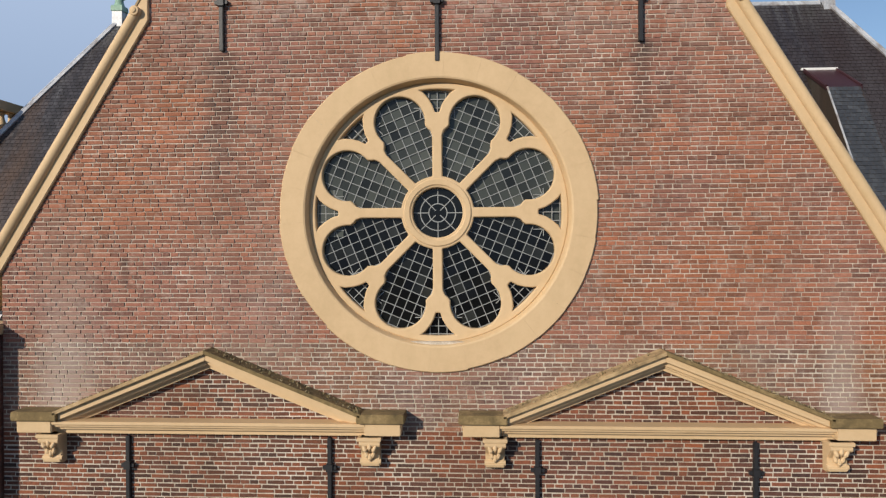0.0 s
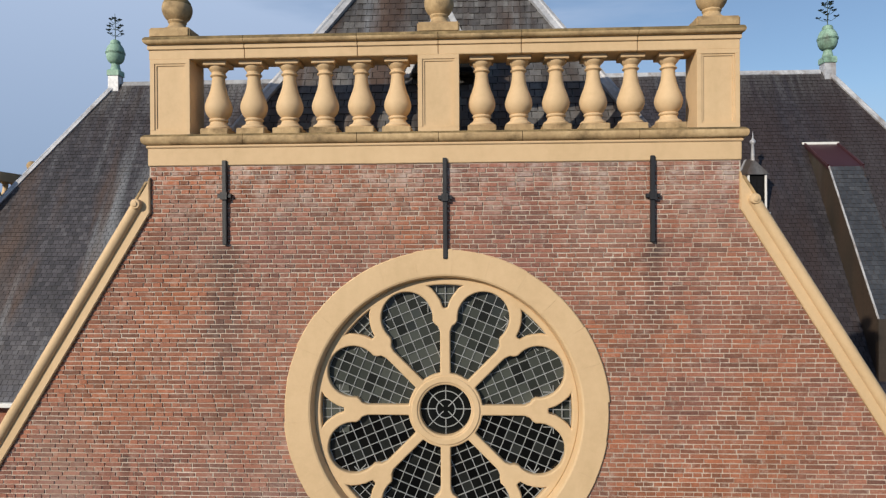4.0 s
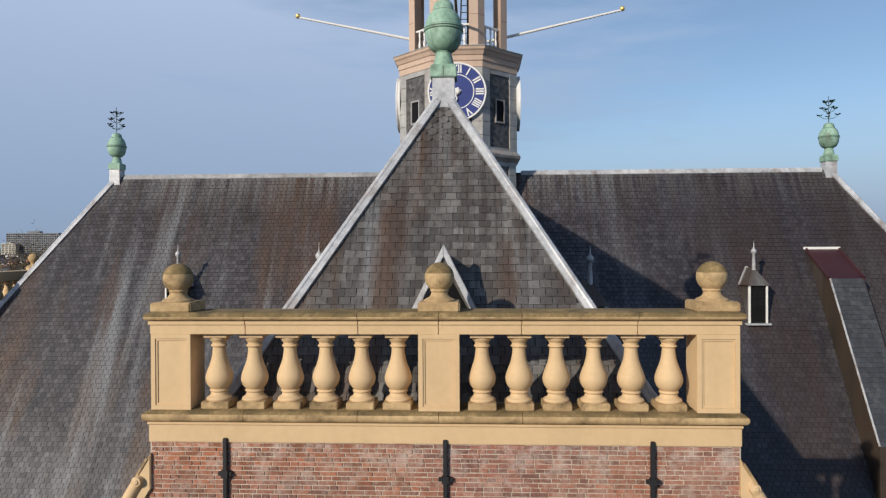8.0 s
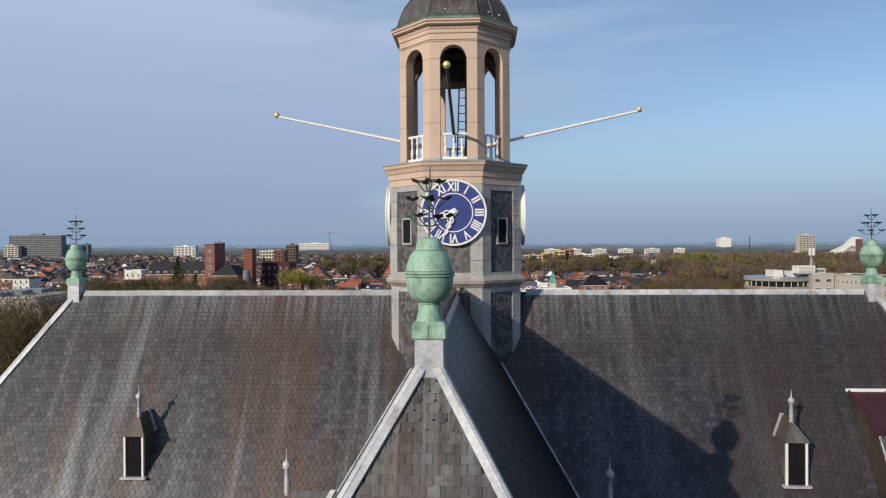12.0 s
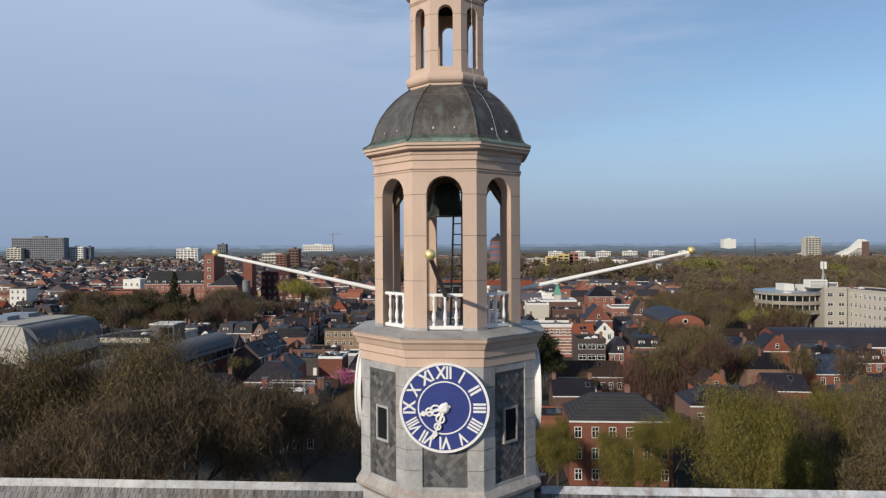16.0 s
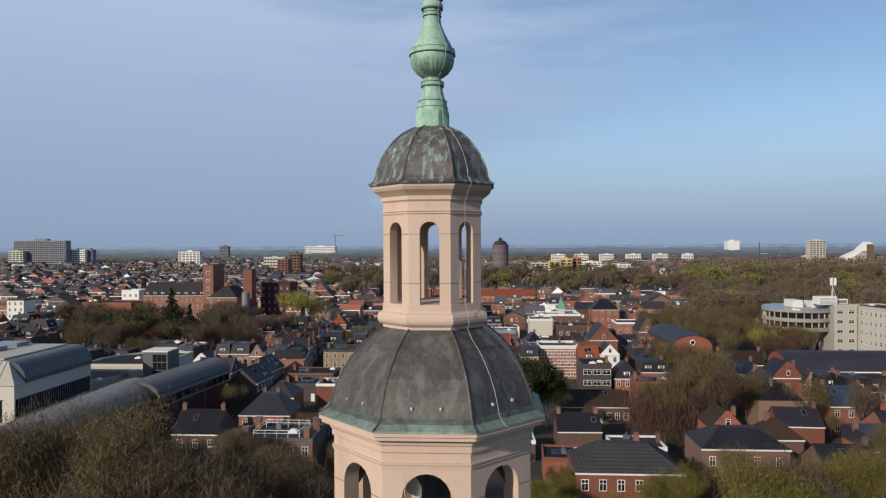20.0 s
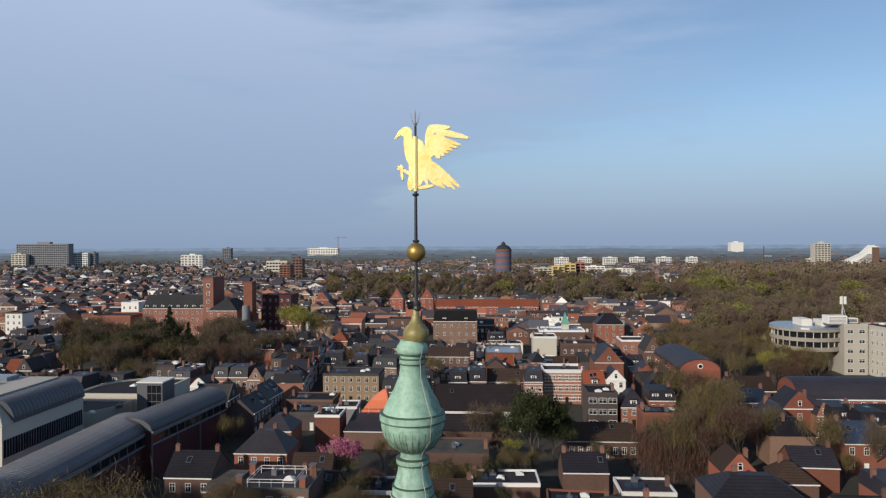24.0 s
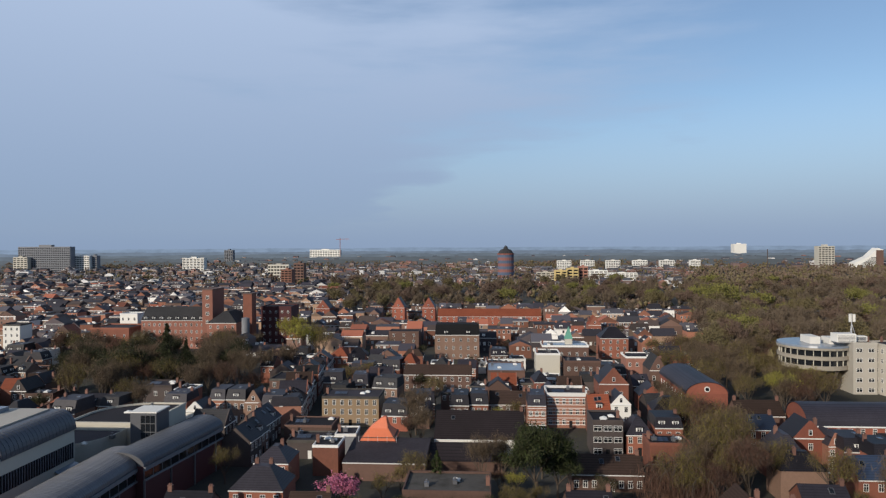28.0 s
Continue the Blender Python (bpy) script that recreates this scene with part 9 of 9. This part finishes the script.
MID = [tree_meshes("mid_bare", 15, 5.5, ((0.15, LF["twig"], "bud"), (0.85, LF["twig"], "twig")), 2600, 31, 0.33),
       tree_meshes("mid_olive", 15, 6.0, ((0.45, LF["olive"], "bud"), (0.25, LF["olive"], "twig"), (0.3, LF["twig"], "twig")), 2800, 32, 0.36),
       tree_meshes("mid_green", 14, 6.5, ((0.65, LF["lime"], "bud"), (0.25, LF["lime"], "twig"), (0.1, LF["twig"], "twig")), 3200, 33, 0.42),
       tree_meshes("mid_dark", 15, 5.5, ((0.9, LF["dark"], "leaf"), (0.1, LF["twig"], "twig")), 2400, 34, 0.36),
       tree_meshes("mid_red", 14, 6.0, ((0.2, LF["red"], "bud"), (0.8, LF["red"], "twig")), 2500, 35, 0.34)]
CONE = tree_meshes("fir", 14, 3.6, ((1.0, LF["dark"], "leaf"),), 5000, 41, 0.30, cone=True)
CONE2 = tree_meshes("light_fir", 13, 3.4, ((0.6, LF["ivy"], "leaf"), (0.4, LF["dark"], "leaf")), 4500, 42, 0.28, cone=True)
PINE = tree_meshes("pine", 15, 6.2, ((0.75, LF["dark"], "leaf"), (0.25, LF["ivy"], "twig")), 14000, 46, 0.34)
WEEP = tree_meshes("weeping", 12.5, 10.0, ((1.0, LF["red"], "twig"),), 12000, 43, 0.32, weep=True)
PINK = tree_meshes("blossom", 8, 4.5, ((1.0, LF["pink"], "leaf"),), 3200, 44, 0.3)
LT = {0: "tall lime tree with young olive leaves", 1: "tall elm with bare twigs and first leaves", 2: "tall lime tree in fresh green leaf"}
rt = random.Random(17)
# round the churchyard
for x, y, s, k in ((-44, 66, 1.16, 0), (-36, 69, 1.19, 0), (-29, 66, 1.06, 1), (-33, 56, 1.0, 1), (-58, 74, 1.02, 1), (-22, 72, 0.92, 1), (-70, 84, 0.95, 0), (-50, 92, 0.8, 1), (-30, 104, 0.62, 1), (-40, 112, 0.62, 1), (-20, 112, 0.58, 1), (-12, 92, 0.62, 1), (-62, 108, 0.7, 0),
                   (-80, 96, 0.95, 1), (-18, 58, 0.75, 0), (-86, 78, 1.0, 0), (-38, 82, 0.85, 0), (-8, 74, 0.6, 1), (80, 84, 1.0, 0), (34, 78, 0.85, 1), (54, 56, 0.95, 2), (88, 100, 0.9, 1), (9, 92, 0.62, 2), (27, 67, 1.0, 2), (37, 61, 1.03, 0), (50, 70, 1.0, 1), (62, 78, 1.02, 0), (46, 88, 0.85, 2), (18, 84, 0.66, 2), (26, 100, 0.6, 2), (70, 92, 0.9, 1), (60, 108, 0.75, 0), (12, 104, 0.5, 2), (38, 110, 0.55, 0)):
    plant("tree", NEAR[k], x, y, s * (1.09 if s > 0.8 else 1.0), LT[k], rt.uniform(0, 360), "churchyard trees")
# single trees between the houses
plant("weeping_tree", WEEP, 40.2, 157.0, 1.08, "wide weeping tree with red brown hanging twigs")
plant("pine_tree", PINE, 10.2, 160.0, 1.22, "broad rounded dark green pine")
plant("pine_tree", PINE, 15.2, 163.5, 0.85, "smaller dark green pine beside the broad one", 120)
plant("fir_tree", CONE, -124.0, 268.0, 1.93, "tall ragged dark conifer in the wooded garden")
plant("fir_tree", CONE, -150.0, 270.0, 1.2, "slim dark conifer in the wooded garden", 50)
plant("fir_tree", CONE, -118.0, 272.0, 1.45, "dark conifer in the wooded garden", 200)
plant("fir_tree", CONE2, -11.2, 163.0, 0.85, "pointed green fir between the sheds")
plant("blossom_tree", PINK, -31.0, 152.0, 1.1, "round cherry tree in pink blossom")
LM = {0: "bare brown tree with fine twigs", 1: "tree with young olive leaves", 2: "tree in fresh yellow green leaf", 3: "dark dense evergreen garden tree", 4: "budding tree with red brown twigs"}


def mid(k, x, y, s):
    plant("tree", MID[k], x, y, s, LM[k], rt.uniform(0, 360))


for k, x, y, s in ((0, -21.5, 214, 1.0), (0, -1.5, 171, 0.85), (0, 3, 178, 0.75), (0, 58, 182, 0.95), (1, 54, 176, 0.9), (0, 62, 190, 1.0), (0, 56, 166, 0.95), (1, 64, 170, 0.9), (0, 66, 204, 0.9), (1, 60, 206, 0.9), (0, 57, 216, 0.8), (1, 72, 160, 0.95), (0, 80, 152, 1.0), (4, -22, 140, 0.5), (1, -20, 168, 0.4),
                   (2, -90.0, 332, 1.4), (1, -80, 334, 1.2), (2, -103, 366, 1.4), (1, -90, 360, 1.2), (2, 96, 246, 1.0), (1, 104, 254, 1.1), (2, 112, 262, 0.9), (0, 88, 262, 1.15), (0, 80, 275, 1.2), (1, 74, 290, 1.1), (0, 84, 300, 1.2), (0, 92, 285, 1.2), (1, 100, 300, 1.2),
                   (3, -137, 266, 1.3), (3, -143, 269, 1.25), (3, -120, 262, 1.1), (3, -132, 270, 1.0), (0, -110, 270, 1.1), (0, -100, 280, 1.1), (3, -140, 285, 1.0), (0, -92, 290, 1.0), (0, -86, 300, 1.0), (0, -150, 300, 0.9), (1, -125, 240, 0.8), (0, -118, 300, 1.1), (2, -98, 226, 0.6), (0, -112, 226, 0.9), (1, 8, 226, 0.55), (2, 3, 220, 0.5), (2, -2, 219, 0.45)):
    mid(k, x, y, s)
for i in range(95):      # the dark wooded garden to the west
    y = rt.uniform(238, 350)
    x = rt.uniform(-0.63, -0.34) * y
    if free(x, y - 2, 4, 4):
        mid(rt.choice((0, 0, 0, 3, 3, 1, 4)), x, y, rt.uniform(0.85, 1.2))
for i in range(96):      # trees round the red halls and along the avenue to the east
    y = rt.uniform(150, 345)
    x = (y * 0.235 + 10 + rt.uniform(-7, 7)) if i % 2 else rt.uniform(0.3, 0.46) * y
    if free(x, y - 2, 4, 4) and not (y < 215 and x > 66):
        mid(rt.choice((0, 0, 1, 1, 1, 4)), x, y, rt.uniform(0.8, 1.15))
for i in range(60):      # gardens behind the church
    y = rt.uniform(104, 168)
    x = rt.uniform(-0.36, 0.62) * y
    if free(x, y - 2, 3, 4) and not (x < -55 and y < 185) and not (24 < x < 60 and y > 128):
        mid(rt.choice((0, 1, 1, 1, 3, 4)), x, y, rt.uniform(0.35, 0.7))
for i in range(7):       # bushes in front of the gravel roofed building
    mid(rt.choice((3, 3, 1, 4)), -17 + i * 3.0 + rt.uniform(-0.8, 0.8), 146 + rt.uniform(-2, 1), rt.uniform(0.42, 0.55))
for i in range(48):      # shrubs and small trees between the church and the almshouse
    y = rt.uniform(112, 166)
    x = rt.uniform(0, 62)
    if free(x, y - 1, 2.5, 3) and not (28 < x and y > 138):
        mid(rt.choice((3, 3, 0, 1, 4, 2)), x, y, rt.uniform(0.3, 0.55))
for i in range(110):      # gardens and streets
    y = rt.uniform(170, 420)
    x = rt.uniform(-0.7, 0.27) * y
    if free(x, y - 2, 4, 4):
        mid(rt.choice((0, 0, 1, 1, 3, 4)), x, y, rt.uniform(0.45, 0.8))
for i in range(26):      # the avenue that runs away past the red halls
    y = 188 + i * 6.2
    x = 0.215 * y + 6 + rt.uniform(-1.5, 1.5)
    if free(x, y - 1, 2, 2):
        mid(rt.choice((0, 1, 1)), x, y, rt.uniform(0.6, 0.85))
# the park and the wooded east side, joined: too many to count
# crowns paler and greyer than the near trees: some haze is painted in
for k_, c_ in (("ftwig", (0.15, 0.114, 0.08)), ("folive", (0.155, 0.127, 0.066)), ("fgreen", (0.19, 0.18, 0.055)), ("fred", (0.152, 0.104, 0.078))):
    LF[k_] = leaf_mat("park_" + k_[1:] + "_crowns", c_, 0.82, 1.18, 0.3)
FAR = [tree_meshes("far_bare", 15, 5.8, ((0.3, LF["ftwig"], "leaf"), (0.7, LF["ftwig"], "twig")), 1500, 51, 0.56), tree_meshes("far_olive", 15, 6.2, ((1.0, LF["folive"], "leaf"),), 1500, 52, 0.62),
       tree_meshes("far_green", 14, 6.5, ((1.0, LF["fgreen"], "leaf"),), 1400, 53, 0.66), tree_meshes("far_red", 14, 6.0, ((0.35, LF["fred"], "leaf"), (0.65, LF["fred"], "twig")), 1400, 54, 0.56)]
GROVE = {}


def grove(k, x, y, s):
    a = rt.uniform(0, 6.283)
    c, n = math.cos(a) * s, math.sin(a) * s
    for me in FAR[k]:
        co = np.empty(len(me.vertices) * 3, np.float32)
        me.vertices.foreach_get("co", co)
        co = co.reshape(-1, 3)
        GROVE.setdefault((me.materials[0].name), []).append((np.stack([x + co[:, 0] * c - co[:, 1] * n, y + co[:, 0] * n + co[:, 1] * c, GZ + co[:, 2] * s], 1), me))


for i in range(520):
    y = rt.uniform(520, 880)
    x = rt.uniform(-0.24, 0.72) * y
    if y < 575 and (x / y < 0.11 and x > -80):
        continue
    grove(rt.choices((0, 1, 2, 3), (7, 4, 1.0, 2.2))[0], x, y, rt.uniform(0.75, 1.5))
for i in range(260):
    y = rt.uniform(310, 520)
    x = rt.uniform(0.29, 0.72) * y
    if y < 335 and x > 100:
        continue
    grove(rt.choices((0, 1, 2, 3), (7, 4, 1.0, 2.2))[0], x, y, rt.uniform(0.7, 1.5))
for x, y, sc_ in ((164, 562, 1.75), (184, 566, 1.9), (196, 522, 1.6), (172, 556, 1.5)):      # tall fresh green trees at the wood's edge
    grove(2, x, y, sc_)
for mname, bits in GROVE.items():
    vs, fs, n = [], [], 0
    for co, me in bits:
        ls = np.empty(len(me.loops), np.int32)
        me.loops.foreach_get("vertex_index", ls)
        st = np.empty(len(me.polygons), np.int32)
        me.polygons.foreach_get("loop_total", st)
        vs.append(co)
        fs.append((ls + n, st))
        n += len(co)
    big = bpy.data.meshes.new("park_trees")
    big.vertices.add(n)
    big.vertices.foreach_set("co", np.concatenate(vs).ravel())
    loops = np.concatenate([f[0] for f in fs])
    tot = np.concatenate([f[1] for f in fs])
    big.loops.add(len(loops))
    big.loops.foreach_set("vertex_index", loops)
    big.polygons.add(len(tot))
    big.polygons.foreach_set("loop_start", np.concatenate([[0], np.cumsum(tot)[:-1]]).astype(np.int32))
    big.update(calc_edges=True)
    big.materials.append(bpy.data.materials[mname])
    tagged(new("park_trees", big), "park woods of bare and budding trees", kind="stuff")
# far woods, joined: many rough clumps
fg = {"folive": G(), "ftwig": G(), "fred": G()}
for i in range(5200):
    y = 900 * (2.3 ** rt.random())
    x = rt.uniform(-0.74, 0.72) * y
    if not wooded(x, y) and rt.random() < 0.75:
        continue
    s = rt.uniform(5, 9)
    g = fg[rt.choice(("folive", "ftwig", "fred", "ftwig"))]
    for q in range(10):
        cx, cy, cz = x + rt.gauss(0, s * 0.6), y + rt.gauss(0, s * 0.6), GZ + rt.uniform(0.2, 1.6) * s
        r = s * rt.uniform(0.18, 0.36)
        vs = [(cx + r * rt.uniform(0.6, 1.2) * dx, cy + r * rt.uniform(0.6, 1.2) * dy, cz + r * rt.uniform(0.7, 1.2) * dz) for dx, dy, dz in ((1, 0, 0), (0, 1, 0), (-1, 0, 0), (0, -1, 0), (0, 0, 1), (0, 0, -1))]
        g.add(vs, [(0, 1, 4), (1, 2, 4), (2, 3, 4), (3, 0, 4), (1, 0, 5), (2, 1, 5), (3, 2, 5), (0, 3, 5)])
for i in range(2600):        # undergrowth of the park, and bushes and small trees among the far houses
    park = i < 1500
    y = rt.uniform(320, 900)
    x = rt.uniform(-0.74, 0.72) * y
    if wooded(x, y) != park or not free(x, y, 5, 5):
        continue
    g = fg[rt.choice(("folive", "ftwig", "ftwig", "fred"))]
    for q in range(4):
        r = rt.uniform(1.6, 3.4) if park else rt.uniform(1.0, 2.4)
        cx, cy, cz = x + rt.gauss(0, 2.6), y + rt.gauss(0, 2.6), GZ + rt.uniform(0.4, 2.2) * r
        vs = [(cx + r * rt.uniform(0.6, 1.2) * dx, cy + r * rt.uniform(0.6, 1.2) * dy, cz + r * rt.uniform(0.7, 1.2) * dz) for dx, dy, dz in ((1, 0, 0), (0, 1, 0), (-1, 0, 0), (0, -1, 0), (0, 0, 1), (0, 0, -1))]
        g.add(vs, [(0, 1, 4), (1, 2, 4), (2, 3, 4), (3, 0, 4), (1, 0, 5), (2, 1, 5), (3, 2, 5), (0, 3, 5)])
for k, g in fg.items():
    solo("distant_trees", g, LF[k], "distant woods of bare and budding trees", kind="stuff")
